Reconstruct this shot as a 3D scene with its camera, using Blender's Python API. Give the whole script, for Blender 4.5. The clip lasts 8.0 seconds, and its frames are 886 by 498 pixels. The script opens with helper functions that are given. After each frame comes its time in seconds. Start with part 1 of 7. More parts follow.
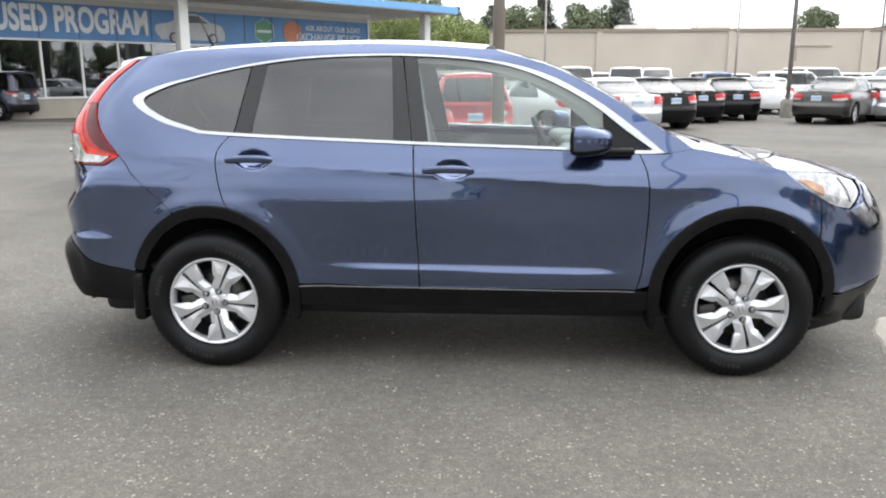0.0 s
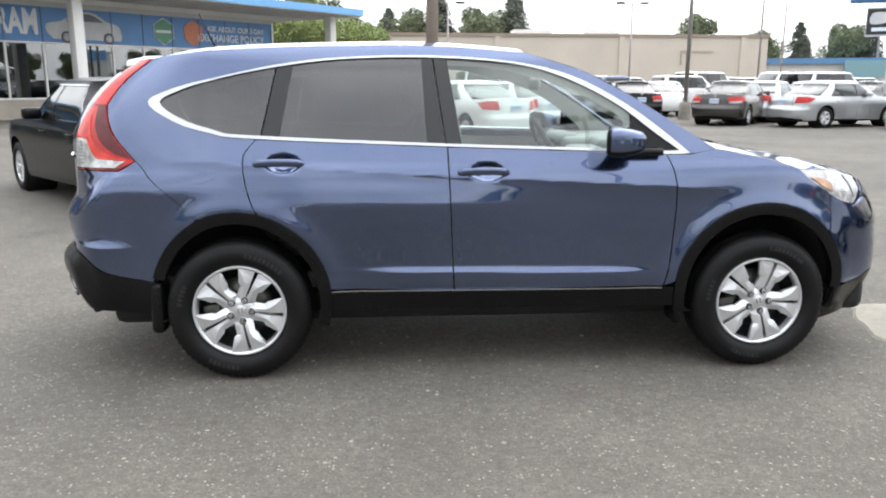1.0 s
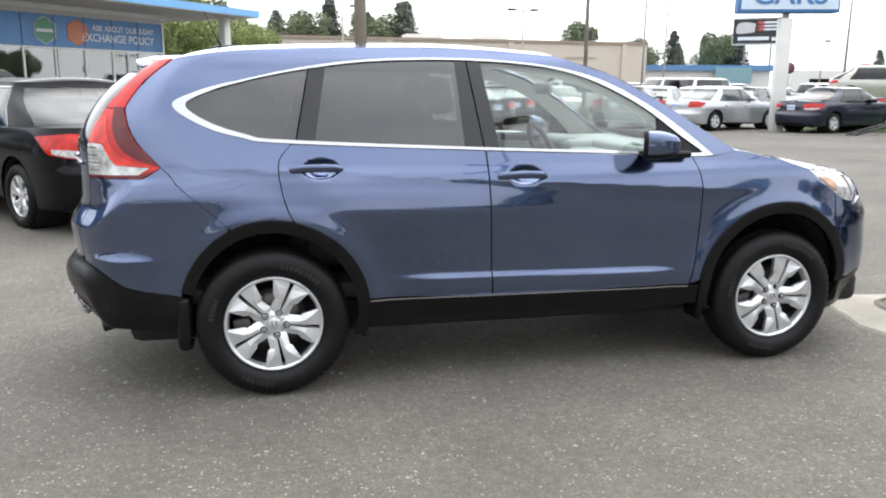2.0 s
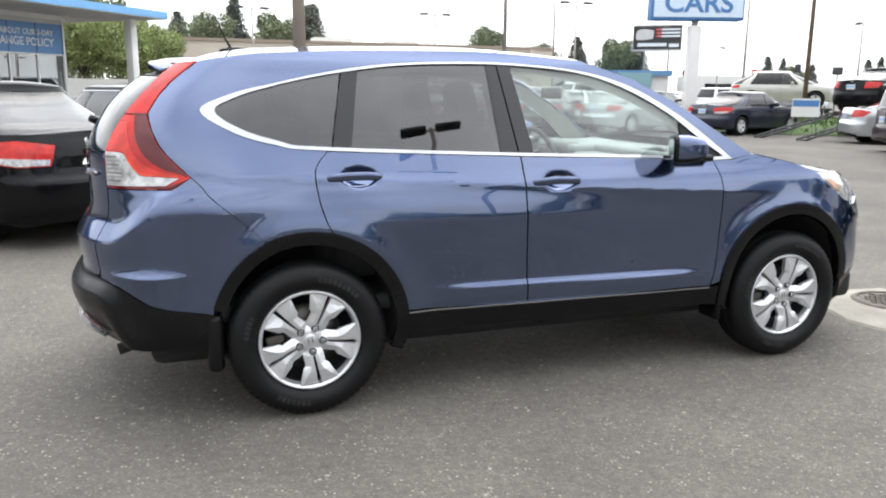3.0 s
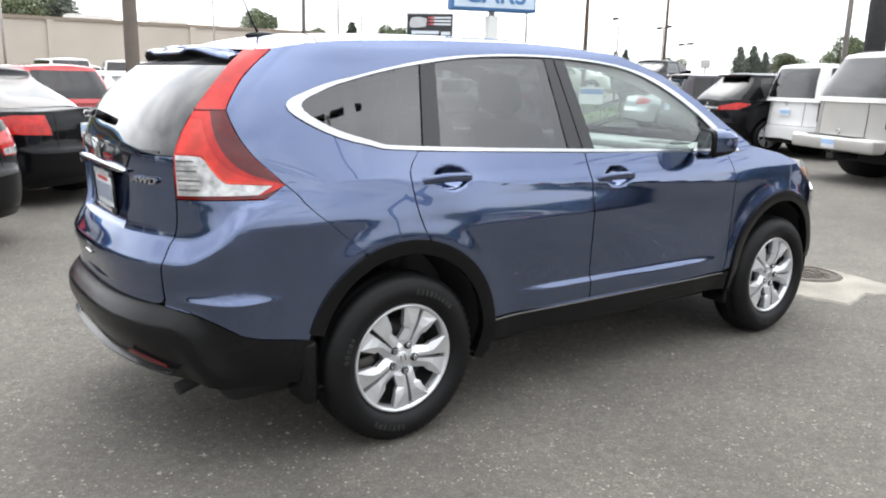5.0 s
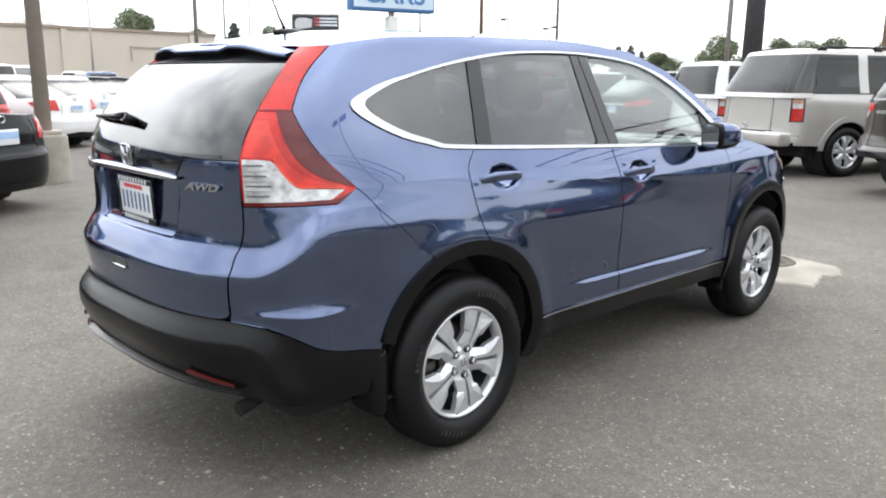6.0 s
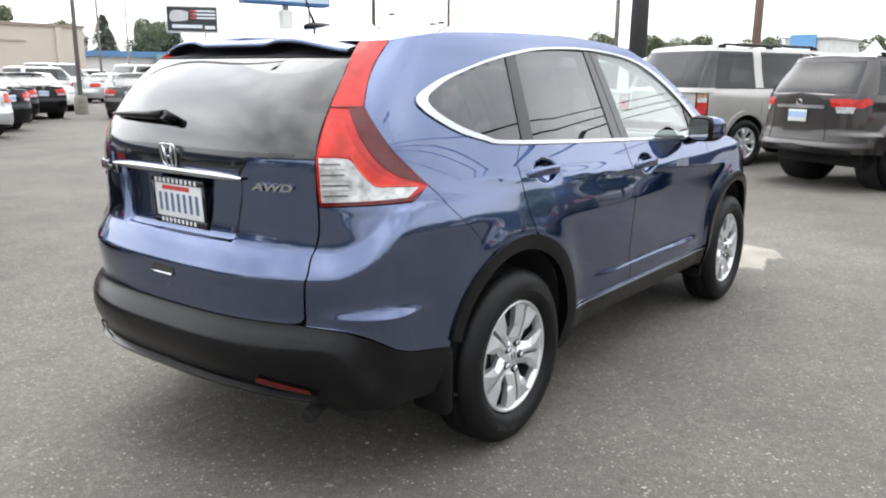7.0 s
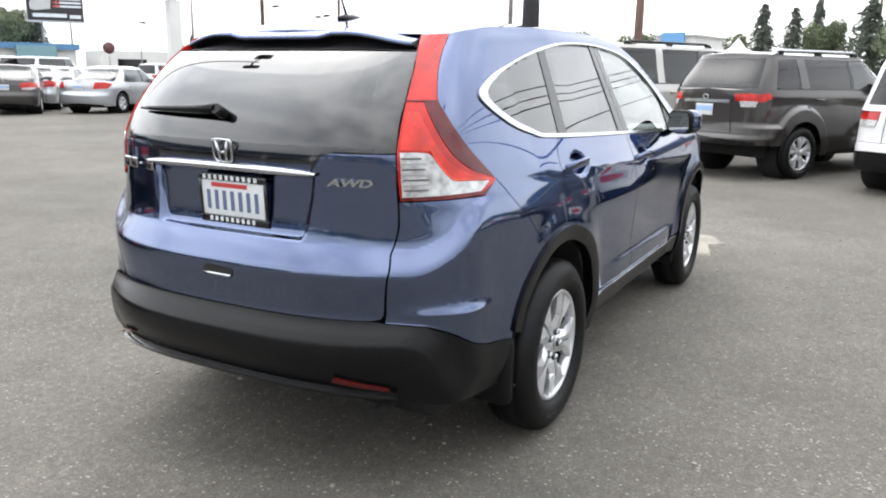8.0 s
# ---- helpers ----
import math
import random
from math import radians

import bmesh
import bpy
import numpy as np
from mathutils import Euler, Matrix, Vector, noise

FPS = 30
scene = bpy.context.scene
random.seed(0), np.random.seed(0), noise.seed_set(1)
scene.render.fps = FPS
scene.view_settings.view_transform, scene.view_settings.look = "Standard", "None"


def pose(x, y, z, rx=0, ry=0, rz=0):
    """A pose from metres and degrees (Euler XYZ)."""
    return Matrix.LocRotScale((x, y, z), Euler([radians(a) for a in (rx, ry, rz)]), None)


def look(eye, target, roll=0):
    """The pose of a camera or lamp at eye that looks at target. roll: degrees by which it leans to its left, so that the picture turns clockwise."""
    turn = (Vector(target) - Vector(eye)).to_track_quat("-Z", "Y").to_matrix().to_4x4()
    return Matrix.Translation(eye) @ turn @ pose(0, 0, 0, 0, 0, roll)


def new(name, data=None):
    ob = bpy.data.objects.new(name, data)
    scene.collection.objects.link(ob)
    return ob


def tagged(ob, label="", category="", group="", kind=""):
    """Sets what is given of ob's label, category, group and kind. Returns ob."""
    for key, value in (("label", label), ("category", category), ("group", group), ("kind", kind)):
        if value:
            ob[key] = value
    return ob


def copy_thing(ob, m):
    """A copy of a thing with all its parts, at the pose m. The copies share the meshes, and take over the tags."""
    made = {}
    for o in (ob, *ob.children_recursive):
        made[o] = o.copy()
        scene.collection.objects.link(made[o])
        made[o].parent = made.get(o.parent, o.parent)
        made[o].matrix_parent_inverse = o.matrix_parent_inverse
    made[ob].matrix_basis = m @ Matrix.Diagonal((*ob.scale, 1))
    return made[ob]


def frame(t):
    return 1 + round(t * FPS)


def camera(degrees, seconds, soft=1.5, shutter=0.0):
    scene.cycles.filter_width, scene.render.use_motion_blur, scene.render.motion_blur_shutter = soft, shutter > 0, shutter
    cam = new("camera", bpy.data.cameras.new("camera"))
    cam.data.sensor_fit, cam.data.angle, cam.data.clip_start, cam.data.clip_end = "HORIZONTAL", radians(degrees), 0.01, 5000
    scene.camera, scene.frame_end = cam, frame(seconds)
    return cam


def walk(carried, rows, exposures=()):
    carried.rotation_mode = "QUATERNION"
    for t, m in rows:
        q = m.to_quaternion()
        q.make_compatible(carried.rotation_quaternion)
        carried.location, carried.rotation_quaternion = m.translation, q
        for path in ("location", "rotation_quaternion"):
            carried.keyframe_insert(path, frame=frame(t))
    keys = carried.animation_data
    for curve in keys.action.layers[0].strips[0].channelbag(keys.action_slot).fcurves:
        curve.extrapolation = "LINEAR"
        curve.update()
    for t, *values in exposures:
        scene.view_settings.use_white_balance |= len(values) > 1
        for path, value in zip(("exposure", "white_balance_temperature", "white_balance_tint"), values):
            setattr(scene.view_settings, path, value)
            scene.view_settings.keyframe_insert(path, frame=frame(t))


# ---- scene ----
cam = camera(59.5, 8.0, soft=2.0)
PATH = [
    (0, (0.073, -4.588, 1.455), (-0.042, -2.638, 1.025), -0.1),
    (0.5, (-0.229, -4.596, 1.448), (-0.227, -2.641, 1.023), -0.3),
    (1, (-0.593, -4.579, 1.451), (-0.447, -2.63, 1.028), 0.1),
    (2.5, (-1.591, -4.303, 1.441), (-1.048, -2.421, 1.034), 0.4),
    (3, (-1.85, -4.169, 1.442), (-1.199, -2.32, 1.041), 0.5),
    (3.5, (-2.147, -4.007, 1.434), (-1.362, -2.209, 1.044), 0.8),
    (4, (-2.411, -3.818, 1.434), (-1.502, -2.08, 1.043), 0.9),
    (4.5, (-2.68, -3.602, 1.468), (-1.649, -1.94, 1.051), 1.2),
    (6, (-3.401, -2.89, 1.435), (-2.034, -1.493, 1.013), 0.6),
    (6.5, (-3.602, -2.671, 1.436), (-2.144, -1.369, 1.01), 0.5),
    (7, (-3.816, -2.409, 1.431), (-2.257, -1.233, 1.0), 0.6),
    (7.5, (-3.996, -2.163, 1.412), (-2.356, -1.101, 0.986), 0.8),
    (8, (-4.168, -1.893, 1.422), (-2.451, -0.968, 0.981), 0.9),
]
walk(cam, [(t, look(eye, target, roll)) for t, eye, target, roll in PATH])

# ---- light: a bright overcast day ----
world = bpy.data.worlds.new("overcast_sky")
scene.world = world
world.use_nodes = True
wn, wl = world.node_tree.nodes, world.node_tree.links
sky = wn.new("ShaderNodeTexSky")
sky.sky_type, sky.sun_disc = "NISHITA", False
sky.sun_elevation, sky.sun_rotation = radians(53), radians(42)
sky.air_density, sky.dust_density = 1.0, 3.0
coords = wn.new("ShaderNodeTexCoord")
stretch = wn.new("ShaderNodeMapping")
stretch.inputs["Scale"].default_value = (1.2, 1.2, 2.6)
cloud = wn.new("ShaderNodeTexNoise")
cloud.inputs["Scale"].default_value, cloud.inputs["Detail"].default_value, cloud.inputs["Roughness"].default_value = 1.5, 5, 0.5
tone = wn.new("ShaderNodeValToRGB")
tone.color_ramp.elements[0].position, tone.color_ramp.elements[0].color = 0.36, (7.4, 7.7, 8.2, 1)
tone.color_ramp.elements[1].position, tone.color_ramp.elements[1].color = 0.62, (13.0, 13.2, 13.4, 1)
veil = wn.new("ShaderNodeMixRGB")
veil.inputs[0].default_value = 0.86
wl.new(coords.outputs["Generated"], stretch.inputs[0])
wl.new(stretch.outputs[0], cloud.inputs["Vector"])
wl.new(cloud.outputs[0], tone.inputs[0])
wl.new(sky.outputs[0], veil.inputs[1])
wl.new(tone.outputs[0], veil.inputs[2])
# the cloud is a little brighter towards the hidden sun
lean, rise = wn.new("ShaderNodeVectorMath"), wn.new("ShaderNodeMapRange")
lean.operation = "DOT_PRODUCT"
lean.inputs[1].default_value = (0.56, 0.66, 0.5)
rise.inputs["From Min"].default_value, rise.inputs["From Max"].default_value = -1.0, 1.0
rise.inputs["To Min"].default_value, rise.inputs["To Max"].default_value = 0.6, 1.38
# and an overcast sky is about two and a half times as bright overhead as at the horizon
split, high = wn.new("ShaderNodeSeparateXYZ"), wn.new("ShaderNodeMapRange")
high.inputs["From Min"].default_value, high.inputs["From Max"].default_value = 0.0, 1.0
high.inputs["To Min"].default_value, high.inputs["To Max"].default_value = 0.84, 1.5
both_ways = wn.new("ShaderNodeMath")
both_ways.operation = "MULTIPLY"
wl.new(coords.outputs["Generated"], split.inputs[0])
wl.new(split.outputs[2], high.inputs[0])
wl.new(rise.outputs[0], both_ways.inputs[0])
wl.new(high.outputs[0], both_ways.inputs[1])
glow = wn.new("ShaderNodeMixRGB")
glow.blend_type = "MULTIPLY"
glow.inputs[0].default_value = 1.0
wl.new(coords.outputs["Generated"], lean.inputs[0])
wl.new(lean.outputs["Value"], rise.inputs[0])
wl.new(veil.outputs[0], glow.inputs[1])
wl.new(both_ways.outputs[0], glow.inputs[2])
wl.new(glow.outputs[0], wn["Background"].inputs[0])
wn["Background"].inputs[1].default_value = 0.2
sun_data = bpy.data.lights.new("sun", "SUN")
sun_data.energy, sun_data.angle, sun_data.color = 0.6, radians(50), (1.0, 0.96, 0.9)
sun = new("sun", sun_data)
sun.matrix_world = look((8, 9, 16), (0, 0, 0))

# ---- materials ----
def material(name, colour, rough=0.5, metal=0.0, coat=0.0, spread=0.0, scale=8.0, bump=0.0, bump_scale=60.0, fleck=0.0, specular=0.5, second=None):
    """A surface with broad stains (spread), fine grain (fleck) and relief (bump)."""
    m = bpy.data.materials.new(name)
    m.use_nodes = True
    n, l = m.node_tree.nodes, m.node_tree.links
    b = n["Principled BSDF"]
    b.inputs["Roughness"].default_value, b.inputs["Metallic"].default_value = rough, metal
    b.inputs["Coat Weight"].default_value, b.inputs["Coat Roughness"].default_value = coat, 0.05
    b.inputs["Specular IOR Level"].default_value = specular
    b.inputs["Base Color"].default_value = (*colour, 1)
    place = n.new("ShaderNodeTexCoord")
    if spread or fleck:
        broad, fine, mix, grain = n.new("ShaderNodeTexNoise"), n.new("ShaderNodeTexNoise"), n.new("ShaderNodeMixRGB"), n.new("ShaderNodeMixRGB")
        broad.inputs["Scale"].default_value, broad.inputs["Detail"].default_value = scale, 6
        fine.inputs["Scale"].default_value, fine.inputs["Detail"].default_value = scale * 23, 3
        dark = second or tuple(c * (1 - spread) for c in colour)
        light = tuple(min(1, c * (1 + spread * 0.6)) for c in colour)
        mix.inputs[1].default_value, mix.inputs[2].default_value = (*dark, 1), (*light, 1)
        steep = n.new("ShaderNodeMapRange")
        steep.inputs["From Min"].default_value, steep.inputs["From Max"].default_value = 0.32, 0.68
        l.new(place.outputs["Object"], broad.inputs["Vector"])
        l.new(place.outputs["Object"], fine.inputs["Vector"])
        l.new(broad.outputs[0], steep.inputs[0])
        l.new(steep.outputs[0], mix.inputs[0])
        grain.blend_type = "OVERLAY"
        grain.inputs[0].default_value = fleck
        l.new(mix.outputs[0], grain.inputs[1])
        l.new(fine.outputs[0], grain.inputs[2])
        l.new(grain.outputs[0], b.inputs["Base Color"])
    if bump:
        rel, knob = n.new("ShaderNodeTexNoise"), n.new("ShaderNodeBump")
        rel.inputs["Scale"].default_value, rel.inputs["Detail"].default_value = bump_scale, 4
        knob.inputs["Strength"].default_value, knob.inputs["Distance"].default_value = bump, 0.01
        l.new(place.outputs["Object"], rel.inputs["Vector"])
        l.new(rel.outputs[0], knob.inputs["Height"])
        l.new(knob.outputs[0], b.inputs["Normal"])
    return m


def paint(name, colour, metal=0.35, rough=0.42, coat=1.0):
    return material(name, colour, rough, metal, coat=coat, spread=0.05, scale=3, fleck=0.05)


def glass(name, tint, face=0.08, power=4.0):
    """A thin pane: tinted see-through, more and more mirror-like at a slant."""
    m = bpy.data.materials.new(name)
    m.use_nodes = True
    n, l = m.node_tree.nodes, m.node_tree.links
    n.remove(n["Principled BSDF"])
    clear, shine, mix = n.new("ShaderNodeBsdfTransparent"), n.new("ShaderNodeBsdfGlossy"), n.new("ShaderNodeMixShader")
    slant, curve, lift = n.new("ShaderNodeLayerWeight"), n.new("ShaderNodeMath"), n.new("ShaderNodeMapRange")
    clear.inputs[0].default_value = (*tint, 1)
    shine.inputs["Roughness"].default_value = 0.0
    slant.inputs["Blend"].default_value = 0.5
    curve.operation = "POWER"
    curve.inputs[1].default_value = power
    lift.inputs["To Min"].default_value, lift.inputs["To Max"].default_value = face, 1.0
    l.new(slant.outputs["Facing"], curve.inputs[0])
    l.new(curve.outputs[0], lift.inputs[0])
    l.new(lift.outputs[0], mix.inputs[0])
    l.new(clear.outputs[0], mix.inputs[1])
    l.new(shine.outputs[0], mix.inputs[2])
    l.new(mix.outputs[0], n["Material Output"].inputs[0])
    return m


def lens(name, colour, rough=0.08):
    """A coloured lamp lens with a lit-through look from its own thickness."""
    m = material(name, colour, rough, 0.0, coat=0.6, spread=0.3, scale=14, specular=0.2)
    b = m.node_tree.nodes["Principled BSDF"]
    b.inputs["Subsurface Weight"].default_value = 0.12
    b.inputs["Subsurface Radius"].default_value = (0.02, 0.006, 0.006)
    return m


BLUE = paint("blue_metallic_paint", (0.054, 0.086, 0.188), 1.0, 0.225, 1.0)
for slot, value in (("Coat Roughness", 0.01), ("Coat IOR", 1.85)):
    BLUE.node_tree.nodes["Principled BSDF"].inputs[slot].default_value = value
# the flakes darken at a slant
BLUE.node_tree.nodes["Principled BSDF"].inputs["Specular Tint"].default_value = (0.36, 0.4, 0.55, 1)
BLACK_PLASTIC = material("black_plastic", (0.006, 0.006, 0.0065), 0.27, spread=0.25, scale=9, bump=0.03, bump_scale=900, specular=0.22)
GLOSS_BLACK = material("gloss_black", (0.008, 0.008, 0.01), 0.08, coat=0.6)
# near-black that stands in for the shade under the roof spoiler
UNDERSIDE_SHADE = material("underside_shade_black", (0.006, 0.006, 0.008), 0.45, specular=0.18)
SASH_BLACK = material("sash_black", (0.012, 0.012, 0.013), 0.2, specular=0.5)
CHROME = material("chrome", (0.52, 0.53, 0.55), 0.18, 1.0, spread=0.05)
MIRROR = material("mirror_glass", (0.5, 0.52, 0.54), 0.01, 1.0)
GLASS = glass("clear_glass", (0.84, 0.92, 0.89), 0.1, 3.6)
GLASS_DARK = glass("privacy_glass", (0.1, 0.105, 0.11), 0.125, 3.8)
GLASS_DEEP = glass("deep_privacy_glass", (0.07, 0.075, 0.08), 0.06, 3.8)
GLASS_BACK = glass("rear_screen_glass", (0.06, 0.065, 0.07), 0.11, 2.7)
GLASS_SHOP = glass("shop_window_glass", (0.5, 0.54, 0.56), 0.2, 3.0)
GLASS_CAR = glass("tinted_car_glass", (0.28, 0.31, 0.31), 0.07, 3.4)
RUBBER = material("tyre_rubber", (0.006, 0.006, 0.0065), 0.5, spread=0.35, scale=6, bump=0.08, bump_scale=200, specular=0.22)
ALLOY = material("silver_alloy", (0.68, 0.69, 0.71), 0.3, 0.65, coat=0.4, spread=0.06)
# the silver alloy again, with the shade inside the wheel put into its colour
ALLOY_SHADED = material("shaded_alloy", (0.05, 0.05, 0.055), 0.5, 0.6, spread=0.3)
STEEL = material("brake_steel", (0.1, 0.095, 0.09), 0.45, 0.9, spread=0.35, scale=20)
LAMP_RED = lens("red_lens", (0.5, 0.016, 0.012))
LAMP_DEEP = lens("deep_red_lens", (0.1, 0.008, 0.01))
LAMP_CLEAR = material("clear_lens", (0.55, 0.55, 0.55), 0.1, 0.2, coat=1.0, spread=0.3, scale=30, second=(0.3, 0.3, 0.3))
LAMP_SHADE = material("lamp_shade_grey", (0.1, 0.1, 0.1), 0.3)
LAMP_GREY = material("lens_ribs", (0.42, 0.42, 0.43), 0.25, 0.4)
LAMP_AMBER = lens("amber_lens", (0.55, 0.33, 0.22))
DASH_GREY = material("grey_dash_top", (0.22, 0.235, 0.23), 0.5, spread=0.15, scale=6, bump=0.1)
CABIN_DARK = material("dark_cabin_cloth", (0.05, 0.05, 0.052), 0.8, spread=0.2, scale=20, bump=0.1)
CABIN_GREY = material("grey_cabin_trim", (0.32, 0.315, 0.3), 0.7, spread=0.1)
CABIN_PALE = material("pale_headliner", (0.45, 0.44, 0.41), 0.85, spread=0.06)
DARK = material("underbody_black", (0.01, 0.01, 0.01), 0.8, spread=0.3)
PLATE_WHITE = material("plate_white", (0.7, 0.72, 0.74), 0.35, spread=0.06)
INK_BLUE = material("ink_blue", (0.11, 0.15, 0.25), 0.5)
INK_RED = material("ink_red", (0.5, 0.05, 0.05), 0.5)

# ---- building helpers ----
def part(name, geometry, mat, parent=None, label=""):
    """Links a bmesh or a mesh as one object, under a thing if given."""
    if isinstance(geometry, bmesh.types.BMesh):
        me = bpy.data.meshes.new(name)
        geometry.normal_update()
        geometry.to_mesh(me)
        geometry.free()
    else:
        me = geometry
    if mat and not me.materials:
        me.materials.append(mat)
    ob = new(name, me)
    if parent:
        ob.parent = parent
    if label:
        ob["label"] = label
    return ob


def thing(name, label, category, m=None, group="", kind=""):
    ob = tagged(new(name), label, category, group, kind)
    ob.empty_display_size = 0.2
    if m:
        ob.matrix_world = m
    return ob


def block(x0, x1, y0, y1, z0, z1, bevel=0.0, seg=2, bm=None, m=None):
    """A bevelled box, on its own or added to bm."""
    b = bmesh.new()
    bmesh.ops.create_cube(b, size=1)
    for v in b.verts:
        v.co = ((x0 + x1) / 2 + v.co.x * (x1 - x0), (y0 + y1) / 2 + v.co.y * (y1 - y0), (z0 + z1) / 2 + v.co.z * (z1 - z0))
    if bevel:
        bmesh.ops.bevel(b, geom=b.edges[:], offset=bevel, segments=seg, profile=0.5, affect="EDGES")
        for f in b.faces:
            f.smooth = True
    if m:
        b.transform(m)
    if bm is None:
        return b
    me = bpy.data.meshes.new("tmp")
    b.to_mesh(me)
    b.free()
    bm.from_mesh(me)
    bpy.data.meshes.remove(me)
    return bm


def lathe(profile, seg=48, bm=None, m=None, smooth_faces=True):
    """Turns (radius, y) pairs about the y axis."""
    bm = bm or bmesh.new()
    rings = []
    for r, y in profile:
        ring = []
        for i in range(seg):
            a = 2 * math.pi * i / seg
            p = Vector((r * math.cos(a), y, r * math.sin(a)))
            ring.append(bm.verts.new(m @ p if m else p))
        rings.append(ring)
    for a, b in zip(rings, rings[1:]):
        for i in range(seg):
            f = bm.faces.new((a[i], a[(i + 1) % seg], b[(i + 1) % seg], b[i]))
            f.smooth = smooth_faces
    return bm


def tube(points, radius, seg=8, bm=None, caps=True):
    """A round bar along a line of points; radius is one number, or one for each point."""
    bm = bm or bmesh.new()
    pts = [Vector(p) for p in points]
    radii = radius if isinstance(radius, (list, tuple)) else [radius] * len(pts)
    rings = []
    for i, p in enumerate(pts):
        d = (pts[min(i + 1, len(pts) - 1)] - pts[max(i - 1, 0)]).normalized()
        a = d.orthogonal().normalized() if i == 0 else (a - d * a.dot(d)).normalized()
        b = d.cross(a)
        rings.append([bm.verts.new(p + radii[i] * (math.cos(2 * math.pi * k / seg) * a + math.sin(2 * math.pi * k / seg) * b)) for k in range(seg)])
    for r, s in zip(rings, rings[1:]):
        for k in range(seg):
            f = bm.faces.new((r[k], r[(k + 1) % seg], s[(k + 1) % seg], s[k]))
            f.smooth = True
    if caps:
        bm.faces.new(rings[0][::-1])
        bm.faces.new(rings[-1])
    return bm


def plate_of(outline, thick, bm=None, m=None, bevel=0.0):
    """A flat piece cut to an outline in x, z, thick along y."""
    b = bmesh.new()
    f = b.faces.new([b.verts.new((x, 0, z)) for x, z in outline])
    out = bmesh.ops.extrude_face_region(b, geom=[f])
    for v in out["geom"]:
        if isinstance(v, bmesh.types.BMVert):
            v.co.y += thick
    bmesh.ops.recalc_face_normals(b, faces=b.faces[:])
    if bevel:
        bmesh.ops.bevel(b, geom=b.edges[:], offset=bevel, segments=2, profile=0.5, affect="EDGES")
    if m:
        b.transform(m)
    if bm is None:
        return b
    me = bpy.data.meshes.new("tmp")
    b.to_mesh(me)
    b.free()
    bm.from_mesh(me)
    bpy.data.meshes.remove(me)
    return bm


def lettering(text, size, depth, bold=0.0, align="CENTER"):
    """Words as a mesh, standing in x, z, facing -y."""
    cu = bpy.data.curves.new("words", "FONT")
    cu.body, cu.size, cu.extrude, cu.offset, cu.align_x, cu.align_y = text, size, depth, bold, align, "CENTER"
    ob = bpy.data.objects.new("words", cu)
    scene.collection.objects.link(ob)
    me = bpy.data.meshes.new_from_object(ob.evaluated_get(bpy.context.evaluated_depsgraph_get()))
    bpy.data.objects.remove(ob)
    me.transform(pose(0, 0, 0, 90))
    return me


def smooth(points):
    """A monotone curve through (x, y) points."""
    p = np.array(points, float)
    x, y = p[:, 0], p[:, 1]
    h, d = np.diff(x), np.diff(y) / np.diff(x)
    m = np.empty_like(y)
    m[0], m[-1] = d[0], d[-1]
    for i in range(1, len(x) - 1):
        m[i] = 0 if d[i - 1] * d[i] <= 0 else 3 * (h[i - 1] + h[i]) / ((2 * h[i] + h[i - 1]) / d[i - 1] + (h[i] + 2 * h[i - 1]) / d[i])

    def at(t):
        t = np.clip(np.asarray(t, float), x[0], x[-1])
        i = np.clip(np.searchsorted(x, t) - 1, 0, len(x) - 2)
        s = (t - x[i]) / h[i]
        return ((1 + 2 * s) * (1 - s) ** 2 * y[i] + s * (1 - s) ** 2 * h[i] * m[i] + s * s * (3 - 2 * s) * y[i + 1] + s * s * (s - 1) * h[i] * m[i + 1])
    return at


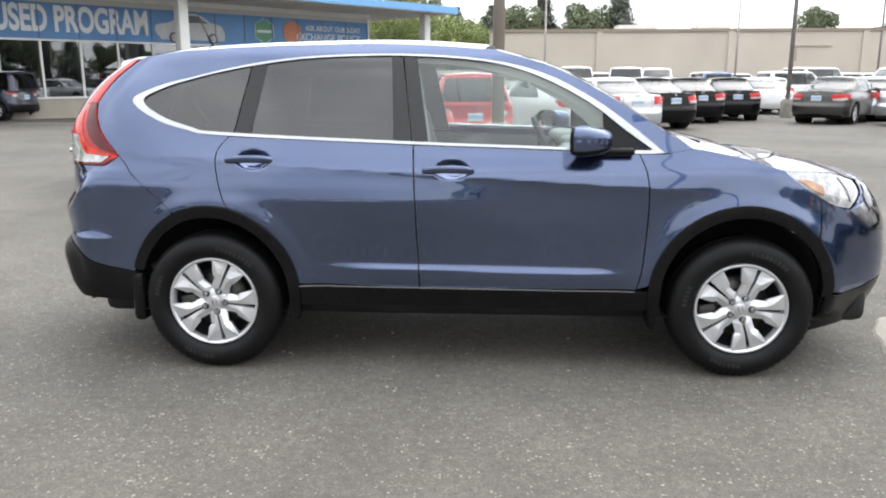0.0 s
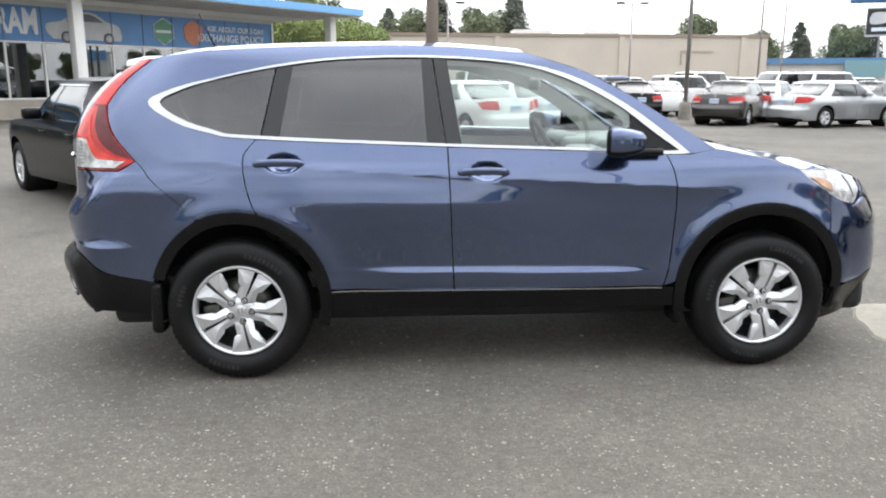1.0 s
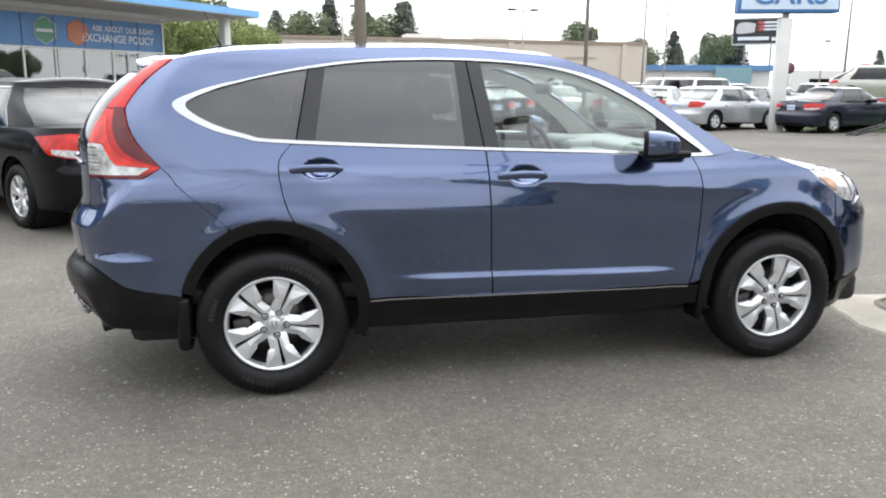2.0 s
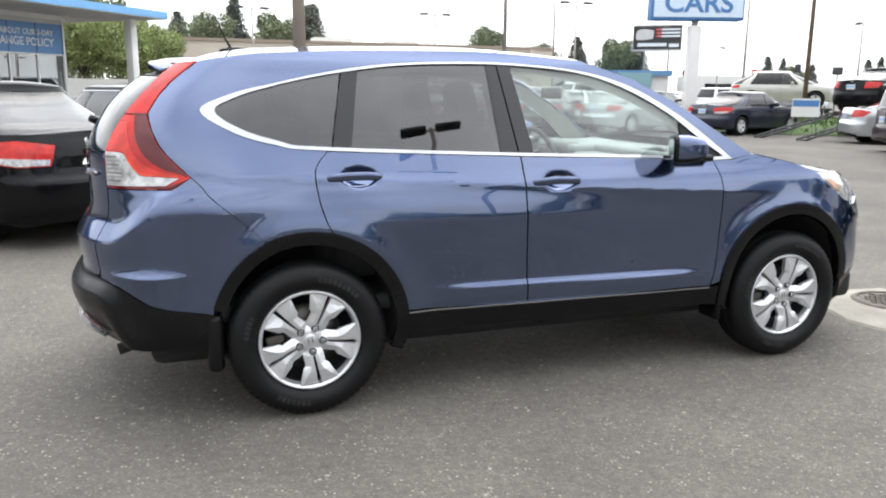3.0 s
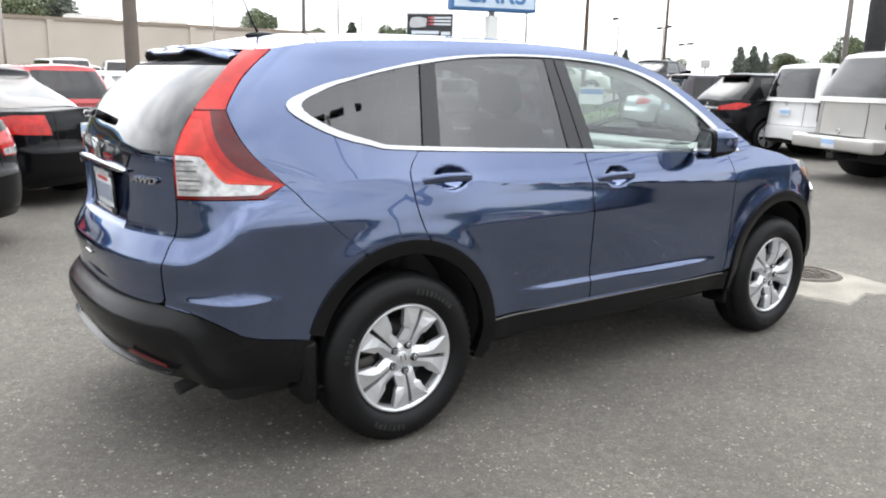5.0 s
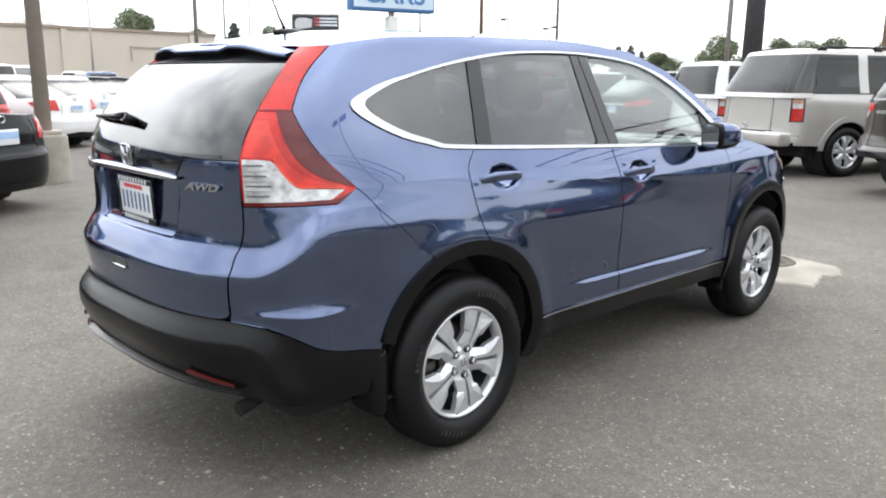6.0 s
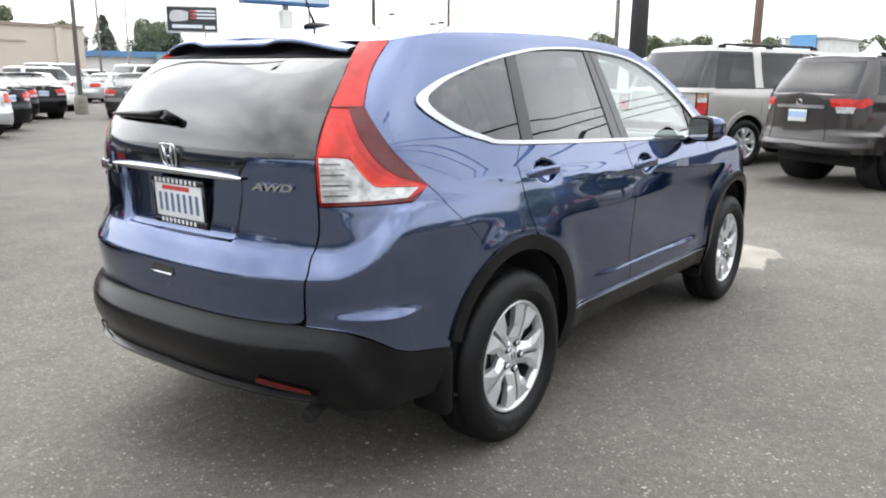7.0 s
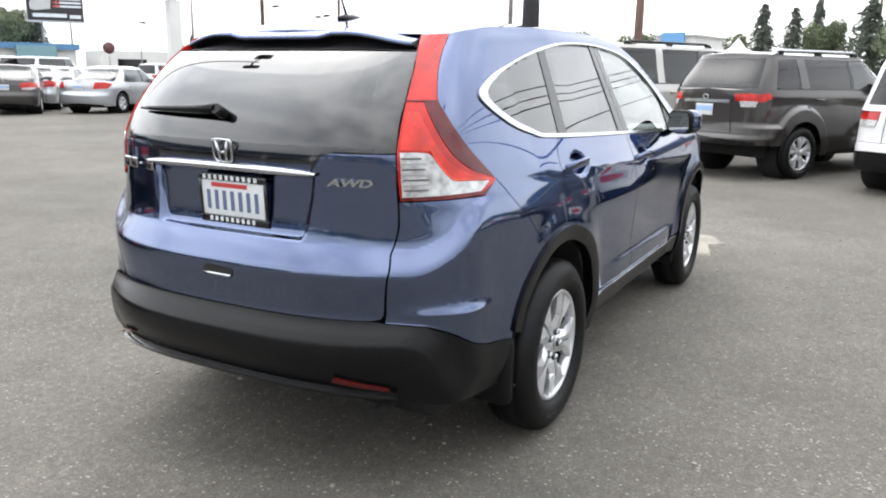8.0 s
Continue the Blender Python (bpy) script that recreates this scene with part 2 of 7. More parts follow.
class Body:
    """A car's skin: at each height a plan outline with rounded ends. q runs along the side as x, and goes on round the corners."""

    def __init__(self, rear, front, width, x_rear, x_front, n_rear=3.0, n_front=2.6, extra=None, square=None):
        self.rear, self.front, self.width = smooth(rear), smooth(front), smooth(width)
        self.xr, self.xf, self.nr, self.nf, self.extra = x_rear, x_front, n_rear, n_front, extra
        # how square the rear corners are may change with the height
        self.bulge = None
        self.square = smooth(square) if square else smooth([(0, n_rear), (3, n_rear)])
        a = np.linspace(0, np.pi / 2, 400)
        self.arcs = []
        for n, reach in ((n_rear, x_rear - float(self.rear(0.8))), (n_front, float(self.front(0.6)) - x_front)):
            px, py = reach * np.sin(a) ** (2 / n), 0.88 * np.cos(a) ** (2 / n)
            s = np.concatenate([[0], np.cumsum(np.hypot(np.diff(px), np.diff(py)))])
            self.arcs.append((s, a))
        self.q_rear, self.q_front = x_rear - self.arcs[0][0][-1], x_front + self.arcs[1][0][-1]

    def q_of_y(self, y):
        """The q of a place on the rear at |y|."""
        s, a = self.arcs[0]
        return self.xr - np.interp(y, (0.88 * np.cos(a) ** (2 / self.nr))[::-1], s[::-1])

    def at(self, q, z):
        q, z = np.broadcast_arrays(np.asarray(q, float), np.asarray(z, float))
        side = np.where(q < self.q_rear, -1.0, 1.0)
        q = np.where(q < self.q_rear, 2 * self.q_rear - q, q)
        w = self.width(z)
        x, y = np.array(q), np.array(w)
        if self.extra:
            y = y + self.extra(q, z)
        if self.bulge:
            y = y + self.bulge(q, z)
        k = q < self.xr
        ang = np.interp(self.xr - q, *self.arcs[0])
        nr = self.square(z)
        x = np.where(k, self.xr - (self.xr - self.rear(z - ledge_rise(q, z) if self.extra else z)) * np.sin(ang) ** (2 / nr), x)
        y = np.where(k, y * np.clip(np.cos(ang), 0, 1) ** (2 / nr), y)
        if self.extra:
            x = x + np.where(k, tail_hollow(q, z), 0)
        k = q > self.xf
        ang = np.interp(q - self.xf, *self.arcs[1])
        x = np.where(k, self.xf + (self.front(z) - self.xf) * np.sin(ang) ** (2 / self.nf), x)
        y = np.where(k, y * np.clip(np.cos(ang), 0, 1) ** (2 / self.nf), y)
        return np.stack([x, -side * y, z], -1)

    def normal(self, q, z):
        e = 0.004
        a = self.at(q + e, z) - self.at(q - e, z)
        b = self.at(q, z + e) - self.at(q, z - e)
        n = np.cross(a, b)
        return n / np.maximum(np.linalg.norm(n, axis=-1, keepdims=True), 1e-9)


def ring(points, fine=4):
    """A closed outline, rounded but at points marked sharp by a third number."""
    out, n = [], len(points)
    for i in range(n):
        p1, p2 = np.array(points[i][:2], float), np.array(points[(i + 1) % n][:2], float)
        s1, s2 = len(points[i]) > 2, len(points[(i + 1) % n]) > 2
        p0 = p1 if s1 else np.array(points[i - 1][:2], float)
        p3 = p2 if s2 else np.array(points[(i + 2) % n][:2], float)
        for k in range(fine):
            t = k / fine
            out.append(tuple(0.5 * (2 * p1 + (p2 - p0) * t + (2 * p0 - 5 * p1 + 4 * p2 - p3) * t * t + (3 * p1 - p0 - 3 * p2 + p3) * t ** 3)))
    return out


def cut(poly, a, b):
    """The part of an outline to the left of the line from a to b."""
    (ax, ay), (bx, by) = a, b
    side = [(bx - ax) * (y - ay) - (by - ay) * (x - ax) for x, y in poly]
    out = []
    for i in range(len(poly)):
        j = (i + 1) % len(poly)
        if side[i] >= 0:
            out.append(poly[i])
        if (side[i] >= 0) != (side[j] >= 0):
            t = side[i] / (side[i] - side[j])
            out.append((poly[i][0] + t * (poly[j][0] - poly[i][0]), poly[i][1] + t * (poly[j][1] - poly[i][1])))
    return out


def area(poly):
    return 0.5 * sum(poly[i - 1][0] * poly[i][1] - poly[i][0] * poly[i - 1][1] for i in range(len(poly)))


def skin_mesh(name, body, index, faces, offset, lip, mirror, thick_out=False):
    pts = np.array(list(index), float)
    nor = body.normal(pts[:, 0], pts[:, 1])
    pos = body.at(pts[:, 0], pts[:, 1]) + nor * offset
    count = {}
    for f in faces:
        for i in range(len(f)):
            count[(f[i], f[(i + 1) % len(f)])] = True
    verts, normals, out = list(pos), list(nor), list(faces)
    made = {}
    if lip:
        for a, b in list(count):
            if (b, a) in count:
                continue
            for v in (a, b):
                if v not in made:
                    made[v] = (len(verts), len(verts) + 1)
                    verts += [pos[v], pos[v] - nor[v] * lip]
                    normals += [np.zeros(3), np.zeros(3)]
            out.append((made[b][0], made[a][0], made[a][1], made[b][1]))
    verts, normals = np.array(verts), np.array(normals)
    if mirror:
        verts = verts * (1, -1, 1)
        normals = normals * (1, -1, 1)
        out = [f[::-1] for f in out]
    me = bpy.data.meshes.new(name)
    me.from_pydata([tuple(v) for v in verts], [], out)
    me.polygons.foreach_set("use_smooth", [True] * len(out))
    me.update()
    me.normals_split_custom_set_from_vertices([tuple(n) for n in normals])
    return me


def panel(name, body, outline, step=0.04, offset=0.0, lip=0.012, mirror=False):
    """A sheet of a body's skin, cut to an outline in q, z."""
    poly = [(float(a), float(b)) for a, b in outline]
    if area(poly) < 0:
        poly = poly[::-1]
    q0, q1 = min(p[0] for p in poly), max(p[0] for p in poly)
    z0, z1 = min(p[1] for p in poly), max(p[1] for p in poly)
    nq, nz = max(1, math.ceil((q1 - q0) / step)), max(1, math.ceil((z1 - z0) / step))
    index, faces = {}, []
    for i in range(nq):
        a, b = q0 + (q1 - q0) * i / nq, q0 + (q1 - q0) * (i + 1) / nq
        slab = cut(cut(poly, (a, 9), (a, -9)), (b, -9), (b, 9))
        if len(slab) < 3:
            continue
        s0, s1 = min(p[1] for p in slab), max(p[1] for p in slab)
        for j in range(nz):
            c, d = z0 + (z1 - z0) * j / nz, z0 + (z1 - z0) * (j + 1) / nz
            if d < s0 or c > s1:
                continue
            cell = cut(cut(slab, (-9, c), (9, c)), (9, d), (-9, d))
            if len(cell) < 3 or area(cell) < 1e-7:
                continue
            f = []
            for p in cell:
                k = (round(p[0], 5), round(p[1], 5))
                k = index.setdefault(k, len(index))
                if k not in f:
                    f.append(k)
            if len(f) > 2:
                faces.append(tuple(f))
    return skin_mesh(name, body, index, faces, offset, lip, mirror)


def band(name, body, outer, inner, offset=0.0, lip=0.012, mirror=False, closed=True):
    """A strip of skin between two outlines of as many points."""
    if area(outer) < 0:
        outer, inner = outer[::-1], inner[::-1]
    n = len(outer)
    index = {}
    for k, p in enumerate(outer + [((a[0] + b[0]) / 2, (a[1] + b[1]) / 2) for a, b in zip(outer, inner)] + inner):
        index[(p[0], p[1] + k * 1e-9)] = k
    faces = []
    for i in range(n if closed else n - 1):
        j = (i + 1) % n
        faces += [(i, j, n + j, n + i), (n + i, n + j, 2 * n + j, 2 * n + i)]
    return skin_mesh(name, body, index, faces, offset, lip, mirror)


def arc(cx, cz, r, a0, a1, n=24):
    return [(cx + r * math.cos(radians(a0 + (a1 - a0) * i / n)), cz + r * math.sin(radians(a0 + (a1 - a0) * i / n))) for i in range(n + 1)]


def bridge(name, body, line, crown, rows=14, bow=0.0, drop=0.0, edge=2.4):
    """A roof, bonnet or screen: spans from a line of q, z on one side to its mirror image, arched up (crown) and forward (bow)."""
    q, z = np.array([p[0] for p in line]), np.array([p[1] for p in line])
    right = body.at(q, z)
    verts, faces = [], []
    n = len(line)
    for k in range(rows + 1):
        s = -math.cos(math.pi * k / rows)
        lift = 1 - abs(s) ** edge
        for i in range(n):
            c = crown[i] if isinstance(crown, (list, tuple, np.ndarray)) else crown
            b = bow[i] if isinstance(bow, (list, tuple, np.ndarray)) else bow
            verts.append((right[i][0] + b * (1 - s * s), right[i][1] * -s, right[i][2] - drop + c * lift))
    for k in range(rows):
        for i in range(n - 1):
            a = k * n + i
            faces.append((a, a + 1, a + n + 1, a + n))
    me = bpy.data.meshes.new(name)
    me.from_pydata(verts, [], faces)
    me.polygons.foreach_set("use_smooth", [True] * len(faces))
    me.update()
    return me

# ---- the blue car ----
def step(a, b, t):
    t = np.clip((t - a) / (b - a), 0, 1)
    return t * t * (3 - 2 * t)


def ledge_rise(q, z):
    """How far the tailgate's ledge has climbed where it sweeps up round the corner under the tail light."""
    climb = 0.17 * step(-2.2, -1.86, q) * step(0.66, 0.84, z) * (1 - step(1.0, 1.1, z))
    # the bumper's swelling stays at the back and dies out along the side
    return climb - np.clip(0.67 - z, 0, None) * step(-2.22, -2.0, q) * step(0.2, 0.52, z)


def tail_hollow(q, z):
    """The hollow of the tailgate round the number plate, with sloping sides."""
    u = q + 2.9011
    side = 0.352 + 0.1 * (z - 1.0)
    return 0.024 * (1 - step(side - 0.018, side + 0.012, u)) * step(0.882, 0.9, z) * (1 - step(1.09, 1.104, z))


def edge_of(d, above, below):
    """A crease: a narrow rounded ridge that falls away at its own rate on each side."""
    d = np.sqrt(d * d + 0.003 ** 2) * np.sign(d + 1e-9)
    return np.where(d > 0, np.exp(-d / above), np.exp(d / below))


def hero_relief(q, z):
    """Swollen wheel arches, door crease, lower swage, hollows behind the handles, shelves of the rear corner, tapered tail."""
    out = -(0.02 + 0.02 * step(0.92, 1.05, z)) * step(-0.9, -1.8, q) + 0.022 * np.exp(-((q + 2.04) / 0.13) ** 2) * (1 - step(0.85, 1.0, z))
    for cx in (-1.31, 1.31):
        r = np.hypot(q - cx, z - 0.38)
        out = out + 0.02 * np.exp(-((r - 0.46) / 0.075) ** 2) * (z > 0.3) * (0.25 + 0.75 * step(-1.75, -1.4, q))
    along = step(-1.85, -1.3, q) * (1 - step(0.8, 1.25, q))
    out = out + along * 0.011 * edge_of(z - (0.99 - 0.056 * q), 0.075, 0.03)
    # under the crease the rear door leans out to a soft shoulder, then falls in again; it dies out along the front door
    swell = step(-1.3, -0.95, q) * (1 - step(-0.45, 0.35, q))
    up = 0.105 - 0.056 * q
    d = z - 0.872
    v = np.where(d > 0, d / up, -d / 0.34)
    out = out + swell * 0.023 * np.clip(1 - (np.sqrt(v * v + 0.0036) - 0.06), 0, 1)
    along = step(-0.85, -0.45, q) * (1 - step(0.5, 0.8, q))
    d = z - (0.528 - 0.016 * q)
    out = out + along * 0.013 * np.where(d > 0, np.exp(-(d / 0.018) ** 2), np.exp(-(d / 0.12) ** 2))
    for cq, cz in ((-1.075, 1.068), (-0.103, 1.025)):
        r = np.hypot((q - cq) / 0.1, (z - cz) / 0.052)
        out = out - 0.034 * (1 - step(0.35, 1.0, r))
    zl = z - ledge_rise(q, z)
    out = out + step(-1.78, -2.1, q) * 0.03 * (1 - step(0.8, 0.872, zl))
    low = step(-2.3, -2.17, q) * (1 - step(-2.12, -1.76, q))
    return out + 0.034 * low * edge_of(z - 0.668, 0.02, 0.2)


hero = Body(
    rear=[(0.2, -2.12), (0.3, -2.19), (0.38, -2.25), (0.45, -2.294), (0.54, -2.326), (0.568, -2.324), (0.59, -2.309), (0.634, -2.27), (0.642, -2.267), (0.66, -2.267), (0.69, -2.273), (0.79, -2.289), (0.801, -2.286), (0.81, -2.281), (0.868, -2.248), (0.88, -2.238), (0.95, -2.222), (1.16, -2.213), (1.24, -2.188), (1.33, -2.138), (1.42, -2.06), (1.5, -1.957), (1.56, -1.855), (1.66, -1.72)],
    front=[(0.2, 2.08), (0.35, 2.19), (0.5, 2.23), (0.7, 2.21), (0.9, 2.1), (1.05, 1.9), (1.7, 1.4)],
    width=[(0.2, 0.83), (0.36, 0.862), (0.44, 0.882), (0.5, 0.885), (0.6, 0.884), (0.8, 0.888), (0.92, 0.889), (1.0, 0.882), (1.09, 0.852), (1.2, 0.8088), (1.3, 0.7682), (1.4, 0.7262), (1.5, 0.6829), (1.575, 0.6495), (1.63, 0.61), (1.68, 0.56)],
    x_rear=-1.45, x_front=1.3, n_rear=3.0, n_front=2.6, extra=hero_relief, square=[(0.3, 2.9), (0.85, 2.85), (1.05, 3.2), (1.25, 3.7), (1.7, 3.7)])


def tyre_mesh(r, half, inner, blocks=64):
    """A tyre about the y axis, outer face at -y, with notched shoulders."""
    prof = [(inner, -half * 0.62), (inner + 0.012, -half * 0.86), (inner + (r - inner) * 0.35, -half * 1.0), (inner + (r - inner) * 0.62, -half * 0.98), (r - 0.028, -half * 0.86), (r - 0.02, -half * 0.84),
            (r - 0.005, -half * 0.68), (r, -half * 0.45), (r - 0.008, -half * 0.33), (r, -half * 0.3), (r, half * 0.3), (r - 0.008, half * 0.33), (r, half * 0.4), (r - 0.012, half * 0.7), (inner + 0.05, half), (inner, half * 0.7)]
    seg = blocks * 2
    bm = lathe(prof, seg)
    bm.verts.ensure_lookup_table()
    for i in range(seg):
        if i % 2:
            for k, cutin in ((5, 0.008), (6, 0.007)):
                v = bm.verts[k * seg + i]
                v.co.x *= 1 - cutin / r
                v.co.z *= 1 - cutin / r
    me = bpy.data.meshes.new("tyre")
    bm.to_mesh(me)
    bm.free()
    return me


def spoke(points, deep=0.04, side=1):
    """One cast spoke: sections of (r, slot edge, window edge, ridge, face y); a ridge crosses from the slot at the hub to the window at the rim."""
    bm = bmesh.new()
    rows = []
    for r, a, b, ridge, y in points:
        run = lambda e: math.sqrt(max(0.0, r * r - e * e))
        mid = a + (b - a) * ridge
        tilt = min(1.0, max(0.0, (r - 0.085) / 0.1))
        sec = [(run(a), y + 0.009 * tilt, a), (run(mid), y, mid), (run(b), y + 0.018 - 0.012 * tilt, b), (run(b * 0.95), y + deep, b * 0.95), (run(a), y + deep, a)]
        rows.append([bm.verts.new((p[0], p[1], p[2] * side)) for p in sec])
    for s, t in zip(rows, rows[1:]):
        for k in range(5):
            bm.faces.new((s[k], s[(k + 1) % 5], t[(k + 1) % 5], t[k]))
    bmesh.ops.recalc_face_normals(bm, faces=bm.faces[:])
    return bm


def make_hero_wheel():
    """Five pairs of broad, faceted spokes, a bright lip, five nuts."""
    rim = lathe([(0.206, 0.12), (0.205, -0.06), (0.211, -0.083), (0.219, -0.092), (0.226, -0.09), (0.229, -0.082), (0.226, -0.06), (0.222, 0.12)], 72)
    lathe([(0.0, -0.074), (0.03, -0.074), (0.05, -0.07), (0.07, -0.058), (0.075, -0.02)], 40, rim)
    bmesh.ops.recalc_face_normals(rim, faces=rim.faces[:])
    rim_me = bpy.data.meshes.new("wheel")
    rim.to_mesh(rim_me)
    rim.free()
    rim_me.materials.append(ALLOY)
    slot = lambda r: np.interp(r, *zip(*[(0.03, 0.0005), (0.068, 0.0005), (0.078, 0.0045), (0.14, 0.0062), (0.214, 0.0098)]))
    window = lambda r: np.interp(r, *zip(*[(0.03, 0.0185), (0.078, 0.0458), (0.088, 0.0462), (0.124, 0.0455), (0.143, 0.0612), (0.15, 0.0628), (0.215, 0.0885)]))
    crossing = lambda r: np.interp(r, *zip(*[(0.03, 0.3), (0.088, 0.36), (0.143, 0.45), (0.215, 0.98)]))
    pts = []
    for r in (0.03, 0.068, 0.078, 0.088, 0.106, 0.124, 0.143, 0.15, 0.18, 0.215):
        y = -0.071 - 0.021 * min(1.0, ((r - 0.03) / 0.125)) ** 0.8 + 0.004 * max(0.0, (r - 0.155) / 0.06)
        pts.append((r, float(slot(r)), float(window(r)), float(crossing(r)), y))
    spokes = []
    for side in (1, -1):
        sp = spoke(pts, 0.036, side)
        me = bpy.data.meshes.new("spoke")
        sp.to_mesh(me)
        sp.free()
        me.materials.append(ALLOY)
        spokes.append(me)
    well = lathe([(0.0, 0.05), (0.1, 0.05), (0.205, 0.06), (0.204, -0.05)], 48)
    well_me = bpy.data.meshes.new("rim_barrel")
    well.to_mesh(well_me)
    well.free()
    well_me.materials.append(ALLOY_SHADED)
    disc = lathe([(0.07, -0.012), (0.152, -0.012), (0.152, 0.012)], 40)
    block(-0.19, -0.1, -0.035, 0.02, -0.05, 0.05, 0.012, 2, disc)
    disc_me = bpy.data.meshes.new("brake_disc")
    disc.to_mesh(disc_me)
    disc.free()
    disc_me.materials.append(STEEL)
    nut = lathe([(0.0, -0.092), (0.009, -0.092), (0.012, -0.087), (0.012, -0.065)], 6, smooth_faces=False)
    nut_me = bpy.data.meshes.new("wheel_nut")
    nut.to_mesh(nut_me)
    nut.free()
    nut_me.materials.append(CHROME)
    seat = lathe([(0.0, -0.0815), (0.0165, -0.0815), (0.018, -0.07)], 20)
    seat_me = bpy.data.meshes.new("nut_seat")
    seat.to_mesh(seat_me)
    seat.free()
    seat_me.materials.append(GLOSS_BLACK)
    cap = lathe([(0.0, -0.078), (0.024, -0.078), (0.028, -0.075), (0.029, -0.066)], 32)
    cap_me = bpy.data.meshes.new("hub_cap")
    cap.to_mesh(cap_me)
    cap.free()
    cap_me.materials.append(ALLOY)
    mark = bmesh.new()
    for x in (-0.0095, 0.0095):
        block(x - 0.003, x + 0.003, -0.0805, -0.077, -0.014, 0.014, 0, 1, mark)
    mark_me = bpy.data.meshes.new("cap_badge")
    mark.to_mesh(mark_me)
    mark.free()
    mark_me.materials.append(CHROME)
    letters = bmesh.new()
    for start, n in ((20, 9), (195, 7), (290, 5)):
        for k in range(n):
            block(-0.007, 0.007, -0.1165, -0.113, 0.272, 0.293, 0, 1, letters, pose(0, 0, 0, 0, start + 4.6 * k, 0))
    letters_me = bpy.data.meshes.new("tyre_marking")
    letters.to_mesh(letters_me)
    letters.free()
    letters_me.materials.append(material("worn_tyre_print", (0.015, 0.015, 0.0145), 0.8, spread=0.6, scale=30))
    tyre = tyre_mesh(0.352, 0.115, 0.226)
    tyre.materials.append(RUBBER)
    return rim_me, well_me, disc_me, nut_me, cap_me, tyre, spokes, seat_me, mark_me, letters_me


HERO_WHEEL = make_hero_wheel()


def hero_wheel(parent, x, y, z, turn, spin, steer=0):
    rim_me, well_me, disc_me, nut_me, cap_me, tyre, spokes, seat_me, mark_me, letters_me = HERO_WHEEL
    w = part("wheel", rim_me, None, parent, "silver alloy wheel with five pairs of broad spokes")
    w.matrix_local = pose(x, y, z, 0, spin, 0) if not turn else pose(x, y, z, 0, 0, 180) @ pose(0, 0, 0, 0, spin, 0)
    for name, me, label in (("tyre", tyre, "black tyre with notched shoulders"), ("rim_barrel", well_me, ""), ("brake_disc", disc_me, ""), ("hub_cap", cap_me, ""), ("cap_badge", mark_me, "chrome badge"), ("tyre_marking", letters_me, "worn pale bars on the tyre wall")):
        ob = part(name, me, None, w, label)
        if name == "tyre_marking":
            tagged(ob, label, kind="stuff")
    for k in range(10):
        part("spoke", spokes[k % 2], None, w).matrix_local = pose(0, 0, 0, 0, 90 + 72 * (k // 2), 0)
    for k in range(5):
        seat = part("nut_seat", seat_me, None, w)
        n = part("wheel_nut", nut_me, None, w)
        n.location = seat.location = (0.056 * math.cos(radians(90 + 72 * k)), 0, -0.056 * math.sin(radians(90 + 72 * k)))
    return w


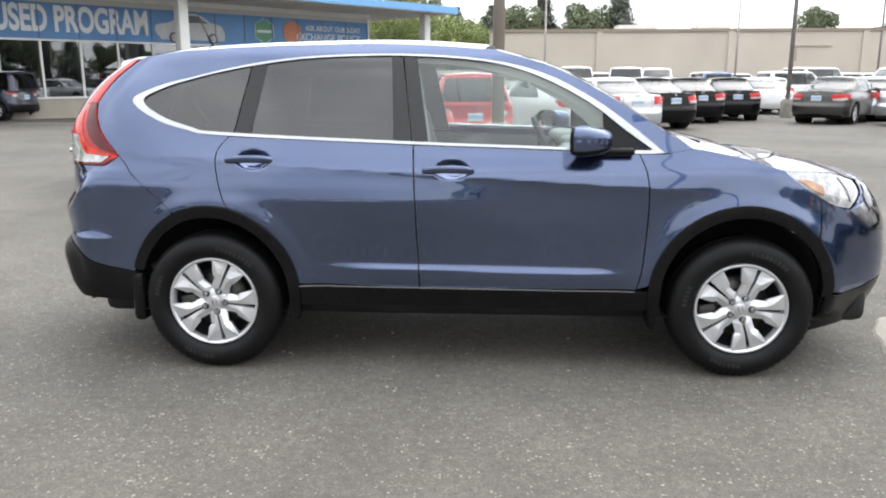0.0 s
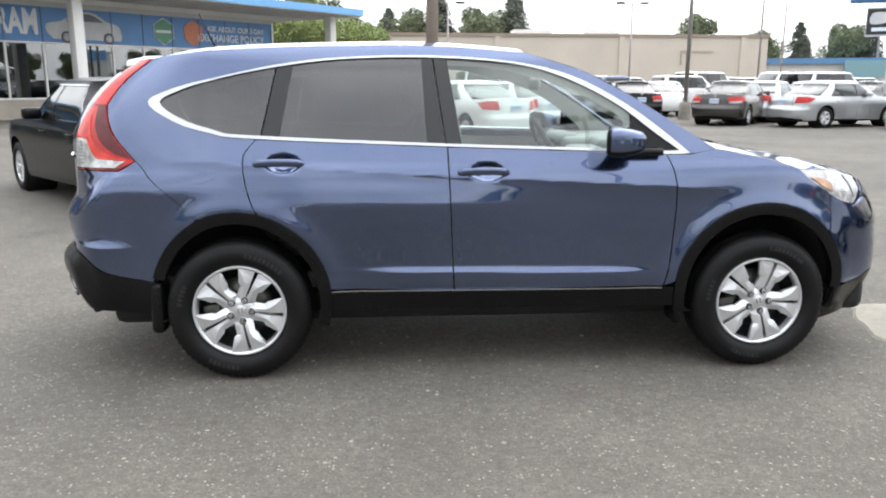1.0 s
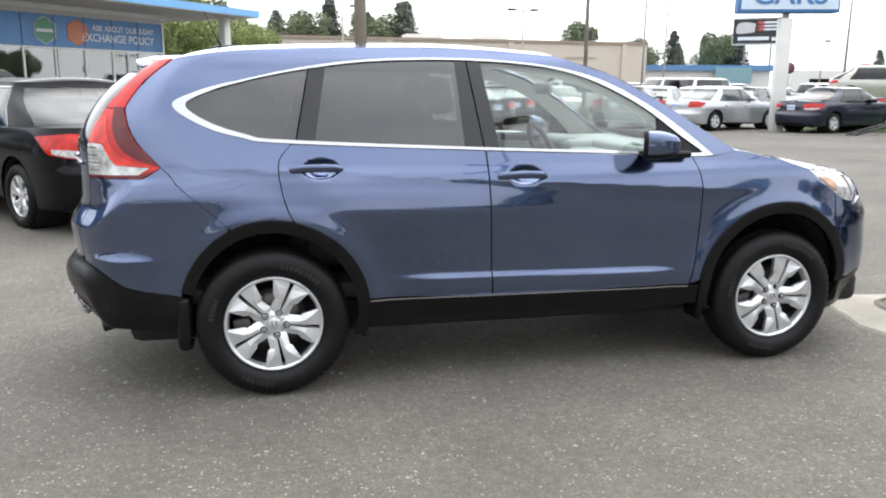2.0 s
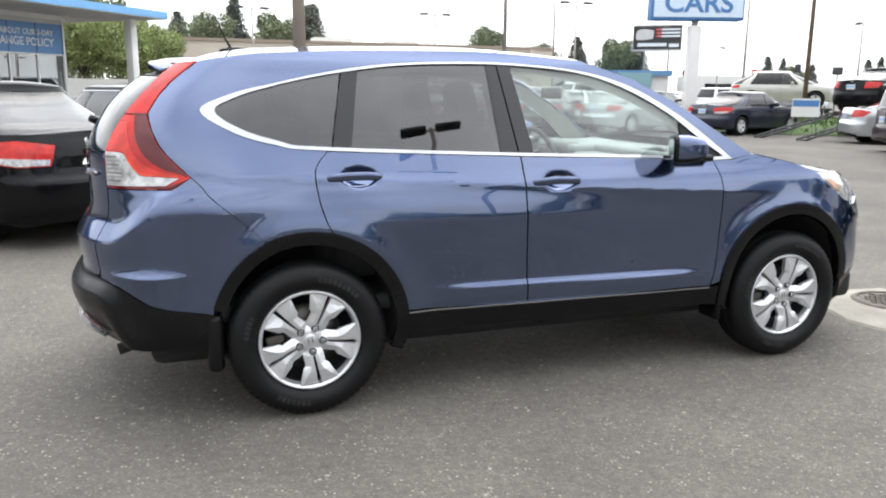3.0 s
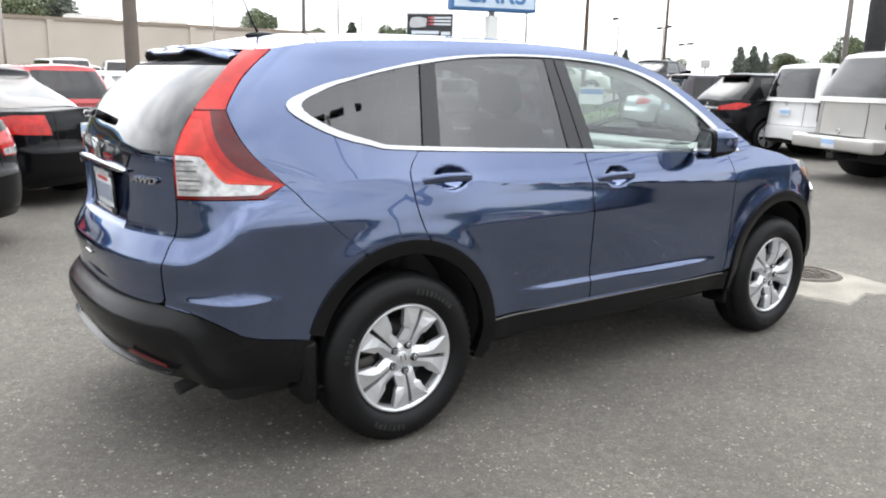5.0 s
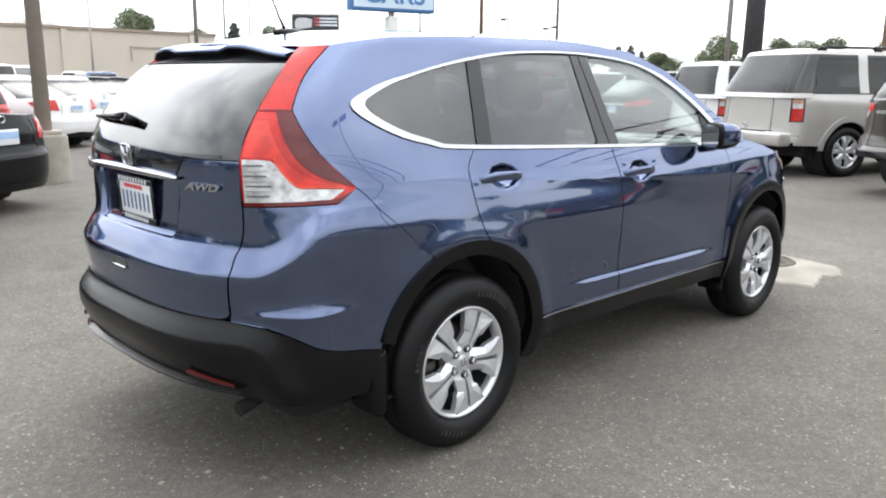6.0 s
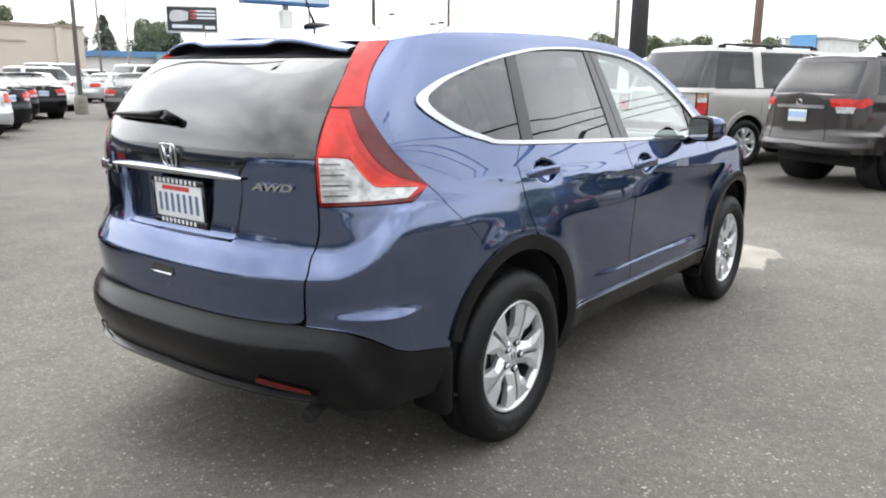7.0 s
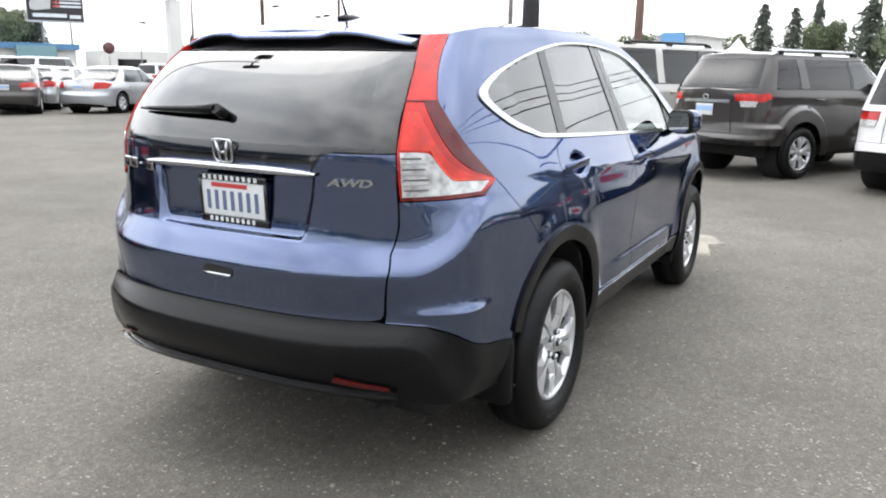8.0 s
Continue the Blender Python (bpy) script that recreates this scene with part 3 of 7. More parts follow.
def build_hero():
    car = thing("sport_utility_car", "blue metallic sport utility car with chrome window trim, parked on asphalt", "car")
    B = hero
    dlo = [(-1.722, 1.35), (-1.632, 1.402), (-1.43, 1.458), (-1.107, 1.527), (-0.79, 1.562), (-0.353, 1.571), (0.055, 1.543), (0.335, 1.477), (0.573, 1.358), (0.761, 1.225), (0.905, 1.106, 1), (0.78, 1.102), (0.463, 1.118), (-0.291, 1.142), (-1.217, 1.18), (-1.418, 1.205), (-1.592, 1.272)]
    opening = [(-1.652, 1.348), (-1.575, 1.399), (-1.37, 1.464), (-1.1, 1.517), (-0.79, 1.554), (-0.353, 1.563), (0.055, 1.534), (0.314, 1.463), (0.554, 1.34), (0.718, 1.216), (0.852, 1.12, 1), (0.77, 1.118), (0.463, 1.131), (-0.291, 1.155), (-1.217, 1.195), (-1.39, 1.216), (-1.54, 1.276)]
    outer, inner = ring(dlo), ring(opening)
    top_line = [(-1.95, 1.556), (-1.87, 1.565), (-1.72, 1.577), (-1.25, 1.607), (-0.79, 1.621), (-0.35, 1.622), (0.1, 1.593), (0.4, 1.503), (0.65, 1.372), (0.85, 1.245), (1.04, 1.128)]
    hood_line = [(1.04, 1.128), (1.12, 1.115), (1.36, 1.068), (1.54, 1.03), (1.9, 1.01), (2.1, 0.965)]
    rear_arch, front_arch = (-1.305, 0.4, 0.442), (1.303, 0.415, 0.448)
    sill = 0.447
    for left in (False, True):
        # shut lines are 5 mm gaps between the panels
        door = ring([(-1.203, 1.176, 1), (-0.75, 1.158), (-0.296, 1.139, 1), (-0.279, 0.754), (-0.264, sill, 1), (-0.86, sill + 0.012, 1)])[:-3] + \
            arc(*rear_arch, 8, 75, 10) + ring([(-1.207, 0.845, 1), (-1.226, 0.885), (-1.252, 0.98), (-1.26, 1.1), (-1.203, 1.176, 1)])[:-4]
        rd = part("rear_door", panel("rear_door", B, door, 0.012, mirror=left), BLUE, car)
        door = ring([(-0.288, 1.138, 1), (0.463, 1.114), (0.786, 1.1, 1), (0.822, 1.007), (0.836, 0.843), (0.82, 0.571), (0.793, sill, 1), (-0.257, sill, 1), (-0.272, 0.754)])
        fd = part("front_door", panel("front_door", B, door, 0.012, mirror=left), BLUE, car)
        quarter = [(-1.213, 0.845)] + arc(*rear_arch, 78, 113, 8) + ring([(-1.5, 0.812, 1), (-1.58, 0.88), (-1.776, 1.08, 1), (-1.997, 1.337, 1), (-1.985, 1.45), (-1.945, 1.555, 1)] + [(*p, 1) for p in top_line[1:]] + [(0.909, 1.102, 1)], 3)[:-3]
        quarter += [p for p in outer[40::-1]] + outer[:55:-1] + ring([(-1.209, 1.174, 1), (-1.266, 1.1), (-1.258, 0.98), (-1.232, 0.885), (-1.213, 0.848, 1)])[:-4]
        part("quarter_panel", panel("quarter_panel", B, quarter, 0.02, mirror=left), BLUE, car)
        fender = ring([(0.791, 1.1, 1), (0.909, 1.1, 1), (1.038, 1.126, 1), (1.12, 1.113), (1.36, 1.066), (1.535, 1.03, 1), (1.637, 0.942, 1), (1.7, 0.895, 1), (1.66, 0.72, 1)])[:-3] + \
            arc(*front_arch, 38, 172, 24) + ring([(0.852, 0.47, 1), (0.8, 0.45, 1), (0.826, 0.571), (0.842, 0.843), (0.828, 1.007), (0.791, 1.1, 1)])[:-4]
        part("front_wing", panel("front_wing", B, fender, 0.02, mirror=left), BLUE, car)
        nose = [(1.667, 0.715)] + ring([(1.706, 0.895, 1), (1.77, 0.857, 1), (1.885, 0.832, 1), (2.03, 0.9, 1), (2.12, 0.955, 1), (2.45, 0.93, 1), (B.q_front, 0.93, 1), (B.q_front, 0.45, 1), (2.1, 0.46), (1.95, 0.44), (1.775, 0.42, 1)], 3)[:-3] + arc(*front_arch, 3, 35, 8)
        part("front_bumper", panel("front_bumper", B, nose, 0.025, mirror=left), BLUE, car)
        low = ring([(1.7, 0.4, 1), (1.775, 0.414, 1), (1.95, 0.434), (2.1, 0.454), (B.q_front, 0.444, 1), (B.q_front, 0.25, 1), (2.0, 0.24), (1.74, 0.22, 1)])
        part("front_skirt", panel("front_skirt", B, low, mirror=left), BLACK_PLASTIC, car)
        grille = ring([(2.05, 0.885, 1), (2.14, 0.94, 1), (B.q_front, 0.91, 1), (B.q_front, 0.62, 1), (2.16, 0.7), (2.0, 0.73, 1)])
        part("grille", panel("grille", B, grille, offset=0.004, mirror=left), GLOSS_BLACK, car)
        wing = ring([(1.87, 0.826, 1), (1.985, 0.735, 1), (2.06, 0.75, 1), (2.0, 0.86, 1)])
        part("grille_trim", panel("grille_trim", B, wing, offset=0.01, mirror=left), CHROME, car)
        lamp = ring([(1.538, 1.028, 1), (1.64, 0.946), (1.77, 0.865), (1.885, 0.84, 1), (2.02, 0.905, 1), (2.08, 0.96, 1), (1.9, 1.018)])
        hl = part("headlight", panel("headlight", B, lamp, 0.03, -0.004, mirror=left), LAMP_CLEAR, car)
        amber = ring([(1.61, 0.985, 1), (1.665, 0.942), (1.73, 0.908, 1), (1.75, 0.95, 1), (1.69, 0.98)])
        part("indicator", panel("indicator", B, amber, 0.03, 0.002, mirror=left), LAMP_AMBER, hl)
        ribs = ring([(1.9, 0.87, 1), (1.99, 0.91, 1), (2.03, 0.95, 1), (1.93, 0.985, 1)])
        part("lamp_insert", panel("lamp_insert", B, ribs, 0.03, 0.003, mirror=left), LAMP_GREY, hl)
        # rear bumper, painted part
        rb = ring([(-1.501, 0.8095, 1), (-1.58, 0.8765), (-1.779, 1.0765, 1), (-1.87, 1.028, 1), (-2.23, 1.022, 1), (-2.243, 0.89), (-2.256, 0.8), (-2.276, 0.637, 1), (-2.17, 0.628), (-2.1, 0.603), (-2.0, 0.553, 1), (-1.9, 0.525), (-1.735, 0.502, 1)], 3)[:-3] + arc(*rear_arch, 167, 118, 12)
        part("bumper_side", panel("bumper_side", B, rb, 0.009, mirror=left), BLUE, car)
        # lamps
        tl_out = ring([(-1.952, 1.555, 1), (-1.992, 1.45), (-2.003, 1.335, 1), (-1.781, 1.078, 1), (-1.868, 1.032, 1), (-2.225, 1.027, 1), (-2.21, 1.18), (-2.157, 1.335), (-2.128, 1.45), (-2.15, 1.548, 1)])
        tl = part("tail_light", panel("tail_light", B, tl_out, 0.03, 0.004, 0.02, mirror=left), LAMP_RED, car, "tall red tail light with a clear lower lens")
        deep = ring([(-2.0, 1.332, 1), (-1.786, 1.079, 1), (-1.822, 1.092), (-1.9, 1.116), (-1.962, 1.16), (-2.02, 1.238), (-2.075, 1.332, 1)])
        part("dark_band", panel("dark_band", B, deep, 0.03, 0.0065, mirror=left), LAMP_DEEP, tl, "dark red outer band")
        rim_low = ring([(-1.8, 1.068, 1), (-1.868, 1.034, 1), (-2.223, 1.029, 1), (-2.223, 1.037, 1), (-1.885, 1.042, 1)], 2)
        part("lower_edge", panel("lower_edge", B, rim_low, 0.03, 0.0068, mirror=left), LAMP_DEEP, tl)
        glowing = ring([(-2.158, 1.3, 1), (-2.1, 1.3, 1), (-2.052, 1.22), (-1.998, 1.146), (-1.93, 1.108), (-1.83, 1.086, 1), (-1.85, 1.08, 1), (-2.0, 1.092), (-2.04, 1.13), (-2.07, 1.18, 1), (-2.196, 1.186, 1), (-2.181, 1.245)])
        part("lamp_chamber", panel("lamp_chamber", B, glowing, 0.03, 0.0062, mirror=left), lamp_inner, tl, "bright red inner chamber")
        seam = ring([(-2.066, 1.184, 1), (-2.045, 1.14), (-2.005, 1.096), (-1.95, 1.09), (-1.826, 1.082, 1), (-1.826, 1.078, 1), (-1.955, 1.084), (-2.012, 1.09), (-2.052, 1.136), (-2.073, 1.184, 1)])
        part("light_tube", panel("light_tube", B, seam, 0.03, 0.0088, 0.004, mirror=left), lamp_tube, tl)
        clear = ring([(-2.2, 1.178, 1), (-2.12, 1.177), (-2.074, 1.168), (-2.05, 1.13), (-2.01, 1.087), (-1.95, 1.081), (-1.832, 1.074, 1), (-1.895, 1.044, 1), (-2.216, 1.039, 1)])
        part("reverse_light", panel("reverse_light", B, clear, 0.03, 0.0085, mirror=left), LAMP_CLEAR, tl, "clear reversing lens with ribs")
        for k in range(7):
            z = 1.058 + 0.0165 * k
            a, b = -2.205 + 0.001 * k, -2.118 + 0.006 * (k % 3)
            part("rib", panel("rib", B, [(a, z), (b, z), (b, z + 0.005), (a, z + 0.005)], 0.05, 0.0105, 0.002, mirror=left), LAMP_GREY if k % 2 else LAMP_SHADE, tl)
        part("lamp_joint", panel("lamp_joint", B, [(-2.157, 1.331), (-2.003, 1.331), (-2.003, 1.335), (-2.157, 1.335)], 0.05, 0.0078, 0.002, mirror=left), LAMP_DEEP, tl)
        # chrome and panes
        part("window_trim", band("window_trim", B, outer, inner, 0.007, 0.014, left), CHROME, car, "chrome trim round the side windows")
        L = [((-1.205, 1.1), (-1.098, 1.6)), ((-1.198, 1.1), (-1.091, 1.6)), ((-1.113, 1.1), (-1.02, 1.6)), ((-0.386, 1.1), (-0.412, 1.6)), ((-0.294, 1.1), (-0.362, 1.6)), ((-0.286, 1.1), (-0.354, 1.6)), ((-0.212, 1.1), (-0.29, 1.6)), ((0.62, 1.1), (0.6, 1.6)), ((0.628, 1.1), (0.608, 1.6))]
        def between(i, j):
            p = inner if i is None else cut(inner, L[i][1], L[i][0])
            return p if j is None else cut(p, L[j][0], L[j][1])
        part("quarter_window", panel("quarter_window", B, between(None, 0), 0.025, -0.003, 0.004, left), GLASS_DARK, car, "dark tinted quarter window")
        part("rear_window", panel("rear_window", B, between(2, 3), 0.025, -0.005, 0.004, left), GLASS_DARK, rd, "dark tinted window")
        part("window_sash", panel("window_sash", B, between(1, 2), 0.06, -0.001, 0.02, left), SASH_BLACK, rd)
        part("window_sash", panel("window_sash", B, between(3, 4), 0.06, -0.001, 0.02, left), SASH_BLACK, rd)
        part("window_sash", panel("window_sash", B, between(5, 6), 0.06, -0.001, 0.02, left), SASH_BLACK, fd)
        part("front_window", panel("front_window", B, between(6, 7), 0.025, -0.005, 0.004, left), GLASS, fd, "clear window")
        part("mirror_sail", panel("mirror_sail", B, between(8, None), 0.06, -0.001, 0.02, left), BLACK_PLASTIC, fd)
        # cladding and sill
        for a, (cx, cz, r), lo, hi in (("rear", rear_arch, -18, 164), ("front", front_arch, 0, 196)):
            part("wheel_arch_trim", band("wheel_arch_trim", B, arc(cx, cz, r + 0.004, lo, hi, 30), arc(cx, cz, r - 0.052, lo, hi, 30), 0.012, 0.05, left, closed=False), BLACK_PLASTIC, car, "black plastic wheel arch trim")
        part("sill_trim", panel("sill_trim", B, [(-0.9, 0.345), (0.87, 0.34), (0.87, sill - 0.006), (-0.87, sill + 0.004)], 0.06, 0.004, 0.06, left), BLACK_PLASTIC, car)
        part("sill_strip", panel("sill_strip", B, [(-0.86, sill - 0.002), (0.79, sill - 0.012), (0.79, sill - 0.006), (-0.86, sill + 0.005)], 0.08, 0.009, 0.006, left), CHROME, car)
        s = 1 if left else -1
        for cx in (-1.31, 1.31):
            well = lathe([(0.408, s * 0.86), (0.408, s * 0.5), (0.1, s * 0.48), (0.0, s * 0.48)], 40, None, Matrix.Translation((cx, 0, 0.39)))
            for v in well.verts:
                v.co.z = max(v.co.z, 0.3)
            part("wheel_well", well, DARK, car)
        part("mud_flap", block(-1.745, -1.675, min(s * 0.7, s * 0.865), max(s * 0.7, s * 0.865), 0.235, 0.5, 0.03, 3), BLACK_PLASTIC, car)
        part("mud_flap", block(0.87, 0.905, min(s * 0.72, s * 0.87), max(s * 0.72, s * 0.87), 0.24, 0.5, 0.012), BLACK_PLASTIC, car)
        # inner faces of doors and sides
        trim = ring([(-1.9, 1.18, 1), (-1.2, 1.165), (-0.3, 1.125), (0.8, 1.09, 1), (0.78, 0.5, 1), (-0.8, 0.5, 1), (-0.85, 0.85, 1), (-1.3, 0.95, 1), (-1.85, 1.05, 1)], 2)
        part("door_lining", panel("door_lining", B, trim, 0.15, -0.07, 0.0, left), CABIN_GREY, car)
        post = ring([(-0.1, 1.6, 1), (0.1, 1.575), (0.4, 1.49), (0.65, 1.36), (0.85, 1.235), (1.0, 1.12, 1), (0.86, 1.06, 1), (0.7, 1.205), (0.53, 1.33), (0.3, 1.445), (0.05, 1.515), (-0.1, 1.535, 1)], 3)
        part("pillar_lining", panel("pillar_lining", B, post, 0.06, -0.045, 0.0, left), CABIN_PALE, car, "pale pillar lining")
        rail = ring([(-1.7, 1.545, 1), (-1.25, 1.59), (-0.79, 1.603), (-0.35, 1.605), (-0.1, 1.6, 1), (-0.1, 1.54, 1), (-0.35, 1.548), (-0.79, 1.54), (-1.25, 1.48), (-1.62, 1.4, 1)], 3)
        part("roof_lining", panel("roof_lining", B, rail, 0.08, -0.045, 0.0, left), CABIN_PALE, car)
        part("belt_post", panel("belt_post", B, [(-0.4, 1.13), (-0.2, 1.13), (-0.28, 1.55), (-0.42, 1.55)], 0.1, -0.05, 0.0, left), CABIN_GREY, car)
        # handles: a hollow in the door with a bar across
        for d, q, z in ((rd, -1.09, 1.063), (fd, -0.118, 1.02)):
            flush = Vector(B.at(q - 0.17, z))
            nrm = Vector(B.normal(np.array([q - 0.17]), np.array([z]))[0])
            bar, rows = bmesh.new(), []
            for dq, dz, high, deep, out in ((-0.13, -0.001, 0.009, 0.006, 0.004), (-0.12, 0.0, 0.015, 0.011, 0.014), (-0.09, 0.001, 0.0175, 0.012, 0.024), (-0.03, 0.003, 0.0185, 0.011, 0.031), (0.04, 0.003, 0.0185, 0.011, 0.031), (0.085, 0.002, 0.018, 0.012, 0.026), (0.112, 0.0, 0.0155, 0.012, 0.015), (0.124, -0.001, 0.009, 0.007, 0.004)):
                mid = Vector((q + dq, flush.y, z + dz)) + nrm * (out - 0.011)
                rows.append([bar.verts.new(mid + nrm * deep * math.cos(a) + Vector((0, 0, high * math.copysign(abs(math.sin(a)) ** 0.7, math.sin(a))))) for a in np.linspace(0, 2 * math.pi, 14, endpoint=False)])
            for a, b in zip(rows, rows[1:]):
                for k in range(14):
                    bar.faces.new((a[k], a[(k + 1) % 14], b[(k + 1) % 14], b[k])).smooth = True
            bar.faces.new(rows[0])
            bar.faces.new(rows[-1])
            if left:
                for v in bar.verts:
                    v.co.y *= -1
            bmesh.ops.recalc_face_normals(bar, faces=bar.faces[:])
            part("door_handle", bar, BLUE, d)
        # door mirror
        secs = [(0.0, 0.08, 0.066), (0.02, 0.085, 0.071), (0.068, 0.082, 0.07), (0.115, 0.07, 0.06), (0.15, 0.05, 0.046), (0.168, 0.022, 0.026)]
        place = Matrix(((0.899, 0.438, 0, 0.478), (s * 0.438, -s * 0.899, 0, s * 0.93), (0, 0, 1, 1.17), (0, 0, 0, 1)))
        angles = np.linspace(0, 2 * math.pi, 28, endpoint=False)
        soft = lambda c: math.copysign(abs(c) ** 0.5, c)

        def cap_of(pick, grow, rows_of):
            bm = bmesh.new()
            whole = len(pick) == len(angles)
            rows = [[bm.verts.new(place @ Vector((d, grow * hw * soft(math.cos(a)), grow * hh * soft(math.sin(a))))) for a in pick] for d, hw, hh in rows_of]
            for p, n in zip(rows, rows[1:]):
                for k in range(len(pick) - (0 if whole else 1)):
                    bm.faces.new((p[k], n[k], n[(k + 1) % len(pick)], p[(k + 1) % len(pick)])).smooth = True
            bm.faces.new(rows[-1])
            if whole:
                bm.faces.new(rows[0])
            bmesh.ops.recalc_face_normals(bm, faces=bm.faces[:])
            return bm
        mr = part("door_mirror", cap_of(angles, 0.975, secs), BLACK_PLASTIC, car, "door mirror with a blue cap on a black foot")
        part("mirror_cap", cap_of(np.linspace(radians(-20), radians(200), 24), 1.0, secs[1:]), BLUE, mr, "blue cap")
        foot = block(0.58, 0.76, min(s * 0.82, s * 0.9), max(s * 0.82, s * 0.9), 1.098, 1.135, 0.014, 2)
        part("mirror_foot", foot, BLACK_PLASTIC, mr)
        face = bmesh.new()
        f = face.faces.new([face.verts.new(place @ Vector((-0.004, 0.071 * soft(math.cos(a)), 0.057 * soft(math.sin(a))))) for a in (angles if left else angles[::-1])])
        part("mirror_glass", face, MIRROR, mr)
    # top
    roof_q = [p for p in ring([(*top_line[0], 1)] + top_line[1:6] + [(*top_line[6], 1)], 5)[:31]]
    back = [(B.q_rear + (top_line[0][0] - B.q_rear) * i / 10, 1.553) for i in range(10)]
    roof_all = back + roof_q
    part("roof", bridge("roof", B, roof_all, [0.015 + 0.028 * min(1, i / 22) for i in range(len(roof_all))], 24, 0.0, 0.0, 2.2), BLUE, car)
    part("headliner", bridge("headliner", B, roof_q, 0.02, 8, 0.0, 0.03), CABIN_PALE, car)
    screen = ring([(*top_line[6], 1)] + top_line[7:10] + [(*top_line[10], 1)], 5)[:21]
    part("windscreen", bridge("windscreen", B, screen, 0.012, 16, 0.06), GLASS, car, "clear windscreen")
    hood = ring([(*hood_line[0], 1)] + hood_line[1:5] + [(*hood_line[5], 1)], 4)[:21] + [(2.1 + (B.q_front - 2.1) * i / 8, 0.965 - 0.03 * i / 8) for i in range(1, 9)]
    part("bonnet", bridge("bonnet", B, hood, [0.045 - 0.03 * i / 28 for i in range(29)], 20), BLUE, car)
    cowl = block(1.04, 1.2, -0.7, 0.7, 1.075, 1.108, 0.01)
    part("cowl", cowl, BLACK_PLASTIC, car)
    for y in (-0.55, 0.1):
        wp = tube([(1.14, y, 1.135), (1.08, y + 0.2, 1.15), (1.03, y + 0.42, 1.165)], 0.009, 6)
        part("wiper", wp, BLACK_PLASTIC, car)
    # tailgate
    qr = B.q_rear
    def both(points):
        """Points from the right edge to the middle, then mirrored."""
        right = [(p[0], p[1]) for p in points]
        return right + [(2 * qr - q, z) for q, z in right[::-1]]
    lift = ring([(-2.281, 0.664, 1), (-2.262, 0.8), (-2.249, 0.89), (-2.236, 1.03), (-2.217, 1.17, 1)])[:-3]
    gate = both([(qr, 0.642), (-2.34, 0.642), (-2.31, 0.644), (-2.29, 0.65)] + lift + [(-2.217, 1.172)])
    tg = part("tailgate", panel("tailgate", B, gate, 0.012), BLUE, car)
    pane = both([(qr, 1.176), (-2.215, 1.176), (-2.198, 1.25), (-2.164, 1.335), (-2.136, 1.42), (-2.135, 1.495)])
    part("rear_screen", panel("rear_screen", B, pane, 0.03, 0.0, 0.01), GLASS_BACK, tg, "dark tinted rear window")
    garnish = both([(qr, 1.09), (-2.56, 1.09), (-2.545, 1.12), (-2.515, 1.162), (-2.46, 1.176), (-2.3, 1.18), (-2.3, 1.19)])
    part("tailgate_garnish", panel("tailgate_garnish", B, garnish, 0.05, 0.004, 0.006), GLOSS_BLACK, tg, "gloss black garnish")
    # a flat chrome blade with a rounded nose over the plate
    blade = bmesh.new()
    rows = []
    for q in np.linspace(qr - 0.372, qr + 0.372, 25):
        taper = 1 - (abs(q - qr) / 0.372) ** 6 * 0.6
        zc = 1.103 + 0.004 * math.cos((q - qr) * 4)
        base, out = Vector(B.at(q, 1.11)), Vector(B.normal(q, 1.12))
        out.z = 0
        rows.append([blade.verts.new(Vector((base.x, base.y, zc + h * taper)) + out * d) for h, d in ((0.015, -0.004), (0.012, 0.012), (0.004, 0.02), (-0.008, 0.02), (-0.013, 0.012), (-0.012, -0.01))])
    for a, b in zip(rows, rows[1:]):
        for k in range(5):
            blade.faces.new((a[k], a[k + 1], b[k + 1], b[k])).smooth = True
    bmesh.ops.recalc_face_normals(blade, faces=blade.faces[:])
    part("chrome_strip", blade, CHROME, tg, "chrome strip")
    grip = ring([(qr - 0.06, 0.752, 1), (qr - 0.035, 0.78), (qr + 0.08, 0.776), (qr + 0.085, 0.75, 1)], 3)
    part("tailgate_grip", panel("tailgate_grip", B, grip, 0.03, 0.002, 0.004), GLOSS_BLACK, tg)
    part("grip_lip", tube([tuple(B.at(q, 0.748) + B.normal(q, 0.748) * 0.004) for q in np.linspace(qr - 0.05, qr + 0.08, 6)], 0.0055, 10), CHROME, tg)
    # number plate with a dealer frame; its characters are plain bars
    px = float(B.at(qr, 0.99)[0]) - 0.012
    pl = part("number_plate", block(-0.152, 0.152, -0.003, 0.003, -0.079, 0.079, 0.002), PLATE_WHITE, car, "white number plate in a dark dealer frame")
    pl.matrix_local = pose(px, -0.024, 0.993, 3, 0, -90) @ Matrix.Scale(0.94, 4)
    fr = bmesh.new()
    for a in ((-0.16, 0.16, 0.066, 0.09), (-0.16, 0.16, -0.09, -0.062), (-0.16, -0.148, -0.066, 0.07), (0.148, 0.16, -0.066, 0.07)):
        block(a[0], a[1], -0.008, 0.003, a[2], a[3], 0.002, 1, fr)
    part("plate_frame", fr, GLOSS_BLACK, pl)
    for k in range(7):
        part("plate_bar", block(-0.126 + 0.038 * k, -0.109 + 0.038 * k, -0.0046, -0.0034, -0.042, 0.03, 0), INK_BLUE, pl)
    red = block(-0.1, 0.07, -0.0046, -0.0034, 0.042, 0.058, 0)
    part("plate_tab", red, INK_RED, pl)
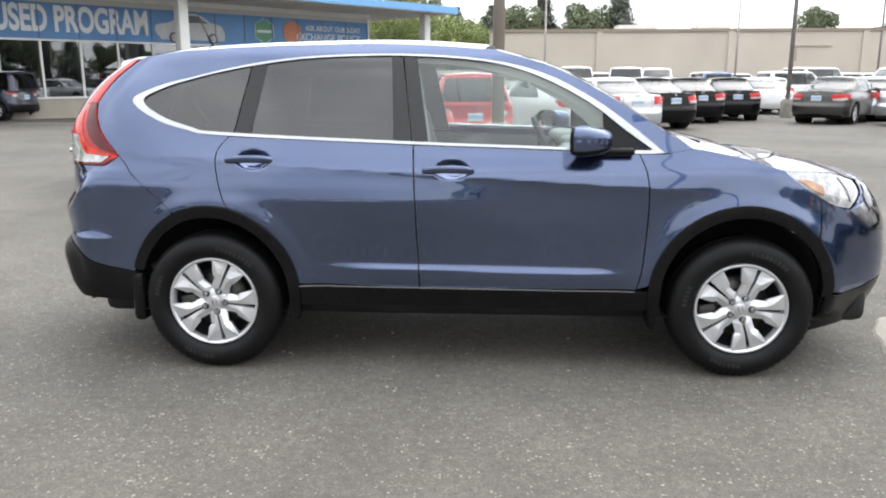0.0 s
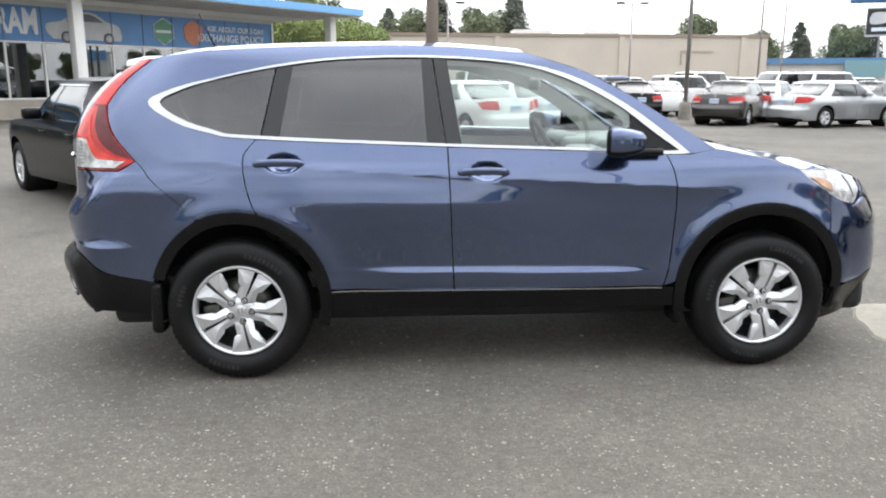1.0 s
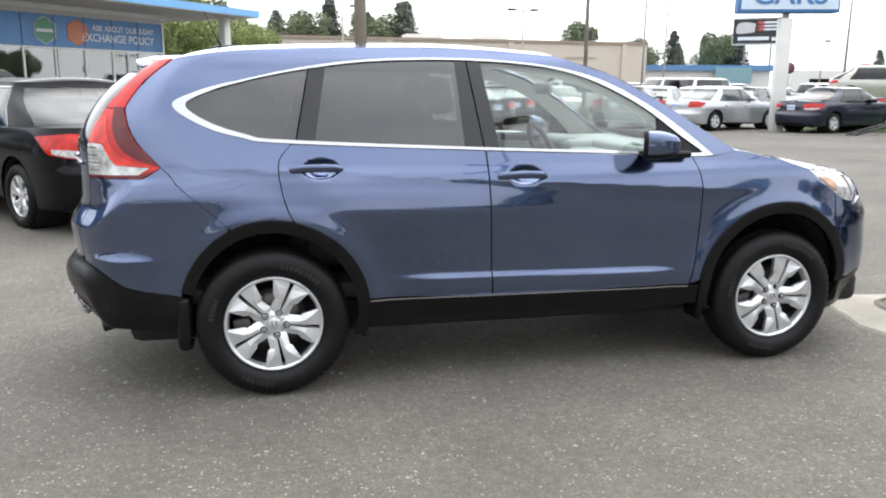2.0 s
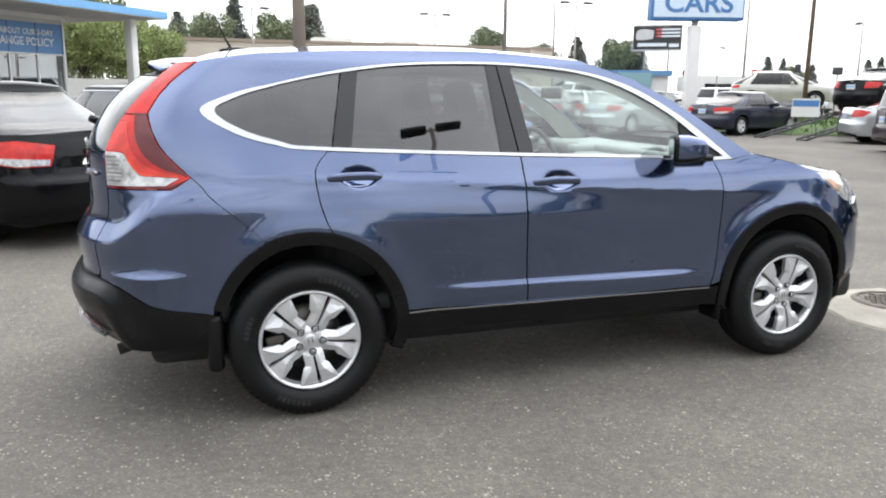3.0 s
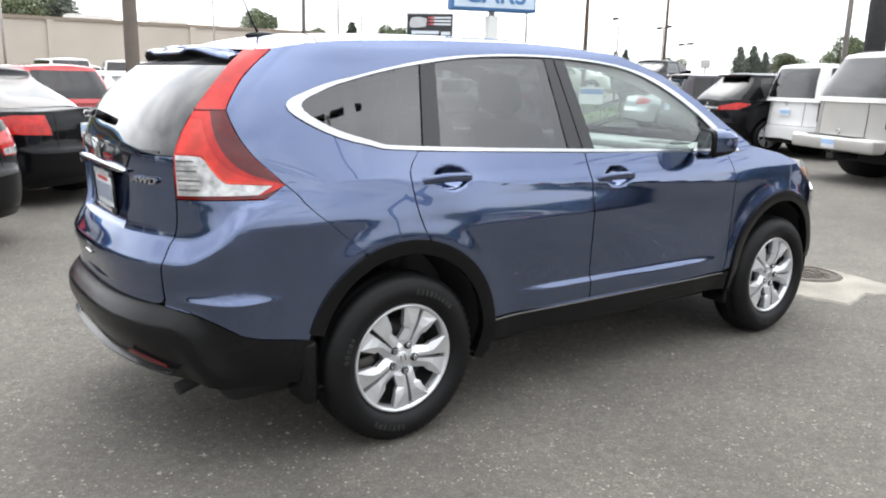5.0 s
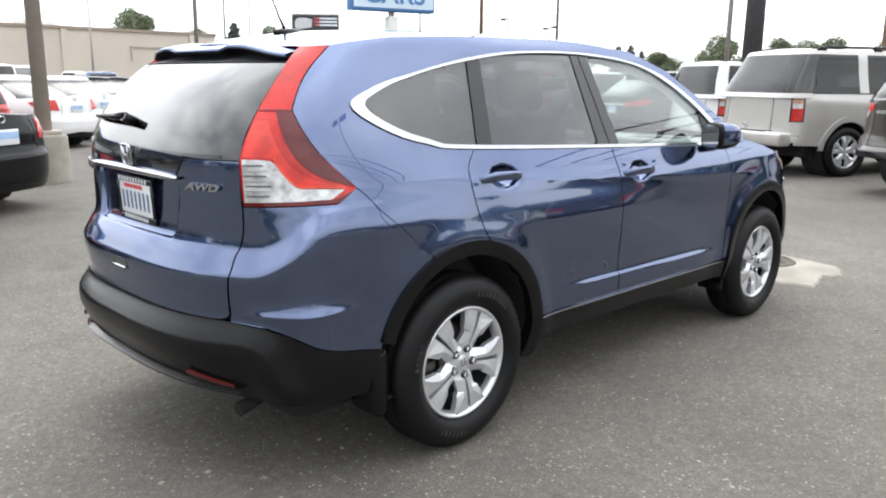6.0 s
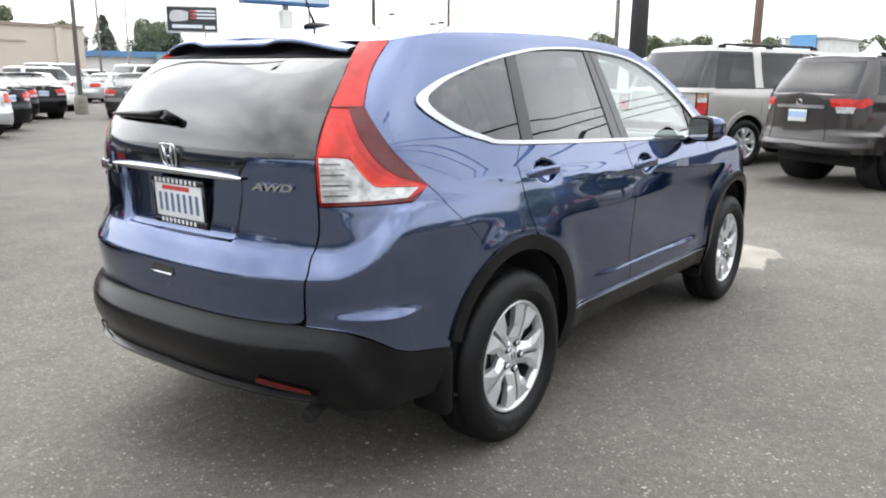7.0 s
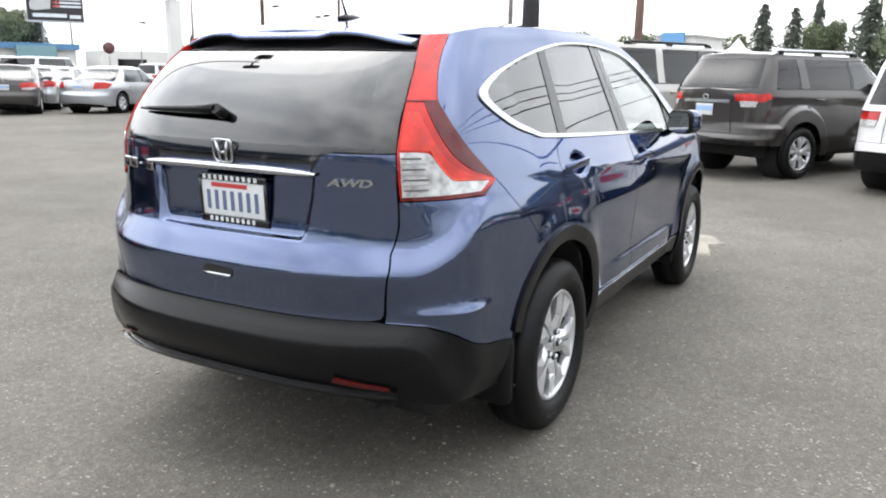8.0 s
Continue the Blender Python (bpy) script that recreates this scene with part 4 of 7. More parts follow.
    for z, n, w in ((0.078, 10, 0.0235), (-0.076, 9, 0.022)):
        for k in range(n):
            part("frame_bar", block(-w * 1.15 * n / 2 + w * 1.15 * k, -w * 1.15 * n / 2 + w * 1.15 * k + w * 0.55, -0.0094, -0.0078, z - 0.008, z + 0.008, 0), PLATE_WHITE, pl)
    # badges
    badge = bmesh.new()
    rim = [(0.041 + 0.006 * math.sin(a)) * math.copysign(abs(math.cos(a)) ** 0.45, math.cos(a)) for a in np.linspace(0, 2 * math.pi, 33)]
    tube([(x, 0, 0.039 * math.copysign(abs(math.sin(a)) ** 0.45, math.sin(a))) for x, a in zip(rim, np.linspace(0, 2 * math.pi, 33))], 0.005, 8, badge, False)
    for x in (-1, 1):
        tube([(x * 0.013, 0, -0.036), (x * 0.016, -0.001, -0.004), (x * 0.026, 0, 0.036)], [0.006, 0.0065, 0.005], 8, badge)
    tube([(-0.017, 0, -0.005), (0.017, 0, -0.005)], 0.0055, 8, badge)
    part("maker_badge", badge, CHROME, tg, "chrome badge").matrix_local = pose(float(B.at(qr, 1.155)[0]) - 0.012, 0.0, 1.158, 0, 0, -90) @ pose(0, 0, 0, 8)
    awd = lettering("AWD", 0.047, 0.005, 0.0016)
    awd.transform(Matrix(((1, 0, 0.25, 0), (0, 1, 0, 0), (0, 0, 0.72, 0), (0, 0, 0, 1))) @ Matrix.Diagonal((1.25, 1, 1, 1)))
    at, nn = B.at(-2.392, 1.081), B.normal(-2.392, 1.081)
    part("lettering", awd, CHROME, tg, "chrome AWD lettering").matrix_local = Matrix.Translation(at + nn * 0.006) @ pose(0, 0, 0, 0, 0, math.degrees(math.atan2(nn[1], nn[0])) + 90)
    at, nn = B.at(2 * qr + 2.43, 1.085), B.normal(2 * qr + 2.43, 1.085)
    for k, w in ((0, 0.05), (1, 0.045), (2, 0.02), (3, 0.05)):
        bar = block(-0.11 + 0.058 * k, -0.11 + 0.058 * k + w, -0.004, 0.004, -0.019 if k != 2 else -0.004, 0.019 if k != 2 else 0.004, 0.004, 2)
        part("badge_bar", bar, CHROME, tg).matrix_local = Matrix.Translation(at + nn * 0.006) @ pose(0, 0, 0, 0, 0, math.degrees(math.atan2(nn[1], nn[0])) + 90)
    # wiper
    wq = np.linspace(qr - 0.03, qr - 0.5, 7)
    arm = tube([tuple(B.at(q, 1.279 - 0.003 * i / 6) + B.normal(q, 1.26) * (0.035 - 0.003 * i)) for i, q in enumerate(wq)], [0.018, 0.014, 0.012, 0.011, 0.009, 0.008, 0.004], 8)
    tube([tuple(B.at(qr - 0.022, 1.276)), tuple(B.at(qr - 0.022, 1.276) + B.normal(qr - 0.022, 1.276) * 0.045)], 0.019, 12, arm)
    part("rear_wiper", arm, BLACK_PLASTIC, tg, "black rear wiper")
    # spoiler
    sq = np.linspace(2 * qr + 2.145, -2.145, 41)
    sp, under = bmesh.new(), bmesh.new()
    rows, dark = [], []
    for q in sq:
        u = abs(q - qr) / 0.756
        p1, p2 = Vector(B.at(q, 1.562)), Vector(B.at(q, 1.494) + B.normal(q, 1.494) * 0.003)
        # the edge dips in the middle, stands high on both sides and falls to the ends
        high = 1.543 + 0.012 * float(step(0.26, 0.34, u)) - 0.034 * float(step(0.45, 1.0, u))
        tip = Vector((p1.x - 0.078, p1.y, high))
        crown = 0.013 * (1 - u ** 2.2)
        top = p1 + Vector((0.12, 0, 0.008 + crown))
        line = (top, top * 0.5 + tip * 0.5 + Vector((0, 0, 0.007 + crown * 0.3)), tip + Vector((0.012, 0, 0.006)), tip, tip + Vector((0.004, 0, -0.009)))
        rows.append([sp.verts.new(v) for v in line])
        dark.append([under.verts.new(v) for v in (line[4], Vector((p1.x + 0.01, p1.y, max(1.505, high - 0.026))), p2)])
    for a, b in zip(rows, rows[1:]):
        for k in range(4):
            sp.faces.new((a[k], a[k + 1], b[k + 1], b[k])).smooth = True
    for a, b in zip(dark, dark[1:]):
        for k in range(2):
            under.faces.new((a[k], a[k + 1], b[k + 1], b[k])).smooth = True
    bmesh.ops.recalc_face_normals(sp, faces=sp.faces[:])
    spoiler = part("roof_spoiler", sp, BLUE, car, "blue roof spoiler over the rear window")
    part("spoiler_underside", under, UNDERSIDE_SHADE, spoiler, "underside blackened for its shade")
    fin = bmesh.new()
    bmesh.ops.create_uvsphere(fin, u_segments=16, v_segments=10, radius=1, matrix=pose(-1.5, -0.02, 1.628) @ Matrix.Diagonal((0.09, 0.026, 0.02, 1)))
    for f in fin.faces:
        f.smooth = True
    an = part("aerial", fin, BLACK_PLASTIC, car, "black rod aerial on a low base")
    part("aerial_rod", tube([(-1.53, -0.02, 1.64), (-1.555, -0.02, 1.685), (-1.61, -0.02, 1.815)], [0.007, 0.0045, 0.0025], 6), BLACK_PLASTIC, an)
    # lower rear bumper
    low_b = both([(qr, 0.385), (-2.5, 0.375), (-2.25, 0.362), (-2.02, 0.35), (-1.7, 0.33), (-1.728, 0.498), (-1.9, 0.521), (-2.0, 0.5485), (-2.1, 0.599), (-2.17, 0.624), (-2.22, 0.629), (-2.277, 0.635), (-2.31, 0.64), (-2.35, 0.64)])
    bp = part("rear_bumper", panel("rear_bumper", B, low_b, 0.012, 0.004, 0.03), BLACK_PLASTIC, car, "black plastic rear bumper")
    part("bumper_lip", panel("bumper_lip", B, both([(qr, 0.42), (-2.5, 0.415), (-2.24, 0.397), (-2.235, 0.405), (-2.5, 0.427), (-2.7, 0.433)]), 0.04, 0.03, 0.02), SASH_BLACK, bp, "thin black lip along the bumper")
    for m in (False, True):
        part("reflector", panel("reflector", B, [(-2.43, 0.447), (-2.252, 0.416), (-2.258, 0.429), (-2.42, 0.464)], 0.03, 0.018, 0.006, m), lamp_reflector, bp, "red reflector")
    part("underbody", block(-1.98, 2.0, -0.7, 0.7, 0.235, 0.42, 0.05), DARK, car)
    part("exhaust_pipe", tube([(-1.5, -0.5, 0.33), (-1.96, -0.53, 0.32), (-2.05, -0.54, 0.305), (-2.12, -0.55, 0.288)], 0.026, 14), DARK, car, "stained steel exhaust pipe")
    # cabin
    part("cabin_floor", block(-2.0, 0.95, -0.74, 0.74, 0.42, 0.5, 0.02), CABIN_DARK, car)
    dash = block(0.55, 1.08, -0.76, 0.76, 0.8, 1.075, 0.05, 3)
    block(0.66, 1.06, -0.76, 0.76, 1.0, 1.122, 0.03, 3, dash)
    block(0.5, 0.75, 0.12, 0.62, 0.98, 1.12, 0.04, 3, dash)
    block(0.48, 0.8, -0.18, 0.14, 0.55, 1.08, 0.05, 3, dash)
    part("dashboard", dash, DASH_GREY, car)
    part("vent_panel", block(0.72, 0.86, -0.56, -0.3, 1.118, 1.127, 0.003), CABIN_DARK, car, "dark vent panel")
    part("instrument_hood", block(0.46, 0.62, 0.2, 0.55, 1.06, 1.14, 0.04, 3), DASH_GREY, car)
    sw = bmesh.new()
    rr = [(0.185 * math.cos(a), 0, 0.185 * math.sin(a)) for a in np.linspace(0, 2 * math.pi, 33)]
    tube(rr, 0.017, 8, sw, False)
    for a in (0, 180, 270):
        tube([(0, 0, 0), (0.18 * math.cos(radians(a)), 0, 0.18 * math.sin(radians(a)))], 0.016, 6, sw)
    bmesh.ops.create_uvsphere(sw, u_segments=12, v_segments=8, radius=0.06)
    part("steering_wheel", sw, CABIN_DARK, car).matrix_local = pose(0.43, 0.37, 1.04, -25, 0, 90)
    for x, y, w in ((-0.15, 0.37, 0.25), (-0.15, -0.37, 0.25), (-1.05, 0.0, 0.62)):
        seat = block(x - 0.1, x + 0.45, y - w, y + w, 0.55, 0.76, 0.06, 3)
        st = part("seat", seat, CABIN_DARK, car)
        part("backrest", block(-0.07, 0.07, y - w * 0.95, y + w * 0.95, -0.05, 0.6, 0.06, 3), CABIN_DARK, st).matrix_local = pose(x - 0.1, 0, 0.68, 0, -14, 0)
        for hy in ((y,) if w < 0.3 else (-0.37, 0.37)):
            part("headrest", block(-0.055, 0.055, hy - 0.13, hy + 0.13, 0.64, 0.83, 0.05, 3), CABIN_DARK, st).matrix_local = pose(x - 0.1, 0, 0.68, 0, -14, 0)
    im = part("inside_mirror", block(0.27, 0.3, -0.12, 0.12, 1.4, 1.47, 0.015, 3), CABIN_GREY, car)
    part("mirror_stalk", tube([(0.29, 0, 1.46), (0.36, 0, 1.5)], 0.012, 8), CABIN_DARK, im)
    for x, spin in ((-1.31, -11), (1.31, -15)):
        hero_wheel(car, x, -0.795, 0.352, False, spin)
        hero_wheel(car, x, 0.795, 0.352, True, spin)
    return car


lamp_reflector = lens("dark_red_reflector", (0.085, 0.006, 0.006))
lamp_tube = lens("light_tube_red", (0.7, 0.07, 0.03))
lamp_inner = lens("bright_red_chamber", (0.65, 0.035, 0.022))
build_hero()

# ---- the other cars of the lot ----
PLATE_BLUE = material("dealer_plate", (0.35, 0.5, 0.75), 0.4, spread=0.15)
BODY_BLACK = material("black_paint", (0.003, 0.003, 0.004), 0.3, 0.0, coat=0.4, spread=0.05, scale=3, specular=0.05)
BODY_GREY = paint("dark_grey_paint", (0.035, 0.037, 0.04), 0.6, 0.35)
BODY_STONE = paint("grey_metallic_paint", (0.05, 0.047, 0.044), 0.7, 0.35)
BODY_SILVER = paint("silver_paint", (0.5, 0.52, 0.54), 0.7, 0.32)
BODY_WHITE = paint("white_paint", (0.72, 0.72, 0.72), 0.0, 0.4)
BODY_NAVY = paint("navy_paint", (0.007, 0.011, 0.03), 0.4, 0.3)
BODY_RED = paint("red_paint", (0.45, 0.025, 0.03), 0.2, 0.35)
BODY_BROWN = paint("dark_brown_paint", (0.034, 0.029, 0.027), 0.6, 0.3)
BODY_PEWTER = paint("pewter_paint", (0.47, 0.455, 0.43), 0.4, 0.35)
BODY_PLUM = paint("dark_plum_paint", (0.03, 0.02, 0.03), 0.5, 0.35)
BODY_CHAMPAGNE = paint("champagne_paint", (0.5, 0.49, 0.44), 0.6, 0.35)

SEDAN = dict(l=4.85, w=0.905, wb=2.8, ro=1.08, zb=0.98, deck=1.03, hood=0.82, zr=1.45, rear_low=-1.82, rear_top=-1.05, front_low=1.3, front_top=0.32, r=0.325, pillars=(-0.05,), roof_w=0.6)
COMPACT = dict(SEDAN, l=4.5, w=0.87, wb=2.7, ro=0.95, rear_low=-1.72, rear_top=-0.9, zr=1.43, r=0.315)
SUV = dict(l=4.85, w=0.935, wb=2.75, ro=1.08, zb=1.1, deck=1.1, hood=1.02, zr=1.74, rear_low=-2.32, rear_top=-2.02, front_low=1.28, front_top=0.42, r=0.365, pillars=(-1.25, -0.12), roof_w=0.66, suv=True)
BIG_SUV = dict(SUV, l=5.15, w=1.0, wb=2.95, ro=1.22, zb=1.2, deck=1.2, hood=1.12, zr=1.88, rear_low=-2.62, rear_top=-2.4, front_low=1.4, front_top=0.62, r=0.385, pillars=(-1.33, -0.15), roof_w=0.74)
HEAVY_SUV = dict(BIG_SUV, rear_top=-2.2, r=0.4, zb=1.29, deck=1.29, zr=1.97, pillars=(-1.15, -0.05))
ROUND_SUV = dict(SUV, zb=1.26, deck=1.26, zr=1.76, w=0.89, rear_low=-2.3, rear_top=-1.93, roof_w=0.63, r=0.375)
SLOPED_SUV = dict(SUV, zb=1.12, deck=1.12, zr=1.68, rear_low=-2.32, rear_top=-1.72, roof_w=0.62)
CROSSOVER = dict(SUV, l=4.7, w=0.9, wb=2.7, ro=0.98, zb=1.02, deck=1.02, hood=0.92, zr=1.6, rear_low=-2.25, rear_top=-1.35, front_low=1.45, front_top=0.3, r=0.355, pillars=(-1.15, -0.1), roof_w=0.6)
SMALL_SUV = dict(SUV, l=4.4, w=0.9, wb=2.62, ro=0.9, zr=1.69, rear_low=-2.1, rear_top=-1.9, r=0.355)
NAVY_SUV = dict(SMALL_SUV, ro=0.68)
HATCH = dict(SUV, l=4.1, w=0.85, wb=2.5, ro=0.75, zb=0.98, deck=0.98, hood=0.85, zr=1.52, rear_low=-1.95, rear_top=-1.65, front_low=1.3, front_top=0.25, r=0.3, pillars=(-1.05, -0.1), roof_w=0.58)


def far_wheel():
    """Rim and spokes in one mesh, for the distant rows."""
    bm = bmesh.new()
    bm.from_mesh(HERO_WHEEL[0])
    for k in range(10):
        me = HERO_WHEEL[6][k % 2].copy()
        me.transform(pose(0, 0, 0, 0, 90 + 72 * (k // 2), 0))
        bm.from_mesh(me)
        bpy.data.meshes.remove(me)
    me = bpy.data.meshes.new("wheel")
    bm.to_mesh(me)
    bm.free()
    me.materials.append(ALLOY)
    return me


FAR_WHEEL = far_wheel()


def make_car(name, label, spec, body, m, tail="corner", group="", glass_mat=None, black_low=False, rack=False, arches=None, coarse=0.1, category="car", garnish=None, plate=PLATE_BLUE, pale=LAMP_CLEAR, window_trim=None, lowest=None, bumper=None, dark_pillar=None, flare=None, body_pillar=None, spoiler=False):
    """A parked car: lower skin, glasshouse, roof, bonnet, lamps, wheels."""
    g = dict(spec)
    car = thing(name, label, category, m, group)
    w, wb, zb, zr, r = g["w"], g["wb"], g["zb"], g["zr"], g["r"]
    xr, xf = -wb / 2 - g["ro"], -wb / 2 - g["ro"] + g["l"]
    glass_mat = glass_mat or GLASS_CAR
    suv = g.get("suv")
    lower = Body(rear=[(0.15, xr + 0.12), (0.4, xr + 0.005), (0.58, xr), (0.66, xr + 0.045), (0.9, xr + 0.075), (g["deck"] + 0.02, xr + (0.1 if suv else 0.13)), (2, xr + 0.2)],
                 front=[(0.15, xf - 0.12), (0.45, xf), (0.7, xf - 0.04), (1.2, xf - 0.25)],
                 width=[(0.15, w * 0.93), (0.35, w * 0.975), (0.55, w * 0.99), (0.75, w), (zb - 0.12, w * 0.985), (zb, w * 0.95), (zb + 0.2, w * 0.85)],
                 x_rear=-wb / 2 - 0.2, x_front=wb / 2 + 0.05, n_rear=3.4, n_front=2.6)
    upper = Body(rear=[(zb - 0.1, g["rear_low"] - 0.03), (zb, g["rear_low"]), (zr - 0.08, g["rear_top"] - 0.05), (zr, g["rear_top"])],
                 front=[(zb - 0.1, g["front_low"] + 0.05), (zb, g["front_low"]), (zr - 0.06, g["front_top"] + 0.08), (zr, g["front_top"])],
                 width=[(zb - 0.1, w * 0.95), (zb, w * 0.925), ((zb + zr) / 2, w * 0.84), (zr - 0.06, g["roof_w"] * 1.06), (zr, g["roof_w"])],
                 x_rear=g["rear_top"] + 0.3, x_front=g["front_top"] - 0.25, n_rear=4.5 if suv else 3.6, n_front=3.2)
    if flare:
        def boxed(q, z):
            """Boxed wheel arches that run on into the bumpers."""
            swell = 0 * q
            for cx, way in ((-wb / 2, -1), (wb / 2, 1)):
                ring_of = 1 - step(r + 0.19, r + 0.27, np.hypot(q - cx, z - r - 0.05))
                shelf = step(-0.1, 0.1, way * (q - cx)) * (1 - step(r + 0.36, r + 0.43, z))
                swell = np.maximum(swell, np.maximum(ring_of, shelf))
            return flare * swell
        lower.bulge = boxed
    rear = lambda f, b=lower: b.xr - f * (b.xr - b.q_rear)
    front = lambda f, b=lower: b.xf + f * (b.q_front - b.xf)
    ra = r + 0.055
    top = [(lower.q_rear, g["deck"]), (rear(0.5), g["deck"]), (lower.xr, (g["deck"] + zb) / 2 + 0.01), (-0.3, zb), (wb / 2 - 0.35, zb - 0.01), (front(0.35), (zb + g["hood"]) / 2 - 0.02), (front(0.7), g["hood"] - 0.02), (lower.q_front, g["hood"] - 0.05)]
    smooth_top = smooth(top)
    tops = [(q, float(smooth_top(q))) for q in np.linspace(lower.q_rear, lower.q_front, 40)]
    low = lowest or (0.24 if not suv else 0.3)
    base = [(lower.q_rear, low + 0.02), (-wb / 2 - ra, low)] + arc(-wb / 2, r + 0.03, ra, 190, -10, 14) + [(wb / 2 - ra, low)] + arc(wb / 2, r + 0.03, ra, 190, -10, 14) + [(lower.q_front, low)]
    for left in (False, True):
        s = 1 if left else -1
        bs = part("body_side", panel("body_side", lower, base + tops[::-1], 0.025 if flare else coarse, mirror=left), body, car)
        if black_low:
            lowb = [(lower.q_rear, low), (-wb / 2 - ra - 0.05, low), (-wb / 2 - ra - 0.05, low + 0.22), (rear(0.6), low + 0.25), (lower.q_rear, low + 0.25)]
            part("bumper_trim", panel("bumper_trim", lower, lowb, coarse, 0.006, mirror=left), BLACK_PLASTIC, car)
            part("sill_trim", panel("sill_trim", lower, [(-wb / 2 + ra, low - 0.02), (wb / 2 - ra, low - 0.02), (wb / 2 - ra, low + 0.1), (-wb / 2 + ra, low + 0.1)], 0.2, 0.006, mirror=left), BLACK_PLASTIC, car)
        if coarse < 0.14:
            # seams of the boot lid and bumper, and a dark lower edge
            top_z = g["deck"] - 0.03
            for nm, shape, mat in (("bumper_seam", [(lower.q_rear, 0.655), (rear(0.42), 0.655), (rear(0.42), 0.663), (lower.q_rear, 0.663)], DARK),
                                   ("boot_seam", [(rear(0.7), 0.66), (rear(0.694), 0.66), (rear(0.694), top_z), (rear(0.7), top_z)], DARK),
                                   ("valance", [(lower.q_rear, low + 0.0), (rear(0.45), low + 0.0), (rear(0.45), low + 0.05), (lower.q_rear, low + 0.1)], BLACK_PLASTIC)):
                part(nm, panel(nm, lower, shape, 0.1, 0.004, 0.003, left), mat, car)
        for cx in (-wb / 2, wb / 2):
            if arches:
                part("wheel_arch_trim", band("wheel_arch_trim", lower, arc(cx, r + 0.03, ra + (0.07), 0, 180, 20), arc(cx, r + 0.03, ra - 0.01, 0, 180, 20), 0.02, 0.03, left, closed=False), arches, car)
            part("wheel_well", lathe([(ra, s * (w - 0.04)), (ra, s * 0.5), (0.0, s * 0.48)], 20, None, Matrix.Translation((cx, 0, r + 0.03))), DARK, car)
            rim_me, well_me, tyre, spokes = HERO_WHEEL[0], HERO_WHEEL[1], HERO_WHEEL[5], HERO_WHEEL[6]
            wh = part("wheel", rim_me if coarse < 0.14 else FAR_WHEEL, None, car)
            wh.matrix_local = pose(cx, s * (w - (0.115 if not flare else 0.06)), r, 0, 25 + 40 * cx, 180 if left else 0) @ Matrix.Scale(r / 0.352, 4)
            part("tyre", tyre, None, wh)
            part("rim_barrel", well_me, None, wh)
            for k in range(10 if coarse < 0.14 else 0):
                part("spoke", spokes[k % 2], None, wh).matrix_local = pose(0, 0, 0, 0, 90 + 72 * (k // 2), 0)
        # glasshouse
        z0, z1 = zb + 0.025, zr - 0.055
        qc, qg = rear(0.26 if not suv else 0.2, upper), rear(0.5 if not suv else 0.42, upper)
        qa, qw = front(0.3, upper), front(0.46, upper)
        trim = window_trim or SASH_BLACK
        part("pillar", panel("pillar", upper, [(qg, z0 if dark_pillar else z0 - 0.04), (qc, z0 if dark_pillar else z0 - 0.04), (qc + 0.02, z1), (qg, z1)], coarse, mirror=left), dark_pillar or body, car)
        part("pillar", panel("pillar", upper, [(qa, z0 - 0.04), (qw, z0 - 0.04), (qw, z1), (qa, z1)], coarse, mirror=left), body, car)
        part("roof_rail", panel("roof_rail", upper, [(upper.q_rear, z1), (upper.q_front, z1), (upper.q_front, zr), (upper.q_rear, zr)], coarse, mirror=left), body, car)
        part("belt", panel("belt", upper, [(upper.q_rear, zb - 0.05), (upper.q_front, zb - 0.05), (upper.q_front, z0), (upper.q_rear, z0)], coarse, mirror=left), body, car)
        part("belt_trim", panel("belt_trim", upper, [(qc, z0 - 0.012), (qa, z0 - 0.012), (qa, z0 + 0.006), (qc, z0 + 0.006)], 0.2, 0.006, 0.01, mirror=left), trim, car)
        if window_trim:
            part("window_trim", panel("window_trim", upper, [(qc, z1 - 0.004), (qa, z1 - 0.004), (qa, z1 + 0.01), (qc, z1 + 0.01)], 0.2, 0.006, 0.01, mirror=left), trim, car)
            part("window_trim", panel("window_trim", upper, [(qc - 0.002, z0), (qc + 0.012, z0), (qc + 0.012, z1), (qc - 0.002, z1)], 0.2, 0.006, 0.01, mirror=left), trim, car)
        marks = [qc] + [p for p in g["pillars"]] + [qa]
        for i, (a, b) in enumerate(zip(marks, marks[1:])):
            a2, b2 = a + (0.035 if i else 0.0), b - (0.035 if i < len(marks) - 2 else 0.0)
            part("side_window", panel("side_window", upper, [(a2, z0), (b2, z0), (b2, z1), (a2, z1)], 0.15, -0.004, 0.004, left), GLASS_DEEP if suv and i < len(marks) - 2 else glass_mat, car)
            if i:
                wide = 0.09 if body_pillar == i else 0.035
                part("pillar", panel("pillar", upper, [(a - wide, z0), (a + wide, z0), (a + wide, z1), (a - wide, z1)], 0.15, 0.001 if body_pillar == i else -0.001, 0.02, left), body if body_pillar == i else SASH_BLACK, car)
        # shut lines and handles
        for q in list(g["pillars"])[-2:] + [qa - 0.1]:
            part("shut_line", panel("shut_line", lower, [(q, 0.36), (q + 0.006, 0.36), (q + 0.006, zb - 0.02), (q, zb - 0.02)], 0.2, 0.0012, 0.001, left), DARK, car)
        for q in list(g["pillars"])[-1:] + [(g["pillars"][-1] - 1.0)]:
            part("door_handle", tube([tuple(lower.at(q + d, zb - 0.13) + np.array((0, 0.0, 0)) + lower.normal(q + d, zb - 0.13) * h) * np.array((1, -s, 1)) for d, h in ((0.06, 0.0), (0.09, 0.03), (0.2, 0.03), (0.23, 0.0))], 0.013, 6), body, car)
